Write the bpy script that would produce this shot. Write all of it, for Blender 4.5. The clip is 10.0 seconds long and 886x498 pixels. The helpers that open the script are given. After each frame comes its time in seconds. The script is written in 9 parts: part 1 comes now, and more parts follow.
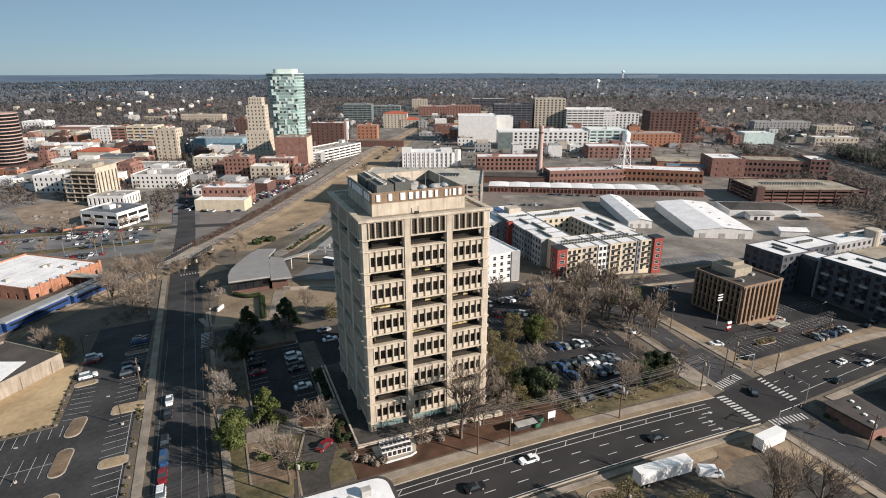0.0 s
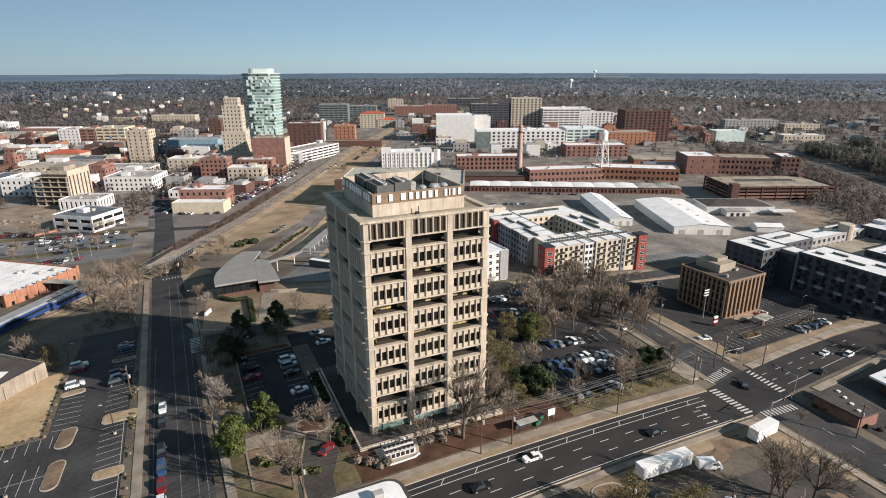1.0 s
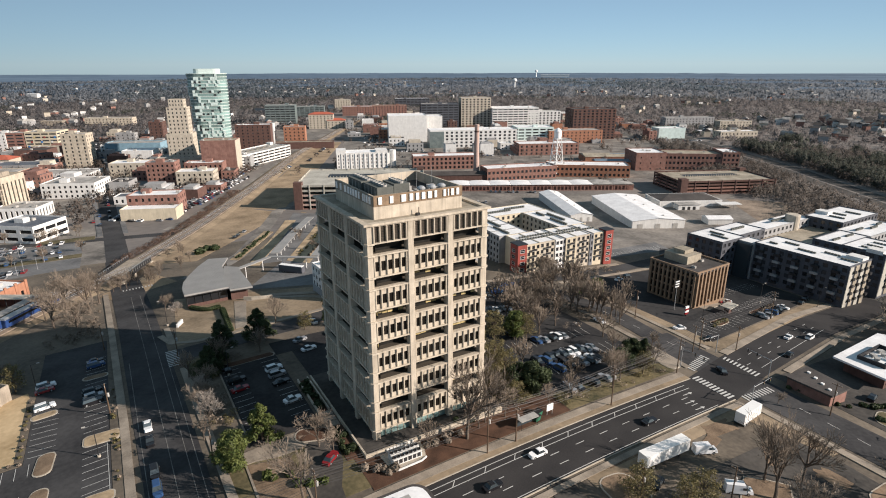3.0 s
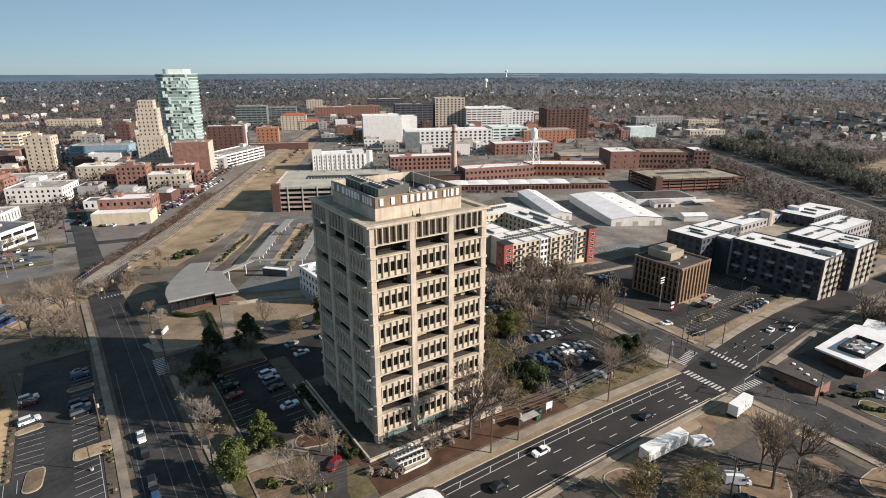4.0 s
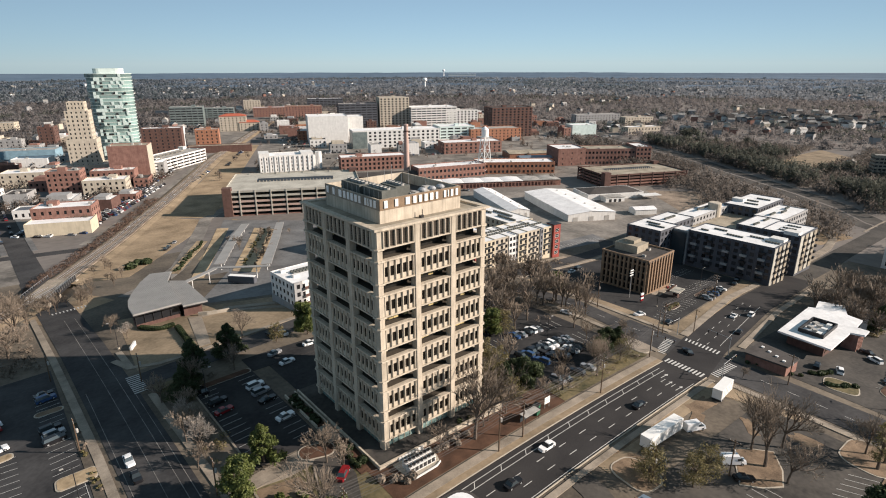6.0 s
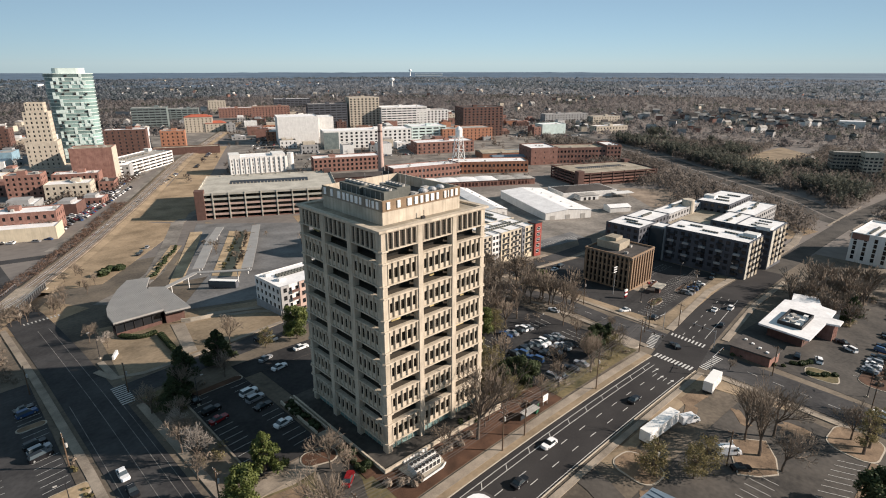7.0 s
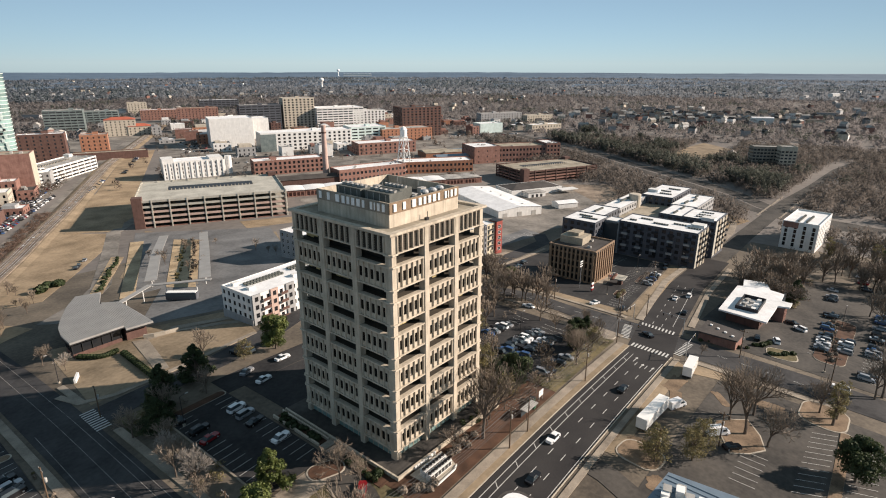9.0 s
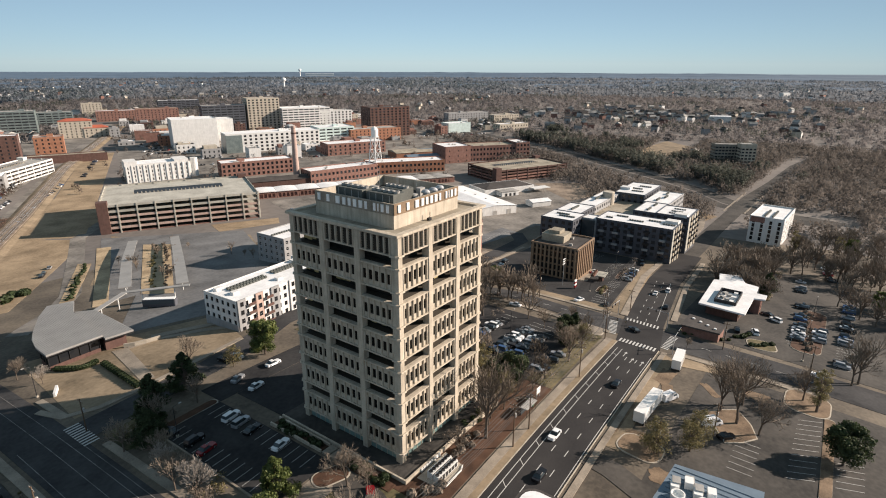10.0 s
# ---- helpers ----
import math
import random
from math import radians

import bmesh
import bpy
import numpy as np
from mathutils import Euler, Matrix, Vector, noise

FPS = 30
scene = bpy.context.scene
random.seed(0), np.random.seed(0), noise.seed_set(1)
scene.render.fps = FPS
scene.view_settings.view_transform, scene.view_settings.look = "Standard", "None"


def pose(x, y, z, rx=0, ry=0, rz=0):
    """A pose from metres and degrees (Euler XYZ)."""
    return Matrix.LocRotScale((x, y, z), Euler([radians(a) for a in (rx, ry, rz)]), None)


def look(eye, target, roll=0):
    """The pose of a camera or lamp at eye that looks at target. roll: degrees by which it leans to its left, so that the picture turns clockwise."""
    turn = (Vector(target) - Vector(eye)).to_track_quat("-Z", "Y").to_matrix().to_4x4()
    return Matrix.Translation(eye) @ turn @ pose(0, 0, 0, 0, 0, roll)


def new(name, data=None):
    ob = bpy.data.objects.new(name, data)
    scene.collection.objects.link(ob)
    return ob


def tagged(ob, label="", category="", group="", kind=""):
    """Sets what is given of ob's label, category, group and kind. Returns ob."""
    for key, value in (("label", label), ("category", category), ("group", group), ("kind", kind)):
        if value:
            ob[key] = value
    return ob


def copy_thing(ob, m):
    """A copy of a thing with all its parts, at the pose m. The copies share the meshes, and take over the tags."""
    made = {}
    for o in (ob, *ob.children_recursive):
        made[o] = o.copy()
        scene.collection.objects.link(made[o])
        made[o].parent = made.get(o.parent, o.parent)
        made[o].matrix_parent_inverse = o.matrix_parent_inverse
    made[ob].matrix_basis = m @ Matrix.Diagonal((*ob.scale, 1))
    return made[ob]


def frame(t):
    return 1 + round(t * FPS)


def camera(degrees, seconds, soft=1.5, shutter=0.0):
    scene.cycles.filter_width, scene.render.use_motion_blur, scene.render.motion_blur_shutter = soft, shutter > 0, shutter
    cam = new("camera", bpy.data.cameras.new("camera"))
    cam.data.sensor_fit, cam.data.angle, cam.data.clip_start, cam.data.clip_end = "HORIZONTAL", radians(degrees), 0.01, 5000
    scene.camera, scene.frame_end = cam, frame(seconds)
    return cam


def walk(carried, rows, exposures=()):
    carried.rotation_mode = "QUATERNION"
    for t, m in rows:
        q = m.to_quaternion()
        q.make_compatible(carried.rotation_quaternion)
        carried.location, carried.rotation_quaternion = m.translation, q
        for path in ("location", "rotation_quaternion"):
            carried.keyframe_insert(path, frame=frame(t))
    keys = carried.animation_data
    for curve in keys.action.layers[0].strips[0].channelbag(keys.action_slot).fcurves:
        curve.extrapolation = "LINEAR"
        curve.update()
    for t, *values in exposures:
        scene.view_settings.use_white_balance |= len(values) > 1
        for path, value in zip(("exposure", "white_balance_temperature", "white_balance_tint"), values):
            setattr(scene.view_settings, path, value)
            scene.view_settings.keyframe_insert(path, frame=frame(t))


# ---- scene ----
cam = camera(76.4, 10.0, soft=1.05)
PATH = [
    (0, (0.028, 0.029, 80.012), (0.752, 1.786, 79.39), -0.1),
    (0.5, (-2.393, 1.201, 80.016), (-1.63, 2.941, 79.393), -0.1),
    (1, (-4.812, 2.444, 80.008), (-4.009, 4.166, 79.385), -0.1),
    (1.5, (-7.234, 3.783, 79.995), (-6.391, 5.486, 79.371), -0.1),
    (2, (-9.68, 5.224, 79.986), (-8.796, 6.906, 79.362), -0.1),
    (2.5, (-12.138, 6.76, 79.982), (-11.212, 8.42, 79.358), -0.1),
    (4, (-19.591, 11.884, 80.023), (-18.541, 13.468, 79.4), -0.1),
    (4.5, (-22.086, 13.805, 80.034), (-20.995, 15.361, 79.411), -0.1),
    (5, (-24.6, 15.885, 80.039), (-23.467, 17.411, 79.415), -0.1),
    (5.5, (-27.047, 18.092, 80.063), (-25.873, 19.585, 79.438), -0.1),
    (7, (-34.388, 25.367, 80.11), (-33.089, 26.752, 79.484), -0.0),
    (7.5, (-36.746, 28.038, 80.091), (-35.405, 29.383, 79.464), 0.0),
    (8, (-39.102, 30.81, 80.061), (-37.72, 32.113, 79.435), 0.1),
    (8.5, (-41.414, 33.691, 80.032), (-39.993, 34.951, 79.406), 0.1),
    (9, (-43.666, 36.682, 79.992), (-42.205, 37.896, 79.366), 0.1),
    (9.5, (-45.855, 39.809, 79.946), (-44.356, 40.976, 79.32), 0.2),
    (10, (-47.962, 43.023, 79.914), (-46.426, 44.14, 79.288), 0.2),
]
walk(cam, [(t, look(eye, target, roll)) for t, eye, target, roll in PATH], exposures=[(0, 0.74, 6050, 11), (10, 0.88, 6400, 12)])

# ---- light ----
SUN_DIR = Vector((0.712, -0.702, 0.0)).normalized()
SUN_EL = radians(23.5)
world = bpy.data.worlds.new("sky")
scene.world = world
world.use_nodes = True
wn = world.node_tree.nodes
sky = wn.new("ShaderNodeTexSky")
sky.sky_type = "NISHITA"
sky.sun_disc = False
sky.sun_elevation = SUN_EL
sky.sun_rotation = radians(227)
sky.air_density, sky.dust_density, sky.ozone_density = 0.62, 0.0, 4.5
wn["Background"].inputs["Strength"].default_value = 0.044
pale = wn.new("ShaderNodeHueSaturation")          # thin winter haze: a paler blue all round
pale.inputs["Hue"].default_value, pale.inputs["Saturation"].default_value = 0.485, 0.8
world.node_tree.links.new(sky.outputs["Color"], pale.inputs["Color"])
veil = wn.new("ShaderNodeMix")                     # a thin even veil of high cloud
veil.data_type = "RGBA"
veil.inputs["Factor"].default_value = 0.44
for socket in veil.inputs:
    if socket.type == "RGBA" and socket.name == "B":
        socket.default_value = (4.1, 5.8, 6.5, 1)
    if socket.type == "RGBA" and socket.name == "A":
        world.node_tree.links.new(pale.outputs["Color"], socket)
for socket in veil.outputs:
    if socket.type == "RGBA":
        world.node_tree.links.new(socket, wn["Background"].inputs["Color"])
sun_data = bpy.data.lights.new("sun", "SUN")
sun_data.energy, sun_data.angle, sun_data.color = 5.0, radians(0.55), (1.0, 0.855, 0.71)
sun = new("sun", sun_data)
to_sun = SUN_DIR * math.cos(SUN_EL) + Vector((0, 0, math.sin(SUN_EL)))
sun.matrix_world = look(to_sun * 300, (0, 0, 0))


# ---- materials ----
def mat(name, colour, rough=0.85, vary=0.25, scale=0.5, fine=12.0, bump=0.15, metal=0.0, tint=None, object_vary=0.0, island_vary=0.0, spec=0.3, stain=0.0, space="Object", thin=0.0):
    """Two scales of noise over a base colour, with a fine relief; object_vary and island_vary shift whole pieces."""
    m = bpy.data.materials.new(name)
    m.use_nodes = True
    nt = m.node_tree
    n, li = nt.nodes, nt.links
    b = n["Principled BSDF"]
    b.inputs["Roughness"].default_value = rough
    b.inputs["Metallic"].default_value = metal
    b.inputs["Specular IOR Level"].default_value = spec
    if space == "World":
        co = n.new("ShaderNodeNewGeometry").outputs["Position"]
    else:
        co = n.new("ShaderNodeTexCoord").outputs["Object"]
    big, small = n.new("ShaderNodeTexNoise"), n.new("ShaderNodeTexNoise")
    for node, s, det in ((big, scale, 5.0), (small, fine, 3.0)):
        node.inputs["Scale"].default_value = s
        node.inputs["Detail"].default_value = det
        li.new(co, node.inputs["Vector"])
    add = n.new("ShaderNodeMath")
    add.operation = "MULTIPLY_ADD"
    li.new(small.outputs["Fac"], add.inputs[0])
    add.inputs[1].default_value = 0.5
    li.new(big.outputs["Fac"], add.inputs[2])
    ramp = n.new("ShaderNodeValToRGB")
    c = Vector(colour)
    t = Vector(tint) if tint else c * (1 + vary)
    ramp.color_ramp.elements[0].position, ramp.color_ramp.elements[1].position = 0.5, 1.0
    ramp.color_ramp.elements[0].color = (*(c * (1 - vary)), 1)
    ramp.color_ramp.elements[1].color = (*t, 1)
    li.new(add.outputs[0], ramp.inputs["Fac"])
    out = ramp.outputs["Color"]
    for amount, source in ((object_vary, "object"), (island_vary, "island")):
        if amount:
            r = n.new("ShaderNodeObjectInfo").outputs["Random"] if source == "object" else n.new("ShaderNodeNewGeometry").outputs["Random Per Island"]
            mr = n.new("ShaderNodeMapRange")
            mr.inputs["To Min"].default_value, mr.inputs["To Max"].default_value = 1 - amount, 1 + amount
            li.new(r, mr.inputs["Value"])
            hsv = n.new("ShaderNodeHueSaturation")
            li.new(mr.outputs["Result"], hsv.inputs["Value"])
            li.new(out, hsv.inputs["Color"])
            out = hsv.outputs["Color"]
    if stain:
        st = n.new("ShaderNodeTexNoise")
        st.inputs["Scale"].default_value = 1.0
        st.inputs["Detail"].default_value = 6.0
        mp = n.new("ShaderNodeMapping")
        mp.inputs["Scale"].default_value = (1.4, 1.4, 0.12)
        li.new(co, mp.inputs["Vector"])
        li.new(mp.outputs["Vector"], st.inputs["Vector"])
        mr = n.new("ShaderNodeMapRange")
        mr.inputs["From Min"].default_value, mr.inputs["From Max"].default_value = 0.42, 0.72
        mr.inputs["To Min"].default_value, mr.inputs["To Max"].default_value = 1.0, 1.0 - stain
        li.new(st.outputs["Fac"], mr.inputs["Value"])
        hsv = n.new("ShaderNodeHueSaturation")
        li.new(mr.outputs["Result"], hsv.inputs["Value"])
        li.new(out, hsv.inputs["Color"])
        out = hsv.outputs["Color"]
    li.new(out, b.inputs["Base Color"])
    if thin:
        tl, mx = n.new("ShaderNodeBsdfTranslucent"), n.new("ShaderNodeMixShader")
        li.new(out, tl.inputs["Color"])
        mx.inputs["Fac"].default_value = thin
        li.new(b.outputs["BSDF"], mx.inputs[1])
        li.new(tl.outputs["BSDF"], mx.inputs[2])
        li.new(mx.outputs["Shader"], n["Material Output"].inputs["Surface"])
    if bump:
        bp = n.new("ShaderNodeBump")
        bp.inputs["Strength"].default_value = bump
        bp.inputs["Distance"].default_value = 0.05
        li.new(add.outputs[0], bp.inputs["Height"])
        li.new(bp.outputs["Normal"], b.inputs["Normal"])
    return m


def glass(name, colour, rough=0.08, vary=0.5, ior=1.5):
    """Dark window glass seen from outside: a glossy pane over a dim room, every pane a little different."""
    m = bpy.data.materials.new(name)
    m.use_nodes = True
    n, li = m.node_tree.nodes, m.node_tree.links
    b = n["Principled BSDF"]
    b.inputs["Roughness"].default_value = rough
    b.inputs["IOR"].default_value = ior
    r = n.new("ShaderNodeObjectInfo").outputs["Random"]
    mr = n.new("ShaderNodeMapRange")
    mr.inputs["To Min"].default_value, mr.inputs["To Max"].default_value = 1 - vary, 1 + vary
    li.new(r, mr.inputs["Value"])
    hsv = n.new("ShaderNodeHueSaturation")
    hsv.inputs["Color"].default_value = (*colour, 1)
    li.new(mr.outputs["Result"], hsv.inputs["Value"])
    li.new(hsv.outputs["Color"], b.inputs["Base Color"])
    return m


M = {
    "ground": mat("dry_ground", (0.115, 0.098, 0.08), 0.95, 0.5, 0.05, 0.9, 0.4, tint=(0.18, 0.15, 0.115), space="World"),
    "grass": mat("dry_grass", (0.33, 0.245, 0.15), 0.95, 0.4, 0.1, 1.1, 0.5, tint=(0.55, 0.42, 0.27), space="World"),
    "bank_grass": mat("dull_bank_grass", (0.2, 0.155, 0.102), 0.95, 0.35, 0.08, 0.9, 0.4, tint=(0.31, 0.24, 0.162), space="World"),
    "rail_grass": mat("tan_rail_grass", (0.26, 0.19, 0.118), 0.95, 0.35, 0.08, 0.9, 0.4, tint=(0.38, 0.285, 0.185), space="World"),
    "sand": mat("bare_yellow_sand", (0.42, 0.3, 0.16), 0.97, 0.3, 0.08, 0.8, 0.4, tint=(0.56, 0.42, 0.25), space="World"),
    "green_grass": mat("winter_green_grass", (0.062, 0.064, 0.03), 0.95, 0.45, 0.12, 1.2, 0.5, tint=(0.18, 0.145, 0.078), space="World"),
    "brush": mat("reddish_brown_brush", (0.19, 0.125, 0.095), 0.95, 0.3, 0.2, 2.0, 0.0, tint=(0.29, 0.2, 0.155), island_vary=0.15, thin=0.3),
    "litter": mat("leaf_litter_bed", (0.15, 0.105, 0.07), 0.97, 0.4, 0.3, 3.0, 0.6, tint=(0.25, 0.18, 0.12), space="World"),
    "paint_faded": mat("faded_road_paint", (0.15, 0.147, 0.14), 0.9, 0.5, 0.35, 3.0, 0.05, tint=(0.26, 0.25, 0.235), space="World"),
    "mulch": mat("pine_mulch", (0.06, 0.032, 0.02), 0.95, 0.4, 0.3, 6.0, 0.7, tint=(0.11, 0.058, 0.036), space="World"),
    "new_asphalt": mat("new_asphalt", (0.031, 0.03, 0.032), 0.95, 0.25, 0.09, 4.0, 0.25, tint=(0.046, 0.044, 0.044), spec=0.15, space="World"),
    "worn_asphalt": mat("worn_lot_asphalt", (0.045, 0.043, 0.041), 0.95, 0.45, 0.08, 0.9, 0.3, tint=(0.088, 0.08, 0.071), space="World"),
    "asphalt": mat("asphalt", (0.042, 0.042, 0.045), 0.95, 0.32, 0.09, 1.0, 0.25, tint=(0.07, 0.069, 0.07), spec=0.15, space="World"),
    "station_asphalt": mat("grey_bus_lane_asphalt", (0.12, 0.12, 0.122), 0.92, 0.3, 0.07, 0.8, 0.25, tint=(0.2, 0.2, 0.2), space="World"),
    "old_asphalt": mat("old_asphalt", (0.14, 0.129, 0.115), 0.92, 0.45, 0.06, 0.5, 0.3, tint=(0.275, 0.25, 0.222), space="World"),
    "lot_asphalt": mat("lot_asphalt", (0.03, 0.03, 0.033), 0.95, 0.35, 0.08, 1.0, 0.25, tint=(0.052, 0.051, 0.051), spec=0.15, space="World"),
    "concrete": mat("pavement_concrete", (0.22, 0.187, 0.15), 0.9, 0.25, 0.25, 3.0, 0.2, tint=(0.33, 0.283, 0.228), space="World"),
    "pale_concrete": mat("kerb_concrete", (0.38, 0.34, 0.28), 0.9, 0.2, 0.4, 4.0, 0.2, space="World"),
    "paint": mat("road_paint", (0.62, 0.62, 0.6), 0.7, 0.3, 0.6, 5.0, 0.05, tint=(0.5, 0.5, 0.48), space="World"),
    "ballast": mat("rail_ballast", (0.2, 0.155, 0.118), 0.95, 0.35, 0.12, 0.9, 0.6, tint=(0.32, 0.255, 0.195), space="World"),
    "precast": mat("precast_concrete", (0.46, 0.4, 0.315), 0.85, 0.16, 0.35, 5.0, 0.15, tint=(0.58, 0.51, 0.41), stain=0.3),
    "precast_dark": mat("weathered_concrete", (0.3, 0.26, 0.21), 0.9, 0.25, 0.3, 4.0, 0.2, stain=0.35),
    "roof_white": mat("white_roof_membrane", (0.74, 0.74, 0.74), 0.7, 0.14, 0.15, 0.8, 0.05, tint=(0.86, 0.86, 0.86), stain=0.1),
    "roof_grey": mat("grey_roof_membrane", (0.26, 0.25, 0.235), 0.9, 0.35, 0.15, 1.0, 0.1, tint=(0.46, 0.44, 0.41)),
    "roof_tan": mat("tan_gravel_roof", (0.27, 0.235, 0.18), 0.95, 0.35, 0.12, 1.0, 0.2, tint=(0.42, 0.37, 0.29)),
    "deck_concrete": mat("pale_deck_concrete", (0.36, 0.345, 0.3), 0.92, 0.2, 0.1, 0.8, 0.1, tint=(0.5, 0.48, 0.42)),
    "roof_dark": mat("dark_roof_felt", (0.05, 0.045, 0.042), 0.9, 0.3, 0.12, 2.0, 0.1, tint=(0.09, 0.08, 0.075)),
    "brick": mat("red_brick_wall", (0.232, 0.122, 0.098), 0.9, 0.22, 0.4, 6.0, 0.2, tint=(0.305, 0.173, 0.14), stain=0.2),
    "brick_dark": mat("dark_brick_wall", (0.115, 0.066, 0.055), 0.9, 0.22, 0.4, 6.0, 0.2, stain=0.2),
    "brick_orange": mat("orange_brick_wall", (0.34, 0.165, 0.103), 0.9, 0.22, 0.4, 6.0, 0.2, stain=0.2),
    "white_wall": mat("white_painted_wall", (0.66, 0.655, 0.635), 0.8, 0.1, 0.3, 4.0, 0.08, stain=0.15),
    "cream_wall": mat("cream_wall", (0.46, 0.41, 0.335), 0.85, 0.14, 0.3, 4.0, 0.08, stain=0.18),
    "grey_wall": mat("grey_panel_wall", (0.3, 0.3, 0.3), 0.8, 0.14, 0.3, 4.0, 0.08, stain=0.15),
    "slate_wall": mat("slate_panel_wall", (0.17, 0.175, 0.19), 0.8, 0.14, 0.3, 4.0, 0.08, stain=0.15),
    # charcoal with a blue cast put in for the bluish shade
    "dark_wall": mat("charcoal_panel_wall", (0.08, 0.085, 0.1), 0.75, 0.2, 0.3, 4.0, 0.08, stain=0.15),
    "blue_wall": mat("blue_painted_wall", (0.2, 0.31, 0.38), 0.8, 0.2, 0.3, 4.0, 0.05),
    "teal_wall": mat("pale_teal_panel_wall", (0.5, 0.6, 0.58), 0.6, 0.14, 0.3, 4.0, 0.05),
    "bronze": mat("bronze_metal_fins", (0.25, 0.172, 0.114), 0.6, 0.15, 0.4, 5.0, 0.05, stain=0.2),
    "red_roof": mat("red_tile_roof", (0.36, 0.1, 0.06), 0.85, 0.2, 0.3, 3.0, 0.2),
    "zinc": mat("standing_seam_metal", (0.27, 0.265, 0.255), 0.65, 0.12, 0.2, 2.0, 0.02),
    "zinc_blue": mat("blue_metal_roof", (0.16, 0.21, 0.26), 0.5, 0.12, 0.3, 2.0, 0.02, metal=0.2),
    "green_slab": mat("pale_green_slab_edge", (0.52, 0.6, 0.57), 0.6, 0.1, 0.3, 3.0, 0.02),
    "bin_green": mat("green_painted_metal", (0.03, 0.12, 0.07), 0.6, 0.2, 0.6, 4.0, 0.03),
    "band_pink": mat("pinkish_band", (0.4, 0.29, 0.25), 0.8, 0.1, 0.3, 3.0, 0.02),
    "train_blue": mat("dark_blue_coach_paint", (0.02, 0.05, 0.16), 0.4, 0.15, 0.5, 4.0, 0.0, spec=0.5),
    "spandrel_pink": mat("pinkish_brick_spandrel", (0.46, 0.34, 0.29), 0.9, 0.15, 0.3, 4.0, 0.1, stain=0.2),
    "glass_dim": mat("dim_recessed_glass", (0.02, 0.019, 0.017), 0.35, 0.5, 0.6, 3.0, 0.0, spec=0.25),
    "steel": mat("galvanised_steel", (0.4, 0.41, 0.42), 0.5, 0.2, 0.6, 5.0, 0.05, metal=0.5),
    "dark_metal": mat("dark_metal", (0.03, 0.03, 0.032), 0.5, 0.2, 0.6, 5.0, 0.05, metal=0.2),
    "unit": mat("grey_machine_casing", (0.36, 0.35, 0.33), 0.6, 0.2, 0.5, 4.0, 0.05),
    "unit_dark": mat("dark_machine_casing", (0.1, 0.105, 0.095), 0.7, 0.25, 0.5, 4.0, 0.05),
    "louvre": mat("dark_brown_louvre", (0.05, 0.04, 0.03), 0.75, 0.3, 0.5, 4.0, 0.05),
    # near-black lining: the shade inside open storeys put into the colour
    "recess": mat("painted_shade_lining", (0.062, 0.052, 0.04), 0.9, 0.25, 0.3, 3.0, 0.1),
    "blind": mat("yellowed_window_blind", (0.48, 0.38, 0.18), 0.8, 0.25, 0.5, 4.0, 0.05, object_vary=0.3),
    "wood_pole": mat("creosoted_pole", (0.11, 0.075, 0.05), 0.9, 0.3, 1.0, 8.0, 0.3),
    "bark": mat("grey_bark", (0.12, 0.095, 0.075), 0.95, 0.3, 1.0, 8.0, 0.4),
    "twig": mat("bare_twigs", (0.2, 0.163, 0.128), 0.95, 0.25, 0.3, 3.0, 0.0, object_vary=0.25),
    "twig_pale": mat("pale_bare_twigs", (0.34, 0.3, 0.26), 0.95, 0.25, 0.3, 3.0, 0.0, object_vary=0.15),
    "leaf": mat("evergreen_leaves", (0.075, 0.12, 0.03), 0.6, 0.4, 0.5, 3.0, 0.0, tint=(0.16, 0.18, 0.055), island_vary=0.35, thin=0.3),
    "leaf_dark": mat("dark_conifer_leaves", (0.035, 0.058, 0.025), 0.7, 0.4, 0.5, 3.0, 0.0, tint=(0.075, 0.095, 0.04), island_vary=0.35, thin=0.25),
    "leaf_olive": mat("olive_leaves", (0.15, 0.14, 0.06), 0.7, 0.4, 0.5, 3.0, 0.0, tint=(0.25, 0.21, 0.1), island_vary=0.35, thin=0.3),
    # paler and bluer than near_wood: some distance haze is in the colour
    "woods": mat("bare_woods_hazed", (0.185, 0.17, 0.168), 0.95, 0.15, 0.012, 0.12, 0.0, tint=(0.24, 0.222, 0.218), island_vary=0.04, space="World", thin=0.5),
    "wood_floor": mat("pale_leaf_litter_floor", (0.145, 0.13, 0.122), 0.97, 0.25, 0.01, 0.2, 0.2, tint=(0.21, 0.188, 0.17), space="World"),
    # far woods and far land: aerial haze is mixed into these blue-greys
    "woods_hazed": mat("hazed_far_woods", (0.19, 0.208, 0.232), 0.95, 0.12, 0.0022, 0.02, 0.0, tint=(0.235, 0.254, 0.28), island_vary=0.03, space="World", thin=0.5),
    "land_hazed": mat("hazed_far_land", (0.07, 0.115, 0.175), 0.97, 0.2, 0.0016, 0.012, 0.0, tint=(0.105, 0.155, 0.215), space="World"),
    "red_panel": mat("red_wall_panel", (0.27, 0.06, 0.048), 0.7, 0.15, 0.4, 4.0, 0.05, stain=0.15),
    "sand_wall": mat("yellowish_sand_wall", (0.54, 0.475, 0.36), 0.85, 0.12, 0.3, 4.0, 0.08, stain=0.15),
    "pines": mat("far_pine_woods", (0.085, 0.095, 0.078), 0.95, 0.25, 0.02, 0.3, 0.0, tint=(0.125, 0.132, 0.11), island_vary=0.06, space="World", thin=0.35),
    # blue cast of distance haze put into the pine colour
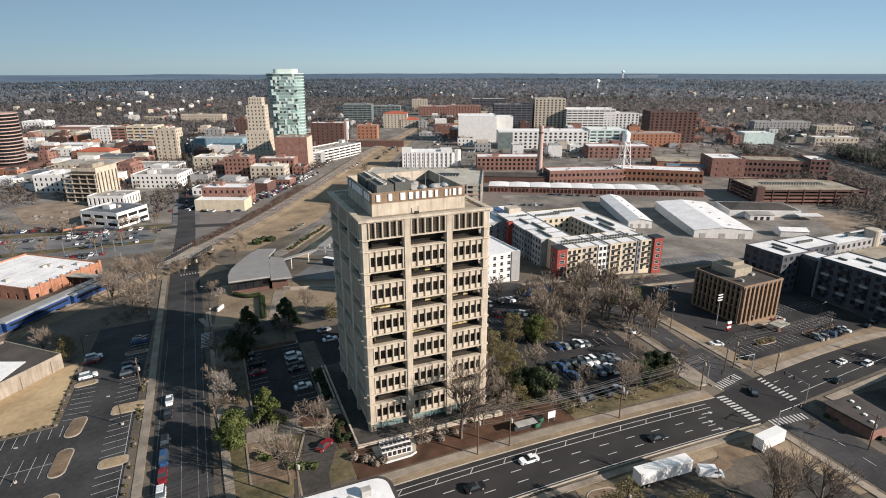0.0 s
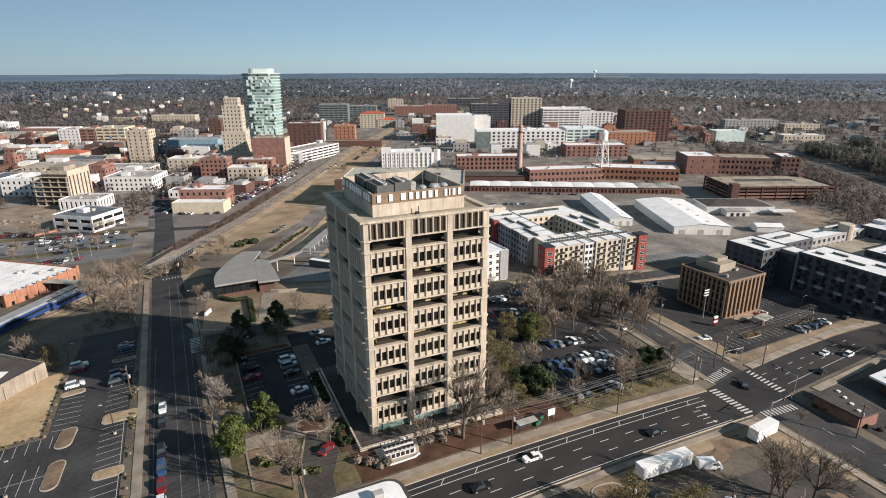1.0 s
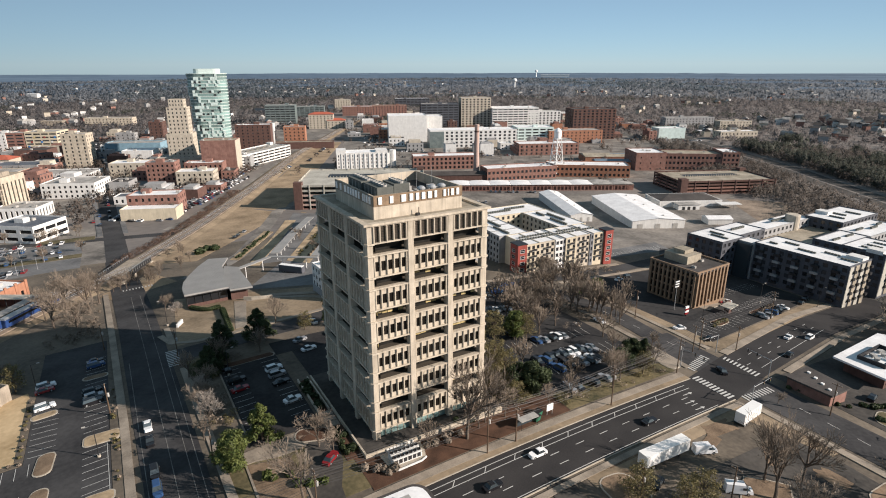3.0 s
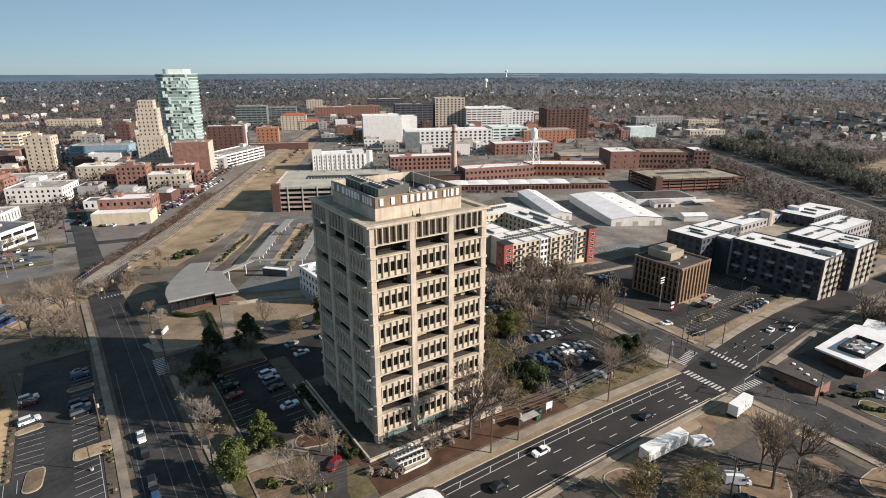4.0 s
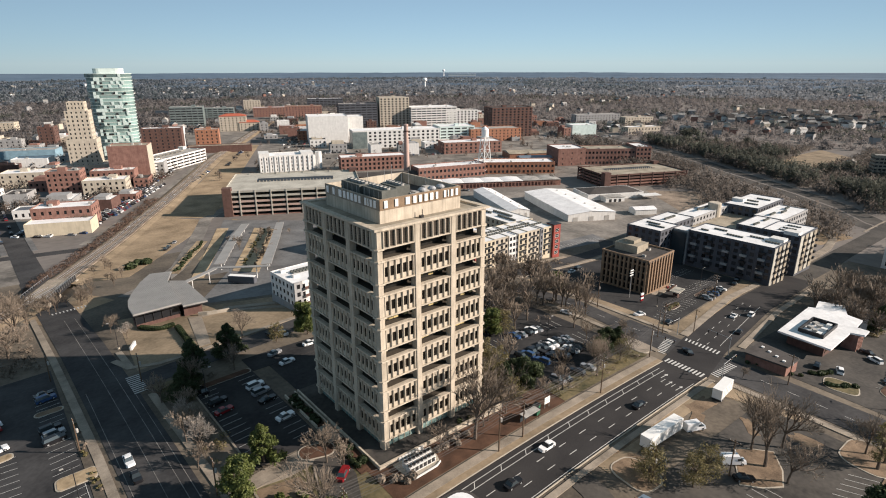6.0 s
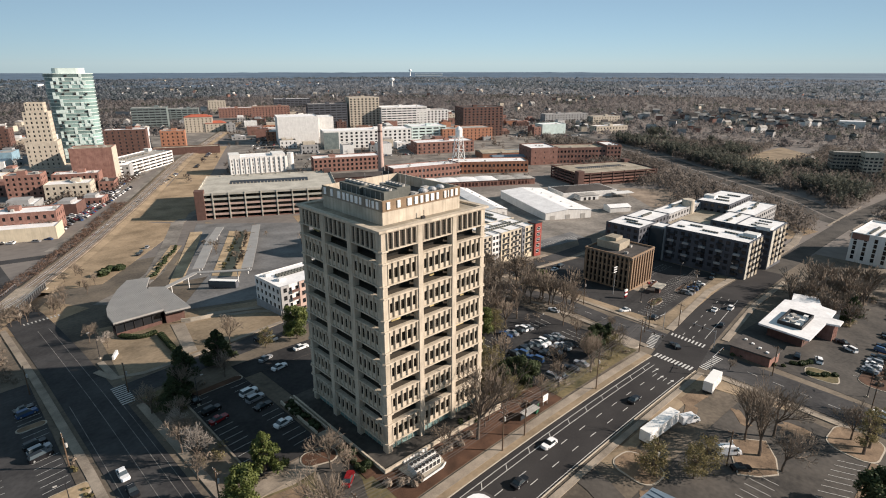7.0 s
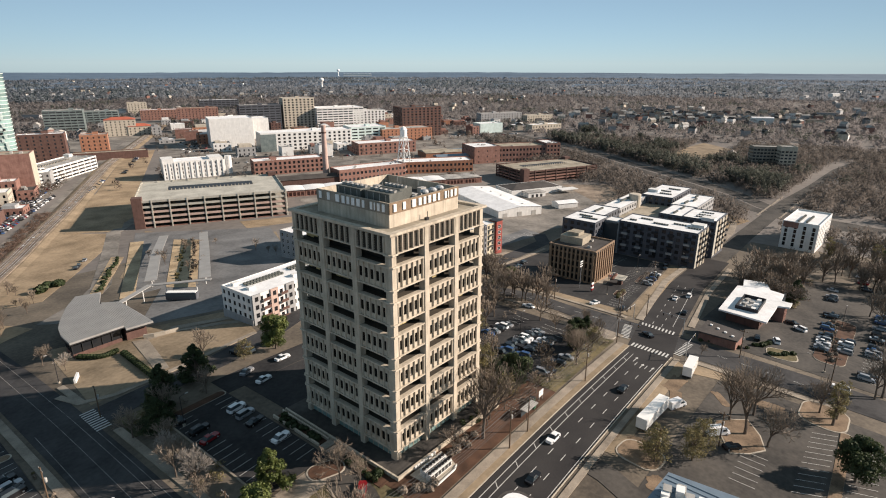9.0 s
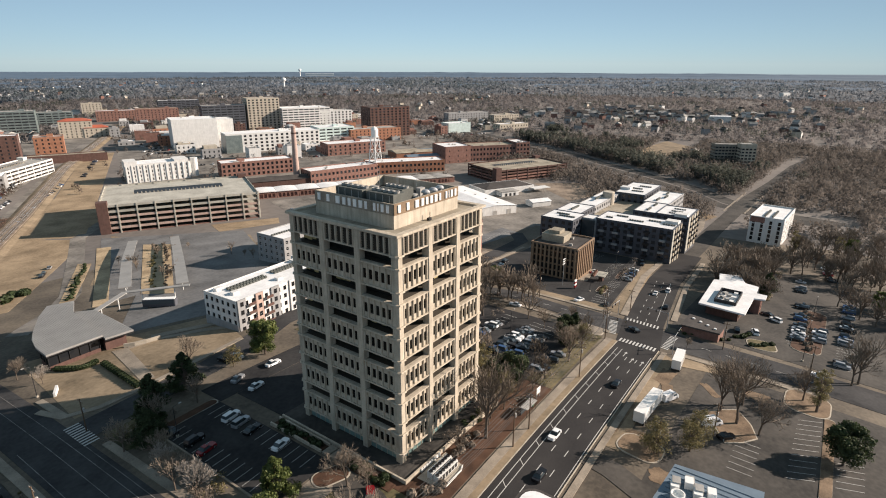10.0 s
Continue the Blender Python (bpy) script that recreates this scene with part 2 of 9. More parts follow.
    "pines_hazed": mat("hazed_pine_woods", (0.115, 0.142, 0.155), 0.95, 0.2, 0.004, 0.05, 0.0, tint=(0.15, 0.178, 0.19), island_vary=0.03, space="World", thin=0.4),
    "street_wood": mat("brown_street_tree_crowns", (0.135, 0.108, 0.092), 0.95, 0.2, 0.05, 0.6, 0.0, tint=(0.19, 0.155, 0.132), island_vary=0.08, space="World", thin=0.4),
    "near_wood": mat("brown_winter_thicket", (0.135, 0.119, 0.107), 0.95, 0.2, 0.02, 0.3, 0.0, tint=(0.19, 0.168, 0.15), island_vary=0.05, space="World", thin=0.45),
    "roof_slate": mat("blue_grey_roof_felt", (0.085, 0.1, 0.125), 0.85, 0.3, 0.15, 1.0, 0.1, tint=(0.14, 0.155, 0.18)),
    "office_glass": mat("green_grey_office_glazing", (0.13, 0.165, 0.165), 0.35, 0.25, 0.2, 1.0, 0.0, tint=(0.2, 0.235, 0.23), spec=0.5),
    "glass": glass("dark_window_glass", (0.012, 0.013, 0.015)),
    "glass_bronze": glass("bronze_tinted_glass", (0.012, 0.0105, 0.009), 0.12, 0.6, 1.3),
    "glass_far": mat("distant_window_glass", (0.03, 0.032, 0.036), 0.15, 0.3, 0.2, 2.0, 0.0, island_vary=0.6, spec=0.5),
    "glass_sky": glass("reflective_window_glass", (0.05, 0.065, 0.075), 0.05),
    "glass_green": glass("green_curtain_glass", (0.17, 0.25, 0.24), 0.12, 0.5),
    "white_paint": mat("white_enamel", (0.8, 0.8, 0.78), 0.35, 0.05, 0.5, 5.0, 0.0),
    "car_white": mat("white_car_paint", (0.75, 0.76, 0.77), 0.25, 0.04, 0.5, 5.0, 0.0, spec=0.6),
    "car_silver": mat("silver_car_paint", (0.36, 0.37, 0.39), 0.28, 0.05, 0.5, 5.0, 0.0, metal=0.4, spec=0.6),
    "car_black": mat("black_car_paint", (0.012, 0.012, 0.014), 0.2, 0.1, 0.5, 5.0, 0.0, spec=0.6),
    "car_red": mat("red_car_paint", (0.2, 0.014, 0.018), 0.25, 0.06, 0.5, 5.0, 0.0, spec=0.6),
    "car_blue": mat("blue_car_paint", (0.03, 0.07, 0.17), 0.25, 0.06, 0.5, 5.0, 0.0, spec=0.6),
    "car_blue_bright": mat("bright_blue_paint", (0.02, 0.16, 0.45), 0.35, 0.08, 0.5, 5.0, 0.0, spec=0.5),
    "rubber": mat("tyre_rubber", (0.015, 0.015, 0.015), 0.9, 0.2, 2.0, 8.0, 0.0),
}


# ---- shapes ----
def smooth_step(a, b, v):
    t = min(1.0, max(0.0, (v - a) / (b - a)))
    return t * t * (3 - 2 * t)


def G(x, y):
    """Height of the land: a rise under the tower, falling off to the plain, with an underpass below the railway."""
    d = math.hypot(x - 20, y - 120)
    dip = -4.2 * math.exp(-((x + 18.5) / 10.0) ** 2 - ((y - 300) / 22.0) ** 2)
    return -21 * smooth_step(0, 320, d) + 18 * smooth_step(700, 4500, d) + dip


class Shape:
    """Corners and faces of one mesh, with a material slot for each face."""

    def __init__(self):
        self.v, self.f, self.s, self.slot = [], [], [], 0

    def face(self, *pts):
        k = len(self.v)
        self.v.extend(tuple(p) for p in pts)
        self.f.append(tuple(range(k, k + len(pts))))
        self.s.append(self.slot)
        return self

    def box(self, x0, y0, z0, x1, y1, z1):
        k = len(self.v)
        self.v.extend(((x0, y0, z0), (x1, y0, z0), (x1, y1, z0), (x0, y1, z0), (x0, y0, z1), (x1, y0, z1), (x1, y1, z1), (x0, y1, z1)))
        for q in ((0, 3, 2, 1), (4, 5, 6, 7), (0, 1, 5, 4), (1, 2, 6, 5), (2, 3, 7, 6), (3, 0, 4, 7)):
            self.f.append(tuple(k + i for i in q))
            self.s.append(self.slot)
        return self

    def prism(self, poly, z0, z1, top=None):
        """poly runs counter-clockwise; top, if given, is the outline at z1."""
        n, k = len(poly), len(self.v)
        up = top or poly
        self.v.extend((p[0], p[1], z0) for p in poly)
        self.v.extend((p[0], p[1], z1) for p in up)
        self.f.append(tuple(k + i for i in reversed(range(n))))
        self.f.append(tuple(k + n + i for i in range(n)))
        for i in range(n):
            j = (i + 1) % n
            self.f.append((k + i, k + j, k + n + j, k + n + i))
        self.s.extend([self.slot] * (n + 2))
        return self

    def chamfer_box(self, x0, y0, z0, x1, y1, z1, c):
        return self.prism(((x0 + c, y0), (x1 - c, y0), (x1, y0 + c), (x1, y1 - c), (x1 - c, y1), (x0 + c, y1), (x0, y1 - c), (x0, y0 + c)), z0, z1)

    def disc_stack(self, cx, cy, rings, n=16):
        """A turned solid: rings of (radius, z) from the foot up."""
        k = len(self.v)
        for r, z in rings:
            self.v.extend((cx + r * math.cos(6.28319 * i / n), cy + r * math.sin(6.28319 * i / n), z) for i in range(n))
        self.f.append(tuple(k + i for i in reversed(range(n))))
        self.s.append(self.slot)
        for a in range(len(rings) - 1):
            for i in range(n):
                j = (i + 1) % n
                self.f.append((k + a * n + i, k + a * n + j, k + a * n + n + j, k + a * n + n + i))
                self.s.append(self.slot)
        self.f.append(tuple(k + (len(rings) - 1) * n + i for i in range(n)))
        self.s.append(self.slot)
        return self

    def tube(self, a, b, r0, r1=None, n=6):
        a, b = Vector(a), Vector(b)
        r1 = r0 if r1 is None else r1
        w = (b - a).normalized()
        u = w.cross(Vector((0, 0, 1)) if abs(w.z) < 0.9 else Vector((1, 0, 0))).normalized()
        t = w.cross(u)
        k = len(self.v)
        for p, r in ((a, r0), (b, r1)):
            self.v.extend(tuple(p + u * (r * math.cos(6.28319 * i / n)) + t * (r * math.sin(6.28319 * i / n))) for i in range(n))
        for i in range(n):
            j = (i + 1) % n
            self.f.append((k + i, k + n + i, k + n + j, k + j))
            self.s.append(self.slot)
        if n > 3:
            self.f.append(tuple(k + i for i in range(n)))
            self.f.append(tuple(k + n + i for i in reversed(range(n))))
            self.s.extend((self.slot, self.slot))
        return self

    def wall(self, o, ux, w, h, cols=(), rows=(), depth=0.25):
        """A wall face from its lower corner o along ux, with openings where the columns cross the rows, and their reveals."""
        o, ux, up = Vector(o), Vector(ux), Vector((0, 0, 1))
        inn = -ux.cross(up)

        def at(x, z, d=0.0):
            return tuple(o + ux * x + up * z + inn * d)

        z = 0.0
        for r0, r1 in list(rows) + [(h, h)]:
            if r0 > z + 1e-4:
                self.face(at(0, z), at(w, z), at(w, r0), at(0, r0))
            if r1 > r0:
                x = 0.0
                for c0, c1 in list(cols) + [(w, w)]:
                    if c0 > x + 1e-4:
                        self.face(at(x, r0), at(c0, r0), at(c0, r1), at(x, r1))
                    if c1 > c0:
                        self.face(at(c0, r0), at(c1, r0), at(c1, r0, depth), at(c0, r0, depth))
                        self.face(at(c0, r1, depth), at(c1, r1, depth), at(c1, r1), at(c0, r1))
                        self.face(at(c0, r0), at(c0, r0, depth), at(c0, r1, depth), at(c0, r1))
                        self.face(at(c1, r0, depth), at(c1, r0), at(c1, r1), at(c1, r1, depth))
                    x = c1
            z = r1
        return self

    def mesh(self, name, *mats):
        me = bpy.data.meshes.new(name)
        me.from_pydata(self.v, [], self.f)
        for m in mats:
            me.materials.append(m)
        if len(mats) > 1:
            me.polygons.foreach_set("material_index", self.s)
        me.update()
        return me


def part(name, shape, material, parent, label="", at=None):
    """One mesh object under a thing or under a part. shape: a Shape, or a mesh that is shared."""
    me = shape
    if isinstance(shape, Shape):
        me = shape.mesh(name, *(material if isinstance(material, (list, tuple)) else (material,)))
    ob = new(name, me)
    ob.parent = parent
    if at is not None:
        ob.matrix_basis = at
    return tagged(ob, label)


def thing(name, m, label, category, group="", kind=""):
    ob = new(name)
    ob.empty_display_size = 0.5
    ob.matrix_basis = m
    return tagged(ob, label, category, group, kind)


def solid(name, shape, material, m, label, category, group="", kind=""):
    ob = new(name, shape.mesh(name, *(material if isinstance(material, (list, tuple)) else (material,))))
    ob.matrix_basis = m
    return tagged(ob, label, category, group, kind)


# ---- the land and its roads ----
def lerp(a, b, t):
    return a + (b - a) * t


def patch(S, quad, off, step=4.0, skirt=0.4):
    """A four-cornered piece of paving (corners counter-clockwise) laid over the land, with sides that go down into it."""
    a, b, c, d = (Vector((*p, 0)) for p in quad)
    nu = max(1, int(max((b - a).length, (c - d).length) / step))
    nv = max(1, int(max((d - a).length, (c - b).length) / step))
    k = len(S.v)
    for j in range(nv + 1):
        for i in range(nu + 1):
            p = lerp(lerp(a, b, i / nu), lerp(d, c, i / nu), j / nv)
            S.v.append((p.x, p.y, G(p.x, p.y) + off))
    w = nu + 1
    for j in range(nv):
        for i in range(nu):
            S.f.append((k + j * w + i, k + j * w + i + 1, k + (j + 1) * w + i + 1, k + (j + 1) * w + i))
            S.s.append(S.slot)
    rim = [i for i in range(nu)] + [j * w + nu for j in range(nv)] + [nv * w + i for i in range(nu, 0, -1)] + [j * w for j in range(nv, 0, -1)]
    for i, r in enumerate(rim):
        q = rim[(i + 1) % len(rim)]
        p0, p1 = S.v[k + r], S.v[k + q]
        S.face((p0[0], p0[1], p0[2] - skirt), (p1[0], p1[1], p1[2] - skirt), p1, p0)
    return S


def ribbon(S, path, width, off, step=4.0, skirt=0.4):
    """A band of even width along a line of points."""
    pts = [Vector((*p, 0)) for p in path]
    sides = []
    for i, p in enumerate(pts):
        d = (pts[min(i + 1, len(pts) - 1)] - pts[max(i - 1, 0)]).normalized()
        n = Vector((-d.y, d.x, 0)) * (width / 2)
        sides.append((p - n, p + n))
    for (a, b), (c, d) in zip(sides, sides[1:]):
        patch(S, ((a.x, a.y), (c.x, c.y), (d.x, d.y), (b.x, b.y)), off, step, skirt)
    return S


def rounded(cx, cy, w, d, r, n=4, rot=0.0):
    """A rectangle with round corners, counter-clockwise."""
    out, c, s = [], math.cos(radians(rot)), math.sin(radians(rot))
    for qx, qy, a0 in ((1, -1, -90), (1, 1, 0), (-1, 1, 90), (-1, -1, 180)):
        for i in range(n + 1):
            a = radians(a0 + 90 * i / n)
            x, y = qx * (w / 2 - r) + r * math.cos(a), qy * (d / 2 - r) + r * math.sin(a)
            out.append((cx + c * x - s * y, cy + s * x + c * y))
    return out


def plot(S, poly, off, skirt=0.4):
    """A small bed or island of any outline laid over the land."""
    n = len(poly)
    cx, cy = sum(p[0] for p in poly) / n, sum(p[1] for p in poly) / n
    k = len(S.v)
    S.v.append((cx, cy, G(cx, cy) + off))
    S.v.extend((x, y, G(x, y) + off) for x, y in poly)
    S.v.extend((x, y, G(x, y) + off - skirt) for x, y in poly)
    for i in range(n):
        j = (i + 1) % n
        S.f.append((k, k + 1 + i, k + 1 + j))
        S.f.append((k + 1 + i, k + 1 + n + i, k + 1 + n + j, k + 1 + j))
        S.s.extend((S.slot, S.slot))
    return S


def inset(poly, d):
    n = len(poly)
    cx, cy = sum(p[0] for p in poly) / n, sum(p[1] for p in poly) / n
    out = []
    for x, y in poly:
        l = math.hypot(x - cx, y - cy)
        out.append((cx + (x - cx) * max(0.1, 1 - d / l), cy + (y - cy) * max(0.1, 1 - d / l)))
    return out


# the land, one sheet to the horizon: fine under the town, coarse far away
def lines(lo, hi, step, far):
    out = list(np.arange(lo, hi, step))
    a, s = lo, step
    while a > -far:
        s *= 1.22
        a -= s
        out.insert(0, a)
    b, s = out[-1], step
    while b < far:
        s *= 1.22
        b += s
        out.append(b)
    return out


gx, gy = lines(-140, 480, 5.0, 6500), lines(0, 560, 5.0, 6500)
land = Shape()
land.v = [(x, y, G(x, y)) for y in gy for x in gx]
w_ = len(gx)
land.f = [(j * w_ + i, j * w_ + i + 1, (j + 1) * w_ + i + 1, (j + 1) * w_ + i) for j in range(len(gy) - 1) for i in range(w_ - 1)]
# beyond 2300 m the land takes the haze-tinted colour
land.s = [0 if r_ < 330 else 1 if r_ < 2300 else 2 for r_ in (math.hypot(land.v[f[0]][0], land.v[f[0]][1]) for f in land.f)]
solid("ground", land, [M["ground"], M["wood_floor"], M["land_hazed"]], Matrix(), "dry brown winter ground reaching to the horizon", "ground", kind="structure")


def paved(name, material, label, category, off, quads=(), bands=()):
    S = Shape()
    for q in quads:
        patch(S, q, off)
    for path, w in bands:
        ribbon(S, path, w, off)
    return solid(name, S, M[material], Matrix(), label, category, kind="structure")


# low wooded ridges along the horizon, haze painted into their blue-grey
hill = Shape()
for k_, (r_in, rise) in enumerate(((2700, 7), (3200, 10), (3800, 12), (4500, 13), (5200, 16))):
    rows_ = []
    for i in range(161):
        a_ = radians(-30 + i)
        bump_ = 0.55 + 0.45 * noise.noise((i * 0.11, k_ * 7.0, 2.0)) + 0.18 * noise.noise((i * 0.9, k_ * 3.0, 5.0))
        rows_.append([(rr * math.cos(a_), rr * math.sin(a_), G(rr * math.cos(a_), rr * math.sin(a_)) + up_) for rr, up_ in ((r_in - 200, -0.5), (r_in - 90, rise * bump_), (r_in + 90, rise * bump_), (r_in + 200, -0.5))])
    for p_, q_ in zip(rows_, rows_[1:]):
        for j in range(3):
            hill.face(p_[j], p_[j + 1], q_[j + 1], q_[j])
solid("backdrop", hill, M["land_hazed"], Matrix(), "low wooded ridges along the horizon, haze-tinted blue-grey", "hills", kind="structure")


def rect(x0, y0, x1, y1):
    return ((x0, y0), (x1, y0), (x1, y1), (x0, y1))


# broad surfaces
paved("ground_downtown", "old_asphalt", "worn grey asphalt and concrete between downtown buildings", "ground", 0.03,
      [((-260, 430), (40, 470), (330, 960), (-260, 960)), ((-260, 330), (-24, 330), (-24, 430), (-260, 430)), ((150, 480), (520, 300), (760, 640), (330, 900))])
paved("ground_yard", "old_asphalt", "wide worn grey asphalt yard round the white sheds", "ground", 0.04,
      [((150, 205), (300, 200), (420, 275), (215, 400)), ((200, 172), (330, 176), (400, 262), (300, 200))])
paved("ground_gravel", "ballast", "bare tan gravel field beside the sheds", "ground", 0.05, [((354, 214), (396, 203), (424, 238), (398, 268))])
paved("lawn_station", "bank_grass", "dry tan lawn on the slope beside the bus station", "lawn", 0.05,
      [((-6, 184), (44, 186.5), (52, 214), (-2, 234)), ((46, 302), (66, 274), (106, 372), (98, 398)), ((88, 274), (110, 262), (145, 326), (130, 351))])
paved("lawn_rail", "rail_grass", "dry tan grass bank along the railway", "lawn", 0.06,
      [((-8, 306), (14, 296), (86, 404), (60, 438)), ((140, 350), (176, 338), (186, 352), (148, 372)), ((60, 438), (88, 408), (140, 490), (118, 540)), ((-28, 262), (-22, 250), (2, 262), (-8, 292)), ((340, 120), (372, 112), (398, 150), (356, 172))])
paved("lawn_rail_east", "rail_grass", "tan dry grass between the railway and the parking deck", "lawn", 0.13, [((62, 428), (92, 418), (262, 748), (236, 760))])
paved("lawn_tower", "green_grass", "patchy winter lawn round the tower", "lawn", 0.05,
      [rect(-5, 95, 24, 116), rect(58, 105, 72, 180), ((74.2, 96.2), (117, 98.4), (117, 104), (74.2, 104)), rect(-5, 160, 6, 171)])
paved("bed_tower", "mulch", "dark red-brown mulch bed between the tower and the pavement", "planting bed", 0.09, [((20, 93.8), (74, 96.0), (74, 104.5), (20, 104.5))])
paved("lawn_verge", "bank_grass", "dry grass verges along the crossing roads", "lawn", 0.08,
      [((143, 100), (230, 112), (232, 118), (143, 106)), rect(141.5, 106, 147, 170), ((60, 73.0), (116, 75.4), (118, 79), (60, 77)), ((118, 56), (124, 56), (119, 76), (112, 76))])
paved("lot_left", "asphalt", "dark asphalt parking lot with white bay lines", "parking lot", 0.06, [rect(-62, 88, -24.8, 141.3), rect(-41.4, 141.3, -24.8, 204)])
paved("lot_sand", "sand", "bare sandy tan yard beside a wall", "yard", 0.07, [((-62, 143.6), (-43.2, 143.2), (-42.6, 173), (-62, 164)), ((-62, 164), (-42.6, 173), (-43.5, 178), (-50, 175.4))])
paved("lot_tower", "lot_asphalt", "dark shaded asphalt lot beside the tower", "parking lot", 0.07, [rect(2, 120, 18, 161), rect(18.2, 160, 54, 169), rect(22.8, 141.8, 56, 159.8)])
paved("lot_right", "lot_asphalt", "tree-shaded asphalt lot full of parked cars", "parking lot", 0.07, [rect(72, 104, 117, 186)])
paved("lot_office", "lot_asphalt", "asphalt lot round the bronze office block", "parking lot", 0.07, [((147, 107), (232, 119), (234, 176), (147, 172))])
paved("lot_bank", "worn_asphalt", "grey asphalt lot round the white-roofed bank", "parking lot", 0.06, [rect(143, 0, 262, 84)])
paved("lot_front", "worn_asphalt", "cracked grey asphalt lot under bare trees", "parking lot", 0.06, [rect(48, -5, 118, 66)])
paved("lot_station", "station_asphalt", "grey asphalt bus lanes of the station", "parking lot", 0.06, [((24, 228), (60, 214), (112, 262), (64, 290)), ((34, 268), (112, 262), (150, 340), (92, 398))])

paved("bed_station", "grass", "tan planting beds with shrubs between the bus canopies", "planting bed", 0.16,
      [((50.5, 266), (58.0, 254), (106.5, 346), (98, 360)), ((33.0, 268), (37.5, 265), (86, 372), (80, 376)), ((28, 286), (31.5, 282), (64, 344), (60, 350))])

paved("lot_downtown", "station_asphalt", "downtown parking lots beyond the railway", "parking lot", 0.07,
      [((-128, 332), (-36, 326), (-36, 350), (-128, 360)), ((-128, 372), (-36, 362), (-36, 392), (-128, 406)), ((-250, 430), (-150, 426), (-150, 476), (-250, 486)), ((-30 + 2, 560), (40, 552), (52, 590), (-28, 600))])
paved("verge_downtown", "green_grass", "patchy grass strips between downtown lots", "verge", 0.12,
      [((-128, 361.5), (-36, 351.5), (-36, 360.5), (-128, 370.5)), ((-128, 408), (-80, 401), (-80, 408), (-128, 415)), ((-60, 398), (-30, 394), (-30, 404), (-60, 408))])

paved("bed_lot", "ground", "brown planted strips along the lot edges", "planting bed", 0.13,
      [rect(-24.7, 103, -22.5, 172), rect(-43.15, 143.5, -41.5, 174), rect(-62, 141.6, -42.0, 143.1)])

# carriageways
def rb(x, off=0.0):
    """Axis of the main road in front of the tower, with a sideways offset."""
    return 82.3 + 0.041 * x + off


ROAD_B = [(x, rb(x)) for x in (-60, 0, 60, 119)]
ROAD_B2 = [(118, 87.2), (140, 92.0), (200, 101), (262, 105), (330, 106.5), (390, 105), (453, 103), (530, 96), (640, 90), (760, 70)]
road = Shape()
ribbon(road, ROAD_B, 12.4, 0.08)
ribbon(road, ROAD_B2[:4], 13.5, 0.085)
solid("road_main", road, M["new_asphalt"], Matrix(), "dark asphalt road with white lane lines", "road", kind="structure")
paved("road_west", "asphalt", "asphalt road passing under the rail bridge", "road", 0.08, bands=[([(-12.4, 30), (-13.4, 120), (-15.4, 215), (-18, 290), (-19.2, 330)], 12.0)])
# dark asphalt chosen to carry the shadow of tall buildings in its colour
paved("road_downtown", "asphalt", "worn downtown street beyond the rail bridge, darkened for building shadow", "road", 0.1, bands=[([(-19.2, 330), (-20, 395), (-23, 536), (-28, 810), (-30, 980)], 11.0), ([(-150, 436), (-112, 420), (-60, 402), (-21, 390), (12, 380)], 9.0), ([(-240, 640), (-120, 590), (-24, 550), (40, 524)], 9.0), ([(-250, 790), (-120, 735), (-26, 690), (40, 664)], 9.0)])
paved("ground_site", "ballast", "churned brown earth of a cleared building site", "ground", 0.12, [((-141, 498), (-121, 443), (-84, 428), (-97, 519))])
# pavement colour toned down to suit the shadowed street
paved("pavement_downtown", "station_asphalt", "grey downtown pavements", "pavement", 0.26, bands=[([(-27.4, 400), (-30.6, 536), (-35.6, 810)], 3.0), ([(-13.4, 400), (-15.6, 536), (-20.6, 810)], 3.0)])
paved("road_cross", "asphalt", "asphalt cross street", "road", 0.075, bands=[([(131, 118), (130.5, 84), (133, 40), (134, -20)], 14.5), ([(131, 118), (134, 140), (128, 168), (108, 186), (80, 192), (60, 190), (42, 182.5), (27, 179.5), (10, 178), (-11, 176.5)], 9.0)])
paved("road_hill", "worn_asphalt", "worn grey road climbing away past the woods", "road", 0.085, bands=[(ROAD_B2[3:], 10.5)])
paved("road_highway", "worn_asphalt", "grey highway curving through the far woods", "road", 0.06, bands=[([(398, 40), (408, 92), (424, 113), (456, 140), (484, 175), (521, 230), (541, 261), (578, 310), (640, 420), (740, 600)], 13.0), ([(386, 42), (396, 96), (412, 121), (443, 148), (471, 183), (508, 238), (528, 269), (565, 318), (626, 428), (726, 608)], 11.0)])
paved("road_station", "old_asphalt", "station street beside the railway bank", "road", 0.07, bands=[([(6, 262), (24, 278), (36, 296), (84, 410), (124, 452), (180, 420)], 8.0)])
paved("road_rail_side", "old_asphalt", "street beside the railway", "road", 0.06, bands=[([(12, 392), (90, 520), (180, 690), (320, 930), (470, 1180)], 12.0)])

paved("road_mid", "asphalt", "asphalt street in front of the cream apartment block", "road", 0.07, bands=[([(104, 180), (131, 181.5), (156, 179.6), (186, 181.6), (226, 187), (243, 200)], 8.0)])
paved("pavement_mid", "concrete", "buff pavement along the street of apartment blocks", "pavement", 0.22, bands=[([(112, 187), (134, 188), (156, 186), (190, 187.6)], 2.4), ([(140, 173.6), (186, 175.4), (212, 178)], 1.8)])
paved("lot_mid", "station_asphalt", "grey striped lot behind the bronze office block", "parking lot", 0.065, [((196, 198), (244, 199), (250, 214), (202, 210))])
paved("lawn_clearing", "bank_grass", "tan cleared ground among the eastern woods", "lawn", 0.1, [((563, 222), (723, 208), (770, 256), (606, 262))])
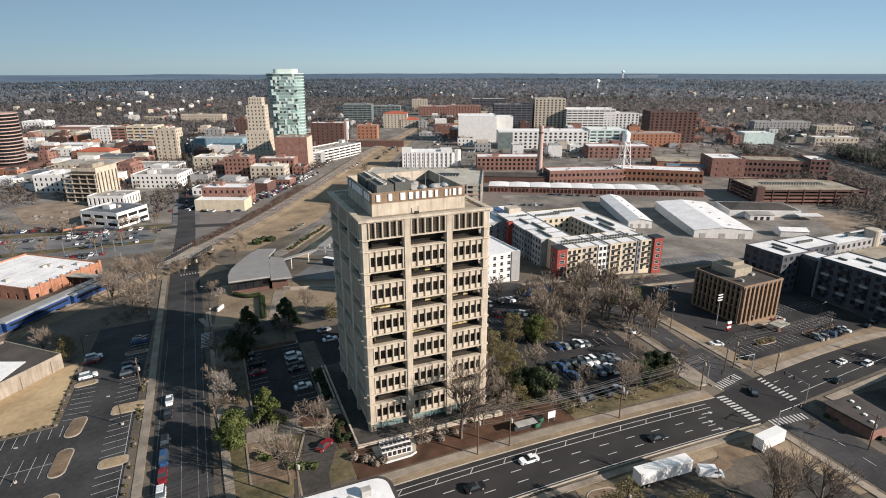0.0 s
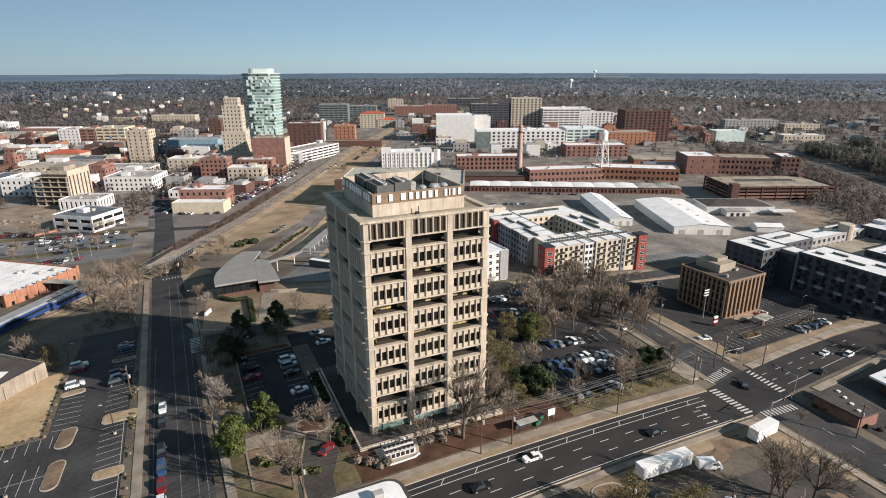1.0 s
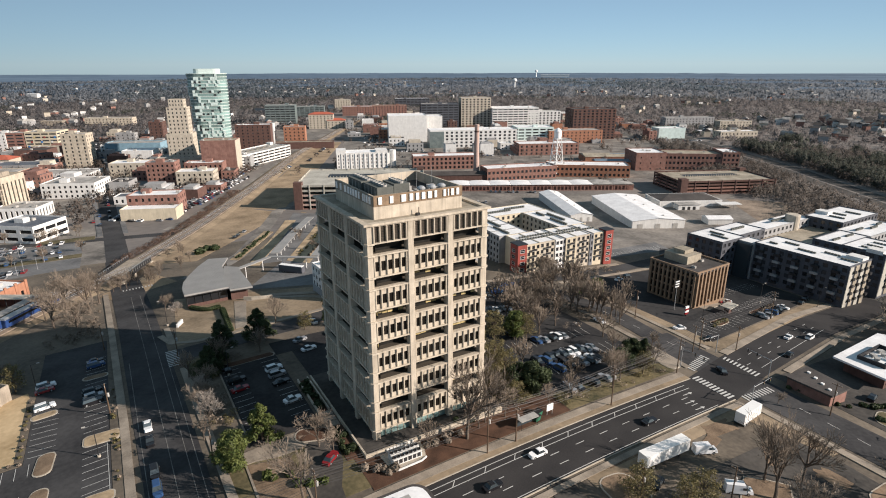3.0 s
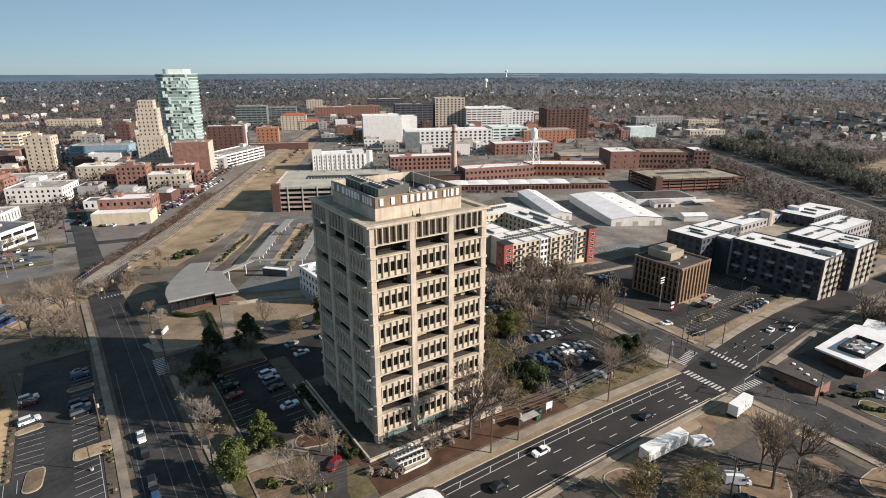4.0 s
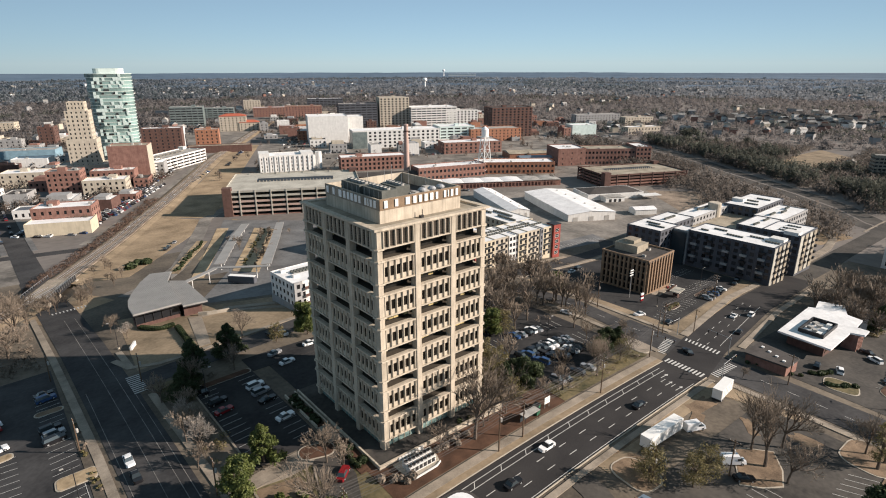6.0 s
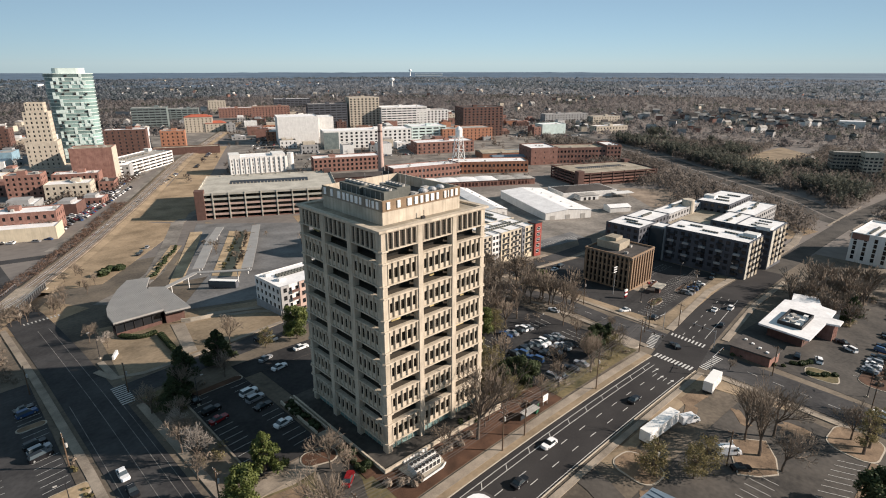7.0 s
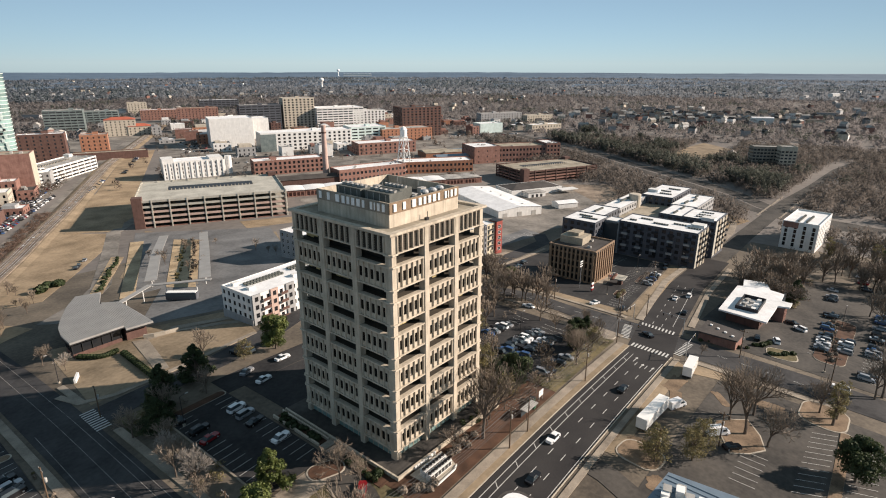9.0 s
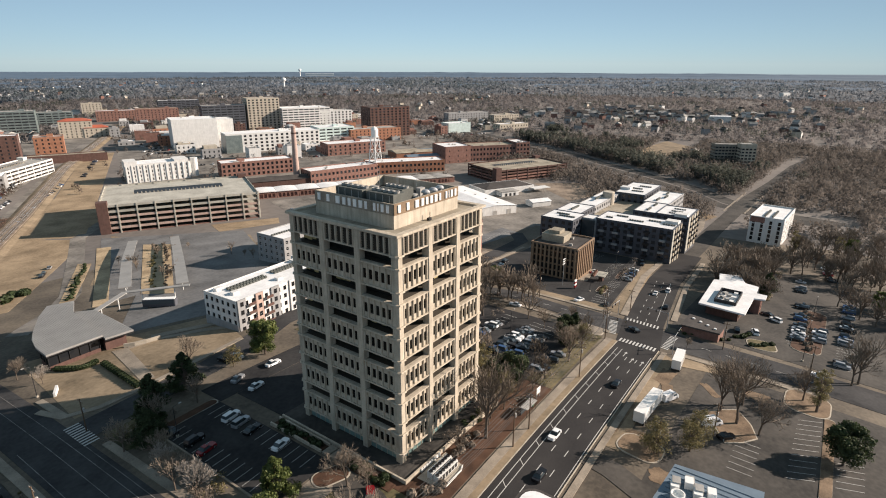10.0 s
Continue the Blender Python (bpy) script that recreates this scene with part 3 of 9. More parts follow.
# pavements, each a real step up
paved("pavement_main", "concrete", "buff concrete pavement", "pavement", 0.24, bands=[([(x, rb(x, 9.0)) for x in (-4, 40, 80, 117)], 2.1)])
paved("verge_main", "bank_grass", "narrow dry grass verge between pavement and kerb", "verge", 0.2, bands=[([(x, rb(x, 7.15)) for x in (-4, 40, 80, 117)], 1.55)])
paved("kerb_main", "pale_concrete", "pale concrete kerb", "kerb", 0.22, bands=[([(x, rb(x, 6.28)) for x in (-4, 40, 80, 117)], 0.2), ([(x, rb(x, -6.3)) for x in (38, 80, 119)], 0.2)])
paved("pavement_south", "concrete", "buff concrete pavement with a dry verge", "pavement", 0.24, bands=[([(x, rb(x, -8.0)) for x in (38, 80, 119)], 1.5)])
paved("pavement_west", "concrete", "pale concrete pavement along the western road", "pavement", 0.24, bands=[([(-21.4, 60), (-21.8, 146), (-23.2, 205), (-25, 262)], 1.9), ([(-4.2, 96), (-5.8, 150), (-6.2, 167)], 1.8), ([(-7.0, 187), (-7.4, 202)], 1.8)])
paved("pavement_east", "concrete", "concrete pavement beside the rising main road", "pavement", 0.24, bands=[([(142, 99.8), (200, 110.2), (262, 113.6), (330, 115.2)], 2.6), ([(300, 114), (336, 115), (360, 119), (377, 132), (374, 152)], 4.0), ([(392, 98.2), (470, 95.6)], 1.2), ([(392, 112), (470, 109.6)], 1.2), ([(150, 84.2), (200, 91.5), (250, 95)], 2.2)])
paved("pavement_cross", "concrete", "concrete pavement along the cross street", "pavement", 0.24, bands=[([(122.4, 98), (124.6, 140), (118, 166)], 2.2), ([(121, 76), (123, 40)], 2.4), ([(140.6, 104), (141.6, 150)], 2.0)])


# ---- the tower ----
TX, TY, TW, TD, TH = 26.2, 107.4, 29.4, 30.2, 50.0
tower = thing("office_tower", pose(TX, TY, 0), "tall beige precast concrete office tower with narrow dark windows", "tower")
MOD = 7.26                                # one window storey and one open storey
PANEL0 = [2.35 + MOD * k for k in range(6)]  # feet of the window panels
PH, TOP0 = 4.95, 45.85                      # height of a panel, foot of the louvred top storey
SIDES = [(TW, pose(0, 0, 0)), (TD, pose(TW, 0, 0, 0, 0, 90)), (TW, pose(TW, TD, 0, 0, 0, 180)), (TD, pose(0, TD, 0, 0, 0, 270))]
# core and floor slabs coloured dark to stand for shade behind the panels
part("core", Shape().box(3.2, 3.2, -1.5, TW - 3.2, TD - 3.2, TH - 0.6), M["recess"], tower, "recessed inner walls, shade of the open storeys in their colour")
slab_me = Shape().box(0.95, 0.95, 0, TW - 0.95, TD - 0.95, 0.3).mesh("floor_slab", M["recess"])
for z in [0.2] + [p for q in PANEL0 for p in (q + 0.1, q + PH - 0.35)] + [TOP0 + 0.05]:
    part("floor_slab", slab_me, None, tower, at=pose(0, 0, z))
pane_me = Shape().box(0, 0, 0, 1.1, 0.06, 2.1).mesh("window_pane", M["glass_bronze"])
fin_me = Shape().prism(((-0.15, 0.3), (-0.15, -0.04), (-0.09, -0.1), (0.09, -0.1), (0.15, -0.04), (0.15, 0.3)), 0, PH - 0.7).mesh("fin", M["precast"])
fin_top_me = Shape().prism(((-0.18, 0.5), (-0.18, -0.2), (-0.1, -0.28), (0.1, -0.28), (0.18, -0.2), (0.18, 0.5)), 0, TH - TOP0 - 0.85).mesh("fin", M["precast"])
pier_me = Shape().chamfer_box(-0.72, -0.3, -1.5, 0.72, 1.4, TH, 0.12).mesh("pier", M["precast"])
corner_me = Shape().prism(((0, 0.3), (0.3, 0), (1.5, 0), (1.5, 1.5), (0, 1.5)), -1.5, TH).mesh("corner_pier", M["precast"])
ledge_me = Shape().prism(((-0.35, 0.25), (0.25, -0.35), (1.75, -0.35), (1.75, 1.7), (-0.35, 1.7)), 0, 0.32, ((-0.25, 0.2), (0.2, -0.25), (1.65, -0.25), (1.65, 1.6), (-0.25, 1.6))).mesh("corner_ledge", M["precast"])
BL, BACK = {}, {}
tr = random.Random(11)
for side, (width, m) in enumerate(SIDES):
    third = width / 3
    part("corner_pier", corner_me, None, tower, at=m)
    for q in PANEL0 + [TOP0]:
        part("corner_ledge", ledge_me, None, tower, at=m @ pose(0, 0, q - 0.1))
        if q < TOP0:
            part("corner_ledge", ledge_me, None, tower, at=m @ pose(0, 0, q + PH - 0.3))
    for c in (third + 0.1, 2 * third - 0.1):
        part("pier", pier_me, None, tower, at=m @ pose(c, 0, 0))
    for x0, x1 in ((1.5, third - 0.62), (third + 0.82, 2 * third - 0.82), (2 * third + 0.62, width - 1.5)):
        w, n = x1 - x0, 5
        pitch = w / n
        key = round(w, 2)
        cols = [(pitch * (i + 0.5) - 0.55, pitch * (i + 0.5) + 0.55) for i in range(n)]
        if key not in BL:
            S = Shape().wall((0, 0.22, 0), (1, 0, 0), w, PH, cols, [(1.25, 3.35)], 0.2)
            S.face((0, 0.22, PH), (w, 0.22, PH), (w, 0.9, PH), (0, 0.9, PH))
            S.face((0, 0.9, 0), (w, 0.9, 0), (w, 0.22, 0), (0, 0.22, 0))
            BL[key] = (S.mesh("window_panel", M["precast"]), Shape().box(0, -0.2, 0, w, 0.95, 0.3).mesh("beam", M["precast"]),
                       Shape().box(0, 2.6, 0, w, 2.7, 2.3).mesh("recessed_glazing", M["glass_dim"]),
                       Shape().box(0, 0.3, 0, w, 0.45, TH - TOP0 - 0.8).mesh("louvre_back", M["dark_metal"]),
                       Shape().box(0, -0.1, 0, w, 0.8, 0.55).mesh("spandrel", M["precast"]),
                       Shape().box(0, 0.3, 0, pitch * 0.86, 0.36, 0.09).mesh("louvre", M["louvre"]))
            B = Shape()
            for c0, c1 in cols:
                B.box(c0, 0.6, 1.25, c1, 0.66, 3.35)
            for i in range(n + 1):
                x = min(max(pitch * i, 0.2), w - 0.2)
                B.box(x - 0.2, -0.4, 0.3, x + 0.2, 0.21, PH - 0.35)
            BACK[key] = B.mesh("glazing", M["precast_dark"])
        panel_me, beam_me, glaze_me, back_me, span_me, slat_me = BL[key]
        for k, q in enumerate(PANEL0):
            panel = part("window_panel", panel_me, None, tower, at=m @ pose(x0, 0, q))
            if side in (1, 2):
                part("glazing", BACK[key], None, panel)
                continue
            part("beam", beam_me, None, panel, at=pose(0, 0, PH - 0.32))
            part("beam", beam_me, None, panel, at=pose(0, 0, -0.02))
            for i in range(n + 1):
                part("fin", fin_me, None, panel, at=pose(min(max(pitch * i, 0.2), w - 0.2), 0, 0.3))
            for c0, _ in cols:
                part("window_pane", pane_me, None, panel, at=pose(c0, 0.38, 1.25))
            # the open storey above: glazing set far back, here and there with blinds drawn
            part("recessed_glazing", glaze_me, None, tower, at=m @ pose(x0, 0, q + PH))
            if k in (2, 3, 4) and tr.random() < 0.75 or tr.random() < 0.12:
                for i in range(6):
                    if tr.random() < 0.8:
                        part("blind", Shape().box(w * i / 6 + 0.05, 2.5, 0.2 + tr.random() * 0.5, w * (i + 1) / 6 - 0.05, 2.55, 2.2), M["blind"], tower, "yellowed blind behind the open storey", at=m @ pose(x0, 0, q + PH))
        top = part("louvre_band", back_me, None, tower, "dark louvred top storey", at=m @ pose(x0, 0, TOP0 + 0.3))
        part("beam", beam_me, None, top, at=pose(0, 0, -0.3))
        part("spandrel", span_me, None, top, at=pose(0, 0, TH - TOP0 - 0.85))
        for i in range(n + 1):
            part("fin", fin_top_me, None, top, at=pose(min(max(pitch * i, 0.2), w - 0.2), 0, 0))
        S = Shape()
        for i in range(n):
            for z in np.arange(0.1, TH - TOP0 - 0.9, 0.34):
                a, b = pitch * i + 0.21, pitch * (i + 1) - 0.21
                S.face((a, 0.06, z), (b, 0.06, z), (b, 0.3, z + 0.22), (a, 0.3, z + 0.22))
        tagged(part("louvre_slats", S, M["louvre"], top), kind="stuff")
        # the glazed ground storey
        if side in (0, 3):
            g = part("entrance_glazing", Shape().box(0, 0.8, 0, w, 0.86, 1.95), M["glass_green"], tower, "pale green ground-storey glass", at=m @ pose(x0, 0, 0.2))
            for i in range(6):
                part("mullion", Shape().box(-0.05, 0.7, 0, 0.05, 0.8, 1.95), M["precast"], g, at=pose(0.06 + (w - 0.12) * i / 5, 0, 0))
part("roof", Shape().box(0.3, 0.3, TH - 0.6, TW - 0.3, TD - 0.3, TH - 0.2), M["roof_tan"], tower, "tan gravel flat roof")
rim = Shape()
o0, o1, i0, i1 = -0.45, 0.45, 1.1, 1.1
for a, b in (((-0.45, -0.45), (TW + 0.45, -0.45)), ((TW + 0.45, -0.45), (TW + 0.45, TD + 0.45)), ((TW + 0.45, TD + 0.45), (-0.45, TD + 0.45)), ((-0.45, TD + 0.45), (-0.45, -0.45))):
    cx, cy = TW / 2, TD / 2

    def inn(p):
        return (p[0] + math.copysign(1.3, cx - p[0]), p[1] + math.copysign(1.3, cy - p[1]))
    rim.face((*a, TH - 0.28), (*b, TH - 0.28), (*b, TH + 0.2), (*a, TH + 0.2))
    rim.face((*a, TH + 0.2), (*b, TH + 0.2), (*inn(b), TH + 0.2), (*inn(a), TH + 0.2))
    rim.face((*inn(a), TH + 0.2), (*inn(b), TH + 0.2), (*inn(b), TH - 0.25), (*inn(a), TH - 0.25))
    rim.face((*inn(a), TH - 0.28), (*inn(b), TH - 0.28), (*b, TH - 0.28), (*a, TH - 0.28))
part("parapet", rim, M["precast"], tower, "flat concrete coping round the roof")

# penthouse screen with the sign, machines inside it
PX, PY, PW, PD, PZ = 3.6, 3.7, 21.2, 21.6, 4.9
pent = thing("penthouse", pose(TX + PX, TY + PY, TH - 0.2), "square beige concrete penthouse screen on the tower roof", "penthouse")
for a in ((0, 0, PW, 0.35), (0, PD - 0.35, PW, PD), (0, 0.36, 0.35, PD - 0.36), (PW - 0.35, 0.36, PW, PD - 0.36)):
    part("screen_wall", Shape().box(a[0], a[1], 0, a[2], a[3], PZ), M["precast"], pent)
part("deck", Shape().box(0.36, 0.36, 2.3, PW - 0.36, PD - 0.36, 2.6), M["roof_dark"], pent, "dark machine deck")


def sign(m, length, parent_label, board="sign_board"):
    """Dark board with white raised letter-sized blocks standing on its face."""
    s = thing("roof_sign", m, parent_label, "sign", "roof signs")
    part("board", Shape().box(0, -0.12, 0, length, 0, 2.25), M[board], s, "sign board")
    spans = ((0.45, 1.65, 2), (2.85, 4.0, 1), (5.15, 6.75, 3), (6.95, 8.2, 2), (8.35, 9.45, 1), (9.6, 10.85, 2), (10.95, 12.3, 2), (12.45, 13.4, 1), (14.5, 15.4, 1), (15.6, 16.0, 0), (16.25, 17.25, 1), (17.45, 18.5, 1))
    k = (length - 0.8) / 18.6
    for x0, x1, _ in spans:
        a, b = x0 * k + 0.2, x1 * k + 0.2
        a, b = a + (b - a) * 0.18, b - (b - a) * 0.18
        S = Shape().chamfer_box(a, -0.34, 0.42, b, -0.12, 1.9, 0.06)
        part("sign_block", S, M["white_paint"], s, "white raised block")
    return s


M["sign_board"] = mat("brown_sign_board", (0.2, 0.14, 0.09), 0.8, 0.25, 0.5, 4.0, 0.05)
sign(pose(TX + PX, TY + PY - 0.01, TH - 0.2 + PZ - 2.2), PW, "brown roof sign with white raised letter blocks")
# west board in darker concrete: that side's shade put into the colour
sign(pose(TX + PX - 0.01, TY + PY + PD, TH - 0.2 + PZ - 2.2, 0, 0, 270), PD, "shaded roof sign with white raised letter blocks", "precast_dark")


def cooling_tower(x, y, rot, w):
    c = thing("cooling_tower", pose(x, y, TH + 2.4, 0, 0, rot), "large dark green-grey cooling machine with roof fans", "machine", "rooftop machines")
    part("casing", Shape().chamfer_box(-w / 2, -1.9, 0, w / 2, 1.9, 3.6, 0.1), M["unit_dark"], c)
    for i in range(5):
        part("fan_cowl", Shape().disc_stack(-w / 2 + w * (i + 0.5) / 5, 0, ((0.6, 3.6), (0.66, 4.05), (0.55, 4.05), (0.5, 3.7)), 12), M["unit"], c)
    for i in range(4):
        part("panel_rib", Shape().box(-w / 2 + w * (i + 0.5) / 4 - 0.06, -1.98, 0.1, -w / 2 + w * (i + 0.5) / 4 + 0.06, -1.905, 3.4), M["unit"], c)


cooling_tower(33.0, 124.2, -90, 7.4)
cooling_tower(33.2, 116.0, -90, 7.0)
cooling_tower(37.8, 117.0, -90, 5.6)
for x, y in ((41.6, 112.6), (44.2, 112.6), (46.8, 112.9)):
    v = thing("roof_vent", pose(x, y, TH + 2.4), "round galvanised roof ventilator", "vent", "rooftop ventilators")
    part("stem", Shape().disc_stack(0, 0, ((0.45, 0), (0.45, 2.3)), 12), M["steel"], v)
    part("cap", Shape().disc_stack(0, 0, ((0.5, 2.2), (0.95, 2.3), (0.95, 2.55), (0.6, 2.9), (0.2, 3.0)), 14), M["steel"], v)
for i in range(9):
    x, y = 39 + tr.random() * 10, 114 + tr.random() * 16
    a = thing("roof_unit", pose(x, y, TH + 2.4, 0, 0, tr.choice((0, 90))), "small pale rooftop machine with pipes", "machine", "rooftop machines")
    part("casing", Shape().chamfer_box(-0.9, -0.6, 0, 0.9, 0.6, 1.0 + tr.random(), 0.06), M["unit"], a)
    part("pipe", Shape().tube((0.9, 0, 0.4), (3.2, 0, 0.4), 0.12), M["steel"], a)
for i in range(6):
    x, y = 38 + i * 2.2, 128 - (i % 3) * 3.5
    solid("antenna", Shape().tube((0, 0, 0), (0, 0, 4.6 + (i % 2)), 0.05, 0.03), M["steel"], pose(x, y, TH + 2.4), "thin grey antenna mast on the penthouse", "antenna", "antennas")
tk = thing("roof_camera", pose(TX + 13.4, TY + 2.6, TH - 0.2), "small dark junction box on a post", "fixture")
part("post", Shape().tube((0, 0, 0), (0, 0, 1.7), 0.08), M["dark_metal"], tk)
part("box", Shape().chamfer_box(-0.8, -0.4, 0, 0.1, 0.2, 0.55, 0.05), M["dark_metal"], tk)

# plinth, terrace walls and the machine pad in front of the tower
paved_z = 0.15
terrace = Shape()
terrace.box(22.6, 103.4, -2.0, 59.0, 141.5, 0.18)
# dark lot asphalt on the slab: the tower's shadow put into its colour
solid("terrace", terrace, M["worn_asphalt"], Matrix(), "concrete terrace slab under the tower, coloured dark for its shade", "terrace", kind="structure")
for name_, q in (("front", (22.6, 103.0, 58.0, 103.4)), ("side", (22.2, 103.0, 22.6, 141.0))):
    solid("terrace_wall_" + name_, Shape().box(q[0], q[1], -2.2, q[2], q[3], 0.75), M["precast"], Matrix(), "low beige concrete terrace wall", "wall", kind="structure")
pad = thing("machine_pad", pose(29.8, 99.8, G(29.8, 99.8) + 0.1), "pale concrete pad with a kerb under the chillers", "pad")
part("slab", Shape().prism(((-4.7, 2.7), (-4.4, -2.8), (-3.0, -3.4), (2.4, -3.2), (3.8, -2.6), (4.6, -0.6), (5.2, 2.7)), -0.5, 0.15), M["pale_concrete"], pad)
part("kerb", Shape().prism(((-4.9, -2.8), (-3.1, -3.6), (2.5, -3.4), (4.0, -2.7), (3.8, -2.6), (2.4, -3.2), (-3.0, -3.4), (-4.4, -2.8)), 0.0, 0.4), M["white_wall"], pad)
for i in range(2):
    c = thing("chiller", pose(29.6 + 0.2 * i, 98.5 + 1.75 * i, G(29, 99) + 0.25), "long row of pale air-cooled chillers with round dark fans", "machine", "chillers")
    part("casing", Shape().chamfer_box(-3.4, -0.68, 0, 3.4, 0.68, 1.5, 0.06), M["white_wall"], c)
    for j in range(7):
        part("fan", Shape().disc_stack(-2.94 + 0.98 * j, 0, ((0.43, 1.5), (0.43, 1.68), (0.36, 1.68), (0.36, 1.55)), 12), M["dark_metal"], c)
    for j in range(6):
        part("grille", Shape().box(-3.15 + 1.08 * j, -0.74, 0.25, -2.35 + 1.08 * j, -0.685, 1.25), M["dark_metal"], c)
lad = thing("wall_louvre", pose(27.2, 102.9, 0.0), "pale vent grille set along the terrace wall", "grille")
for i in range(8):
    part("slat", Shape().box(-0.3 + i * 0.85, -0.2, -0.2, 0.35 + i * 0.85, 0.05, 0.7), M["white_wall"], lad)


# ---- buildings ----
WINDOW = {}


def window_mesh(w, h, glass_name, frame_name):
    key = (round(w, 2), round(h, 2), glass_name, frame_name)
    if key not in WINDOW:
        t = min(0.09, w * 0.07)
        xs = (-w / 2, -w / 2 + t, w / 2 - t, w / 2)
        zs = (0, t, h * 0.5 - t / 2, h * 0.5 + t / 2, h - t, h) if h > 1.4 else (0, t, h - t, h)
        S = Shape()
        S.v = [(x, -0.05, z) for z in zs for x in xs]
        S.slot = 1
        for r in range(len(zs) - 1):
            for c in range(3):
                q = (r * 4 + c, r * 4 + c + 1, r * 4 + c + 5, r * 4 + c + 4)
                if c == 1 and r % 2 == 1:
                    k = len(S.v)
                    S.v.extend((S.v[i][0], 0.02, S.v[i][2]) for i in q)
                    S.f.append((k, k + 1, k + 2, k + 3))
                    S.s.append(0)
                    for i in range(4):
                        j = (i + 1) % 4
                        S.f.append((q[i], q[j], k + j, k + i))
                        S.s.append(1)
                else:
                    S.f.append(q)
                    S.s.append(1)
        WINDOW[key] = S.mesh("window", M[glass_name], M[frame_name])
    return WINDOW[key]


FACES = "SENW"
FAR_OFF = False    # far buildings: panes of a few centimetres of arc stay joined


def block(parent, w, d, h, wall, roof, bays=(0, 0), floors=1, fh=3.4, win=(1.3, 1.7), sill=0.95, glass_name="glass", frame_name="dark_metal", parapet=0.7, sides=None, at=None, z0=0.0, foot=3.0, name="wall", depth=0.22, band=None):
    """A rectangular block: walls with real openings, a roof behind a parapet and a pane in every opening. Centre of the plan at the origin."""
    m = at or Matrix()
    sides = sides or FACES
    S = Shape()
    rows = [(foot + z0 + sill + fh * k, foot + z0 + sill + fh * k + win[1]) for k in range(floors)] if bays != (0, 0) else []
    plan = {"S": (pose(-w / 2, -d / 2, 0), w, bays[0]), "E": (pose(w / 2, -d / 2, 0, 0, 0, 90), d, bays[1]),
            "N": (pose(w / 2, d / 2, 0, 0, 0, 180), w, bays[0]), "W": (pose(-w / 2, d / 2, 0, 0, 0, 270), d, bays[1])}
    spots = []
    for key, (f, length, n) in plan.items():
        o = f @ Vector((0, 0, -foot))
        ux = f.to_3x3() @ Vector((1, 0, 0))
        cols = []
        if n and key in sides:
            p = length / n
            cols = [(p * (i + 0.5) - win[0] / 2, p * (i + 0.5) + win[0] / 2) for i in range(n)]
        S.wall(o, ux, length, h + parapet + foot, cols, rows if cols else (), depth)
        for c0, c1 in cols:
            for r0, r1 in rows:
                spots.append(f @ pose((c0 + c1) / 2, depth, r0 - foot))
    # coping and the inner side of the parapet
    t = 0.3
    rim = [Vector((sx * w / 2, sy * d / 2, h + parapet)) for sx, sy in ((-1, -1), (1, -1), (1, 1), (-1, 1))]
    lip = [Vector((sx * (w / 2 - t), sy * (d / 2 - t), h + parapet)) for sx, sy in ((-1, -1), (1, -1), (1, 1), (-1, 1))]
    down = Vector((0, 0, -parapet - 0.2))
    for i in range(4):
        j = (i + 1) % 4
        S.face(rim[i], rim[j], lip[j], lip[i])
        S.face(lip[i], lip[j], lip[j] + down, lip[i] + down)
    body = part(name, S, M[wall], parent, at=m)
    part("roof", Shape().box(-w / 2 + 0.15, -d / 2 + 0.15, h - 0.3, w / 2 - 0.15, d / 2 - 0.15, h), M[roof], parent, at=m)
    if spots:
        me = window_mesh(win[0], win[1], glass_name, frame_name)
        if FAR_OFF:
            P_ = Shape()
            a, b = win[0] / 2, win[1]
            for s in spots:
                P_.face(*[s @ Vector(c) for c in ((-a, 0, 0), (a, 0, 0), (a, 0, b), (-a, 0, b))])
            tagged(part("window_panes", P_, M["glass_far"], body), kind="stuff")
        else:
            for s in spots:
                part("window", me, None, body, at=s)
    return body


UNIT = {}


def roof_units(parent, rnd, n, w, d, h, at=None, size=(1.2, 2.6), material="unit"):
    for _ in range(n):
        key = (rnd.randint(0, 2), material, size)
        if key not in UNIT:
            k = key[0]
            a, b, c = size[1] * (1 - 0.2 * k), size[0] * (1 + 0.2 * k), size[0] * (0.8 + 0.1 * k)
            S = Shape().chamfer_box(-a / 2, -b / 2, 0, a / 2, b / 2, c, 0.08)
            S.disc_stack(0, 0, ((b * 0.36, c), (b * 0.36, c + 0.15), (b * 0.3, c + 0.15), (b * 0.3, c + 0.05)), 10)
            UNIT[key] = S.mesh("rooftop_unit", M[material])
        part("rooftop_unit", UNIT[key], None, parent, at=(at or Matrix()) @ pose(rnd.uniform(-w / 2 + 2, w / 2 - 2), rnd.uniform(-d / 2 + 2, d / 2 - 2), h, 0, 0, rnd.choice((0, 90))))


def wing(parent, x, y, w, d, rot, z_roof, z_foot, wall, roof, pitch=3.6, floors=4, fh=3.1, win=(1.4, 1.6), sides=None, frame_name="white_wall", glass_name="glass", parapet=0.5, first=0.9):
    """One wing of a larger building, placed in the building's own frame."""
    h = z_roof - z_foot
    return block(parent, w, d, h, wall, roof, (max(1, round(w / pitch)), max(1, round(d / pitch))), floors, fh, win, h - floors * fh + first - 0.4, glass_name, frame_name, parapet, sides, pose(x, y, z_foot, 0, 0, rot), foot=2.5)


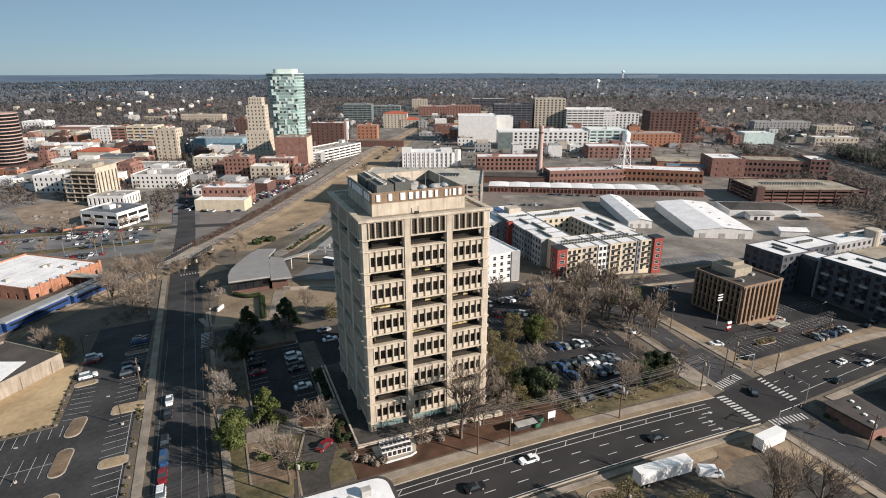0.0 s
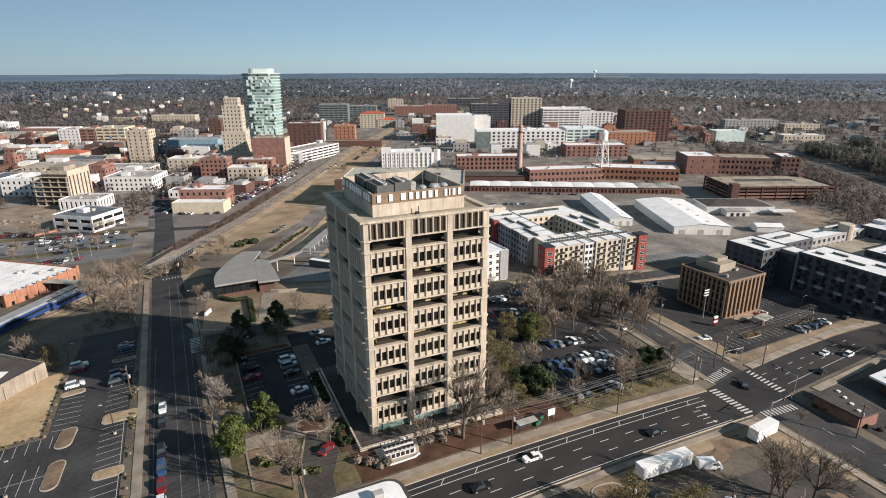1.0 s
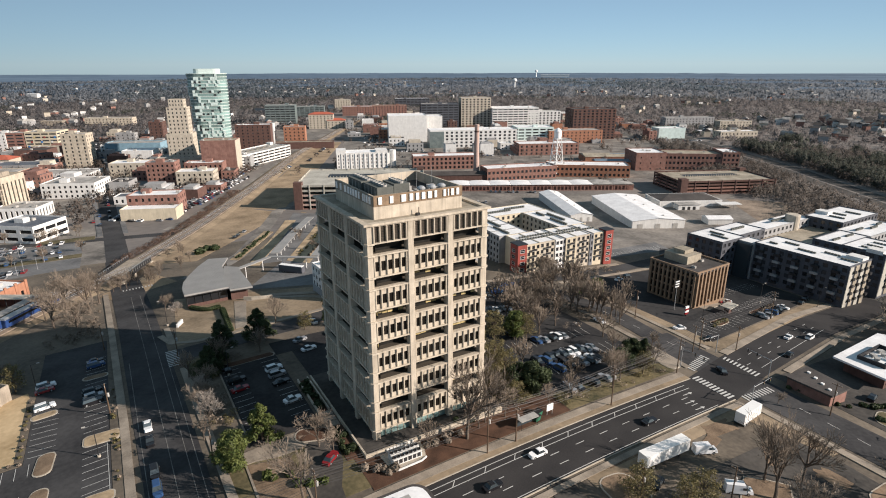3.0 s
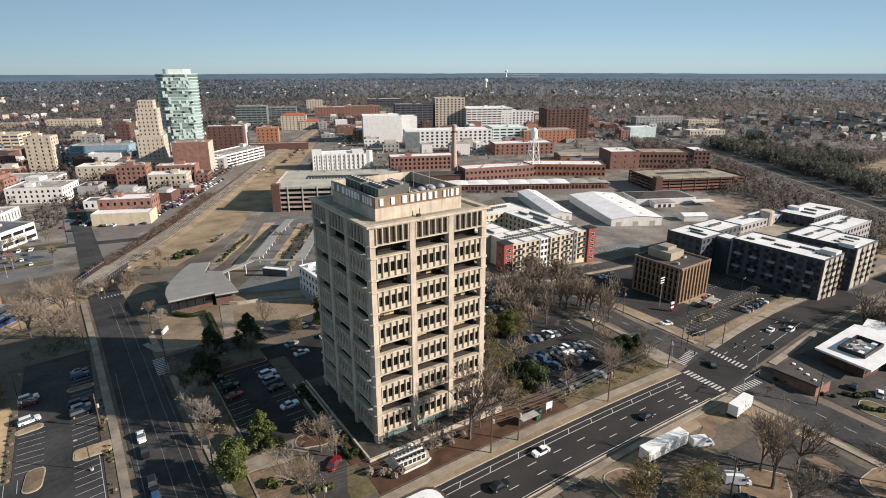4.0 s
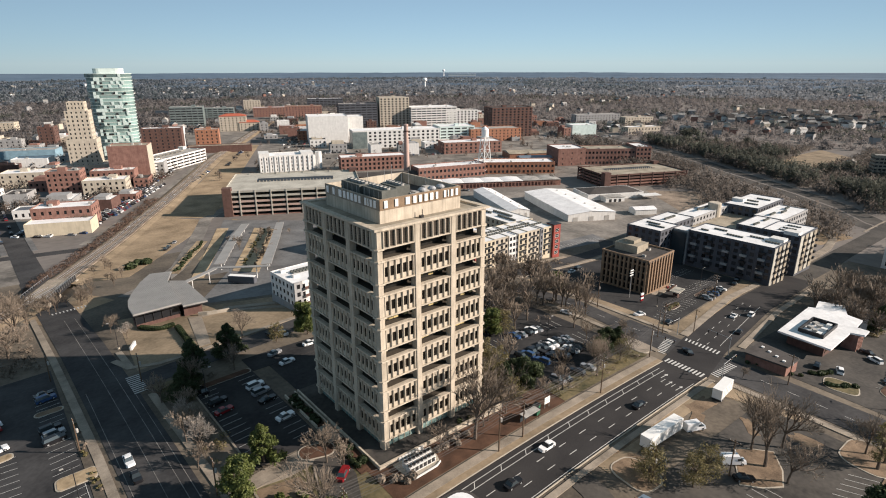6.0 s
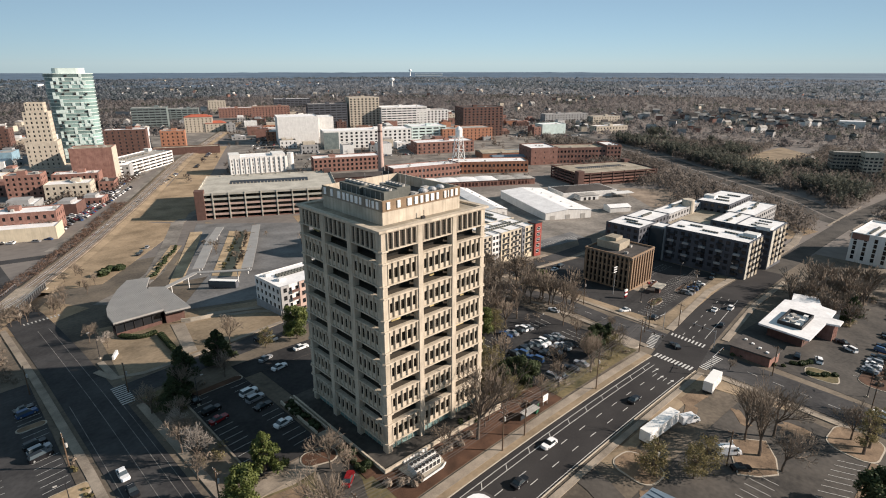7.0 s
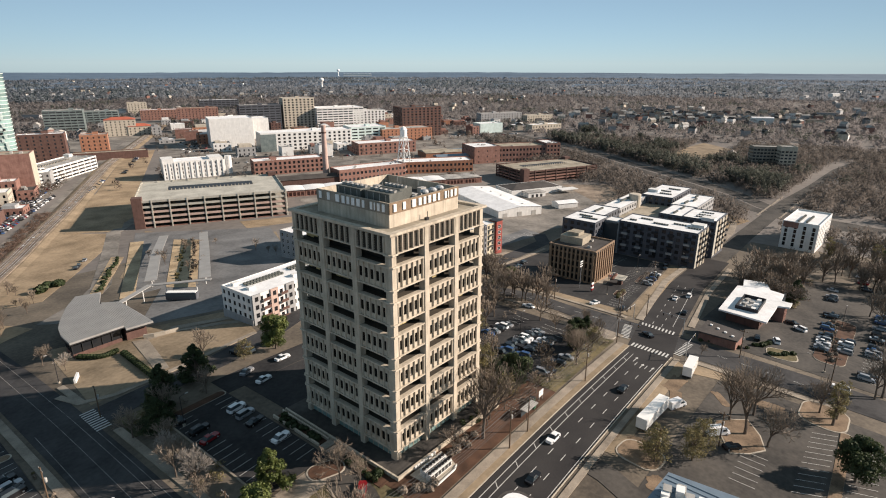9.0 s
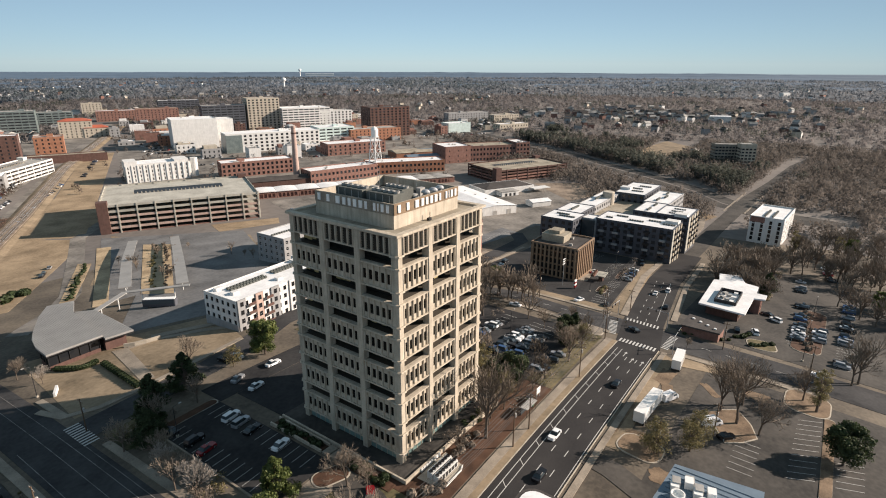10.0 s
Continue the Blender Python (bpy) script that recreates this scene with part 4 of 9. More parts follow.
def unit_row(parent, x, y, z, rot, n, gap=1.5, material="unit_dark"):
    """A row of small condensers on a roof."""
    key = ("row", material)
    if key not in UNIT:
        S = Shape().chamfer_box(-0.5, -0.5, 0, 0.5, 0.5, 0.95, 0.08)
        UNIT[key] = S.mesh("condenser", M[material])
    m = pose(x, y, z, 0, 0, rot)
    for i in range(n):
        part("condenser", UNIT[key], None, parent, at=m @ pose((i - n / 2) * gap, 0, 0))


rnd = random.Random(4)

FACES = "SWE"
# bronze-finned office block
ob = thing("office_building", pose(178.2, 141.0, -9.9, 0, 0, 2), "five-storey bronze-finned office block with a rooftop box", "building")
ow, od, oh = 20.6, 21.6, 14.8
part("body", Shape().box(-ow / 2 + 0.7, -od / 2 + 0.7, -4, ow / 2 - 0.7, od / 2 - 0.7, oh - 0.6), M["glass"], ob, "dark glass walls")
part("base_band", Shape().box(-ow / 2 + 0.3, -od / 2 + 0.3, -4, ow / 2 - 0.3, od / 2 - 0.3, 1.2), M["bronze"], ob)
part("roof", Shape().box(-ow / 2, -od / 2, oh - 0.7, ow / 2, od / 2, oh), M["roof_dark"], ob)
of_x = Shape().prism(((-0.42, -0.7), (0.42, -0.7), (0.3, 0.3), (-0.3, 0.3)), 0, oh - 1.0).mesh("fin", M["bronze"])
for f, n, L in ((pose(-ow / 2, -od / 2, 0), 9, ow), (pose(ow / 2, -od / 2, 0, 0, 0, 90), 11, od), (pose(ow / 2, od / 2, 0, 0, 0, 180), 9, ow), (pose(-ow / 2, od / 2, 0, 0, 0, 270), 11, od)):
    for i in range(n):
        part("fin", of_x, None, ob, at=f @ pose(L * (i + 0.5) / n, 0.5, 1.0))
    for k in range(4):
        part("floor_band", Shape().box(0.5, 0.45, 3.4 + k * 2.9, L - 0.5, 0.69, 4.1 + k * 2.9), M["bronze"], ob, at=f)
for a in ((-ow / 2, -od / 2, ow / 2, -od / 2 + 0.5), (-ow / 2, od / 2 - 0.5, ow / 2, od / 2), (-ow / 2, -od / 2 + 0.51, -ow / 2 + 0.5, od / 2 - 0.51), (ow / 2 - 0.5, -od / 2 + 0.51, ow / 2, od / 2 - 0.51)):
    part("parapet", Shape().box(a[0], a[1], oh, a[2], a[3], oh + 0.6), M["bronze"], ob)
part("roof_box", Shape().chamfer_box(-4.5, -2.0, oh, 4.5, 8.5, oh + 3.2, 0.1), M["roof_tan"], ob, "tan rooftop machine room")
part("roof_box_cap", Shape().box(-2.2, 1.0, oh + 3.2, 3.4, 6.0, oh + 4.6), M["roof_tan"], ob)
roof_units(ob, rnd, 5, ow - 4, od - 6, oh, size=(1.0, 1.6))

FAR_OFF = True
# cream apartment block round a courtyard
ca = thing("apartment_building", pose(160.0, 191.6, 0, 0, 0, -3), "cream and white apartment block round a courtyard, white roof", "building", "apartment buildings")
CZ = 4.0
CF = dict(floors=5, fh=2.9, frame_name="white_wall", parapet=0.25, first=1.0)
x_ = -22.6
# the two narrow slate strips stand in for shaded recesses
for i, (w_, c_) in enumerate(zip((7.4, 8.6, 4.4, 1.6, 6.4, 8.2, 2.0, 6.6), ("sand_wall", "cream_wall", "white_wall", "slate_wall", "sand_wall", "cream_wall", "slate_wall", "sand_wall"))):
    back = 0.9 if c_ == "dark_wall" else 0.35 * (i % 2)
    wing(ca, x_ + w_ / 2, 8.4 + back / 2, w_ - 0.02, 16.8 - back, 0, CZ + 0.03 * (i % 3), -12.5, c_, "roof_white", pitch=2.9, win=(1.5, 1.7) if w_ > 3 else (0.9, 1.7), sides="S", **CF)
    if w_ > 6:
        for k in range(1, 5):
            b_ = part("balcony", Shape().box(-1.4, -1.0, 0, 1.4, 0, 0.14), M["unit"], ca, "small balcony with dark rails", at=pose(x_ + w_ * 0.5, back, -10.6 + 2.9 * k))
            part("balcony_rail", Shape().box(-1.4, -1.0, 0.14, 1.4, -0.95, 1.1), M["dark_metal"], b_)
    x_ += w_
# west wings in grey and slate: the facade's shade put into wall colours
for i in range(6):
    wing(ca, -17.6 + 0.3 * (i % 2), 17.2 + 8.3 * (i + 0.5), 16.4, 8.28, 0, CZ - 0.1 + 0.02 * i, -14, ("grey_wall", "slate_wall", "grey_wall")[i % 3], "roof_white", pitch=2.8, win=(1.4, 1.7), sides="W", **CF)
wing(ca, 17.6, 33.0, 16.4, 32.0, 0, CZ - 0.25, -16, "cream_wall", "roof_white", pitch=3.4, win=(1.5, 1.7), sides="WE", **CF)
wing(ca, 4.2, 57.4, 43.0, 16.2, 0, CZ - 0.35, -17, "sand_wall", "roof_white", pitch=3.4, win=(1.5, 1.7), sides="SE", **CF)
wing(ca, -17.0, 74.8, 17.0, 17.6, 0, CZ - 0.8, -17, "white_wall", "roof_white", pitch=3.4, win=(1.5, 1.7), sides="SWE", **CF)
part("stair_head", Shape().chamfer_box(-3.6, -3.2, CZ - 1, 3.6, 3.2, CZ + 2.6, 0.1), M["cream_wall"], ca, "cream stair head on the roof", at=pose(-15.4, 68.0, 0))
part("solar_panels", Shape().prism(((-2.2, -6.5), (2.2, -6.5), (2.2, 6.5), (-2.2, 6.5)), 0.0, 0.5, ((-2.2, -6.5), (2.2, -6.5), (2.2, 6.5), (-2.2, 6.5))), M["car_blue"], ca, "dark blue rooftop solar panels", at=pose(-19.6, 76.0, CZ - 0.8))
part("courtyard", Shape().box(-9.3, 17.0, -16, 9.3, 49.2, -10.5), M["deck_concrete"], ca, "paved courtyard floor")
for x, d_ in ((-25.2, 5.2), (25.2, 4.4)):
    bay = part("corner_bay", Shape().chamfer_box(-2.5, -0.6, -16, 2.5, d_, CZ + 0.7, 0.1), M["red_panel"], ca, "red panelled corner bay with a dark cap", at=pose(x, 0, 0))
    part("cap", Shape().box(-2.7, -0.8, CZ + 0.71, 2.7, d_ + 0.2, CZ + 1.0), M["dark_metal"], bay)
    for k in range(5):
        for f_ in (pose(0, -0.64, 0), pose(-2.54 if x < 0 else 2.54, d_ / 2, 0, 0, 0, -90 if x < 0 else 90)):
            part("window", window_mesh(2.4, 1.7, "glass", "white_wall"), None, bay, at=f_ @ pose(0, 0, -10.6 + 2.9 * k))
part("corner_bay", Shape().chamfer_box(-1.5, -1.5, -16, 1.5, 1.5, CZ + 0.5, 0.1), M["red_panel"], ca, "narrow red panelled bay", at=pose(-26.4, 48.6, 0))
part("base_storey", Shape().box(-26.2, 5.4, -16, -25.98, 47.0, -9.6), M["brick_dark"], ca, "dark brick base storey")
for x, y, r, n in ((-14.5, 7.0, 0, 11), (2.5, 7.4, 0, 11), (17.5, 7.6, 0, 8), (-10, 10.4, 0, 12), (10, 10.6, 0, 10), (-19.6, 26, 90, 9), (-16.4, 38, 90, 9), (-19.0, 48, 90, 7), (15.0, 26, 90, 9), (19.6, 34, 90, 10), (15.6, 42, 90, 5), (0, 56, 0, 10), (12, 59, 0, 9), (-14, 58, 0, 4)):
    unit_row(ca, x, y, CZ - 0.2, r, n)

# charcoal apartment block
da = thing("apartment_building", pose(0, 0, 0), "charcoal apartment block with pale south walls and white roofs", "building", "apartment buildings")
DZ = 2.0
DF = dict(floors=5, fh=3.1, frame_name="unit", win=(1.9, 1.8), pitch=3.7, parapet=0.35)
# long west range, the pale ends of two wings, the stepped blocks behind
wing(da, 243.6, 128.0, 18.6, 39.6, 1, DZ, -17, "dark_wall", "roof_white", sides="W", **DF)
wing(da, 229.6, 164.0, 18.0, 18.4, 1, DZ, -15, "dark_wall", "roof_white", sides="WS", **DF)
wing(da, 249.0, 166.0, 24.0, 15.0, 1, DZ - 0.4, -16, "dark_wall", "roof_white", sides="S", **DF)
wing(da, 237.4, 151.0, 9.0, 7.6, 1, DZ - 0.6, -16, "grey_wall", "roof_white", sides="W", **DF)
wing(da, 275.0, 116.5, 22.6, 17.4, 1, DZ + 0.1, -18, "dark_wall", "roof_white", sides="SW", **DF)
wing(da, 277.0, 131.5, 26.0, 12.6, 1, DZ - 0.2, -18, "dark_wall", "roof_white", sides="SW", **DF)
wing(da, 309.0, 133.0, 36.0, 15.0, 1, DZ - 0.6, -20, "grey_wall", "roof_white", sides="SE", **DF)
wing(da, 323.5, 153.5, 38.0, 19.0, 1, DZ - 0.1, -20, "dark_wall", "roof_white", sides="SWE", **DF)
wing(da, 284.0, 165.0, 46.0, 11.0, 1, DZ - 1.2, -19, "grey_wall", "roof_white", sides="S", **DF)
part("podium", Shape().box(253.0, 137.9, -18, 304.6, 159.4, -3.4), M["roof_tan"], da, "tan courtyard deck")
part("podium", Shape().box(253.0, 125.3, -18, 263.6, 137.8, -3.6), M["roof_grey"], da, "grey courtyard deck")
part("stair_drum", Shape().disc_stack(291, 162, ((3.6, -8), (3.6, 4.2), (3.2, 4.6)), 20), M["cream_wall"], da, "round cream stair drum")
part("stair_tower", Shape().chamfer_box(-1.2, -3.4, -18, 2.6, 3.4, DZ - 1.0, 0.1), M["glass_sky"], da, "glazed grey stair tower", at=pose(232.4, 151.0, 0, 0, 0, 1))
# pale panelled south ends with stacked balconies
for x, w_ in ((243.6, 18.6), (275.0, 22.6)):
    for j in range(4):
        a_ = x - w_ / 2 + w_ * j / 4 + 0.6
        part("pale_panel", Shape().box(a_, -0.3, -17, a_ + w_ / 4 - 1.9, 0, DZ - 0.2), M["roof_tan"] if j % 2 else M["deck_concrete"], da, "pale panelled end wall", at=pose(0, 108.15 if x < 250 else 107.8, 0))
        for i in range(5):
            part("balcony", Shape().box(a_ + w_ / 4 - 1.9, -1.0, -13.6 + 3.1 * i, a_ + w_ / 4 - 0.2, -0.2, -12.5 + 3.1 * i), M["dark_metal"], da, "dark metal balcony", at=pose(0, 108.15 if x < 250 else 107.8, 0))
for i in range(5):
    for y in (112.5, 120.5, 128.5, 136.5, 144.0):
        part("balcony", Shape().box(-1.1, -1.5, -13.9 + i * 3.1, 0, 1.5, -12.9 + i * 3.1), M["grey_wall"] if (i + int(y)) % 2 else M["dark_metal"], da, "grey metal balcony", at=pose(234.2, y, 0))
for x, y, r, n in ((243, 113, 90, 5), (246, 121, 90, 5), (241, 129, 90, 6), (246, 138, 90, 5), (240, 143, 90, 3), (228, 162, 90, 7), (232, 166, 90, 6), (269, 117, 90, 5), (274, 117, 90, 5), (280, 117, 90, 5), (284, 131, 0, 5), (272, 131, 0, 5), (300, 134, 0, 5), (310, 132, 0, 5), (320, 134, 0, 4), (314, 152, 90, 6), (322, 155, 90, 6), (331, 152, 90, 6), (250, 166, 0, 8), (284, 165, 0, 10)):
    unit_row(da, x, y, DZ - 0.3, r, n, 1.3)
for x, y in ((248.5, 112), (266, 112), (318, 160)):
    part("stair_head", Shape().chamfer_box(-2.6, -3.2, DZ - 0.2, 2.6, 3.2, DZ + 1.5, 0.1), M["white_wall"], da, "white stair head", at=pose(x, y, 0))

FAR_OFF = False
# white hotel at the bridge
ho = thing("hotel_building", pose(338, 76, -20.9, 0, 0, -3), "white six-storey hotel with dark vertical window strips", "building")
block(ho, 36, 18, 15.4, "white_wall", "roof_white", (7, 4), 5, 2.6, (1.5, 2.2), 1.6, parapet=0.8)
part("sign_panel", Shape().box(-18.12, 1.0, 12.6, -18.02, 8.6, 15.8), M["brick"], ho, "red panel at the roof edge")
unit_row(ho, -4, 2, 15.4, 0, 12)
unit_row(ho, -4, -2, 15.4, 0, 12)

# white apartment block beside the tower
wa = thing("apartment_building", pose(0, 0, 0), "white four-storey apartment block with grey panels, white roof", "building", "apartment buildings")
wing(wa, 68.0, 203.4, 43, 16.8, 3, 7.0, -5.0, "white_wall", "roof_white", floors=4, fh=2.9, frame_name="dark_metal", pitch=2.7, win=(1.3, 1.6), parapet=0.4)
wm = pose(68.0, 203.4, 0, 0, 0, 3)
for i, (x_, w_, c_) in enumerate(((-21.3, 3.2, "grey_wall"), (-14.0, 3.0, "spandrel_pink"), (-7.6, 3.4, "grey_wall"), (0.5, 3.0, "white_wall"), (7.0, 3.4, "grey_wall"), (14, 3, "white_wall"))):
    part("panel_strip", Shape().box(x_, -8.9, -8, x_ + w_, -8.42, 7.5), M[c_], wa, "coloured wall strip", at=wm)
    for k in range(4):
        part("window", window_mesh(1.2, 1.6, "glass", "dark_metal"), None, wa, at=wm @ pose(x_ + w_ / 2, -8.95, -3.6 + 2.9 * k))
for k in range(4):
    for x_ in (-17.6, -10.4, 4.2):
        b_ = part("balcony", Shape().box(x_, -9.9, -4.2 + k * 2.9, x_ + 2.8, -8.42, -4.05 + k * 2.9), M["unit"], wa, "balcony with red-brown rails", at=wm)
        part("balcony_rail", Shape().box(x_, -9.9, -4.05 + k * 2.9, x_ + 2.8, -9.84, -3.05 + k * 2.9), M["brick_dark"], b_)
part("base_storey", Shape().box(-21.7, -8.6, -9, -21.52, 8.5, -1.2), M["grey_wall"], wa, "grey base storey", at=wm)
for x, y, n in ((-8, 1.2, 12), (-8, 3.0, 12), (10, 2.0, 10), (10, 3.8, 10)):
    q_ = wm @ Vector((x, y, 0))
    unit_row(wa, q_.x, q_.y, 6.8, 3, n, 1.3)
for x, y in ((-18, 5.5), (-17, -2), (0, -4), (16, 6)):
    part("stair_head", Shape().chamfer_box(-1.2, -0.9, 6.8, 1.2, 0.9, 8.0, 0.08), M["white_wall"], wa, at=wm @ pose(x, y, 0))
wb = thing("apartment_building", pose(0, 0, 0), "slate-grey four-storey apartment block with a white roof", "building", "apartment buildings")
wing(wb, 124.4, 259, 30, 19, 2, 2.0, -14, "grey_wall", "roof_white", floors=4, fh=3.0)
unit_row(wb, 120, 259, 1.8, 2, 12)
wc = thing("apartment_building", pose(0, 0, 0), "white and grey apartment block under construction fencing", "building", "apartment buildings")
wing(wc, 101, 205, 24, 26, 4, 6.4, -6, "white_wall", "roof_white", floors=4, fh=2.8)
part("grey_panel", Shape().box(8.0, -13.4, -6, 12.1, -12.6, 6.8), M["grey_wall"], wc, "grey wall strip", at=pose(101, 205, 0, 0, 0, 4))


def parking_deck(x, y, w, d, rot, z, levels, fh, label, band, corner, base, roof):
    p = thing("parking_deck", pose(x, y, z, 0, 0, rot), label, "parking deck", "parking decks")
    for k in range(levels + 1):
        part("deck_slab", Shape().box(-w / 2 + 0.3, -d / 2 + 0.3, k * fh - 0.35, w / 2 - 0.3, d / 2 - 0.3, k * fh), M[roof], p)
    for f, L in ((pose(-w / 2, -d / 2, 0), w), (pose(w / 2, -d / 2, 0, 0, 0, 90), d), (pose(w / 2, d / 2, 0, 0, 0, 180), w), (pose(-w / 2, d / 2, 0, 0, 0, 270), d)):
        part("plinth", Shape().box(0.2, 0.1, -4, L - 0.2, 0.5, 1.0), M[base], p, at=f)
        for k in range(1, levels + 1):
            part("spandrel", Shape().box(0.2, 0, k * fh - 0.5, L - 0.2, 0.25, k * fh + 0.95), M[band if k < levels - 1 else corner[0]], p, at=f)
        n = max(3, round(L / 11))
        for i in range(n + 1):
            part("column", Shape().chamfer_box(-0.4, -0.3, -4, 0.4, 0.7, levels * fh + 1.1, 0.06), M[corner[0]], p, at=f @ pose(min(max(L * i / n, 0.4), L - 0.4), 0, 0))
    for sx, sy in ((-1, -1), (1, 1)):
        part("stair_tower", Shape().chamfer_box(-3, -3, -4, 3, 3, levels * fh + 2.8, 0.1), M[corner[1]], p, at=pose(sx * (w / 2 - 2.2), sy * (d / 2 - 2.2), 0))
    # inner wall in the shade-coloured lining darkens the open levels
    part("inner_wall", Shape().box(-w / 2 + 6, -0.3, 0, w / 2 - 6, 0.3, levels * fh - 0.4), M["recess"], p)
    # no hole here: a thin dark panel paints the shade of the ramp opening
    part("ramp_opening", Shape().box(-w * 0.3, 1.0, levels * fh + 0.01, w * 0.3, d * 0.22, levels * fh + 0.05), M["dark_metal"], p, "flat dark panel for the shaded ramp opening, with rails")
    for i in range(24):
        part("roof_rail", Shape().box(-w * 0.3 + i * w * 0.6 / 23 - 0.25, 0.6, levels * fh, -w * 0.3 + i * w * 0.6 / 23 + 0.25, 1.0, levels * fh + 1.1), M["precast"], p)
    return p


parking_deck(153.5, 414, 94, 66, -27.6, -20.9, 5, 3.45, "five-level pale concrete parking deck on a brick base", "spandrel_pink", ("deck_concrete", "brick_dark"), "brick", "deck_concrete")
parking_deck(424, 299, 82, 46, -23.5, -21, 4, 2.6, "dark red-brown parking deck with a tan roof", "brick", ("brick_dark", "brick_dark"), "brick_dark", "roof_tan")

pw = parking_deck(126, 645, 84, 28, 41, -21, 4, 3.1, "white concrete parking deck beside the railway", "white_wall", ("white_wall", "white_wall"), "white_wall", "roof_grey")
for k in range(5):
    part("ramp_turn", Shape().disc_stack(-42, -10, ((9.5, 0.6 + 3.0 * k), (9.5, 2.2 + 3.0 * k)), 24), M["white_wall"], pw, "round ramp ring")
# ramp core gets the shade-coloured lining as well
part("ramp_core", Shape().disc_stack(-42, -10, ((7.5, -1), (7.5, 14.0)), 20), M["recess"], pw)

# low dark-roofed works with white edges, and a white store beside it
dw = thing("works_building", pose(357, 277, -21, 0, 0, -26), "low works building with a dark roof and white edges", "building")
part("wall", Shape().box(-24, -13, -2, 24, 13, 4.6), M["white_wall"], dw)
part("roof", Shape().prism(((-23.4, -12.4), (23.4, -12.4), (23.4, 12.4), (-23.4, 12.4)), 4.6, 6.8, ((-12, -1), (14, -1), (14, 1), (-12, 1))), M["roof_dark"], dw)
part("annex", Shape().box(-14, -22, -2, 2, -13.2, 3.6), M["white_wall"], dw)
part("annex_roof", Shape().box(-14.4, -22.4, 3.6, 2.4, -13.1, 4.0), M["roof_grey"], dw)
part("canopy_edge", Shape().box(18, -22, 3.0, 34, -14, 3.5), M["white_wall"], dw)
for i_ in range(3):
    part("door", Shape().box(-11 + 4 * i_, -22.1, -0.5, -9 + 4 * i_, -22.01, 2.4), M["dark_metal"], dw)
ds = thing("store_shed", pose(328, 228, -21, 0, 0, -30), "small white metal store with a pitched roof", "shed", "sheds")
part("wall", Shape().box(-8, -5, -2, 8, 5, 3.6), M["white_wall"], ds)
part("roof", Shape().prism(((-8.4, -5.4), (8.4, -5.4), (8.4, 5.4), (-8.4, 5.4)), 3.6, 5.0, ((-8.4, -0.1), (8.4, -0.1), (8.4, 0.1), (-8.4, 0.1))), M["roof_white"], ds)

# bus station: wide folded metal roof on glass and brick
st = thing("bus_station", pose(0, 0, 0), "bus station hall with a broad grey metal roof", "station")
roofline = ((0.6, 217.2), (16.0, 217.6), (18.2, 242.8), (22.3, 252.8), (14.8, 255.2), (9.6, 247.6), (4.6, 237.6), (2.0, 231.2), (0.7, 224.6))
part("roof", Shape().prism(roofline, 0.5, 1.1), M["zinc"], st, "grey standing-seam metal roof")
part("fascia", Shape().prism(inset(roofline, -0.15), 0.2, 0.49), M["dark_metal"], st)
low_roof = ((16.1, 216.4), (24.2, 215.6), (23.9, 240.8), (19.2, 244.6), (17.9, 240.0))
part("low_roof", Shape().prism(low_roof, -0.3, 0.3), M["zinc"], st, "lower grey metal wing roof")
part("low_fascia", Shape().prism(inset(low_roof, -0.1), -0.6, -0.31), M["dark_metal"], st)
part("low_wall", Shape().prism(((16.6, 218.4), (22.6, 217.8), (22.6, 239.6), (18.6, 241.0)), -10, -0.61), M["brick_dark"], st, "brown brick wing wall")
for line_, z_, n_ in ((roofline, 1.1, 37), (low_roof, 0.3, 16)):
    lo_ = min(p[0] for p in line_)
    for i in range(n_):
        a = lo_ + 0.35 + i * 0.55
        cuts = []
        for p, q in zip(line_, line_[1:] + line_[:1]):
            if (p[0] - a) * (q[0] - a) < 0:
                cuts.append(p[1] + (q[1] - p[1]) * (a - p[0]) / (q[0] - p[0]))
        cuts.sort()
        for y0, y1 in zip(cuts[::2], cuts[1::2]):
            part("seam", Shape().box(a - 0.03, y0 + 0.1, z_, a + 0.03, y1 - 0.1, z_ + 0.06), M["zinc"], st)
hall = inset(roofline, 1.8)
part("wall", Shape().prism(hall, -10, -3.6), M["brick_dark"], st, "brown brick base wall")
part("glazing", Shape().prism(inset(roofline, 2.0), -3.59, 0.19), M["glass"], st, "dark glazing under the eaves")
for i in range(len(hall)):
    a, b = Vector(hall[i]), Vector(hall[(i + 1) % len(hall)])
    n = max(1, int((b - a).length / 2.4))
    for k in range(n):
        p = a.lerp(b, k / n)
        part("mullion", Shape().box(-0.08, -0.08, -3.6, 0.08, 0.08, 0.19), M["dark_metal"], st, at=pose(p.x, p.y, 0))


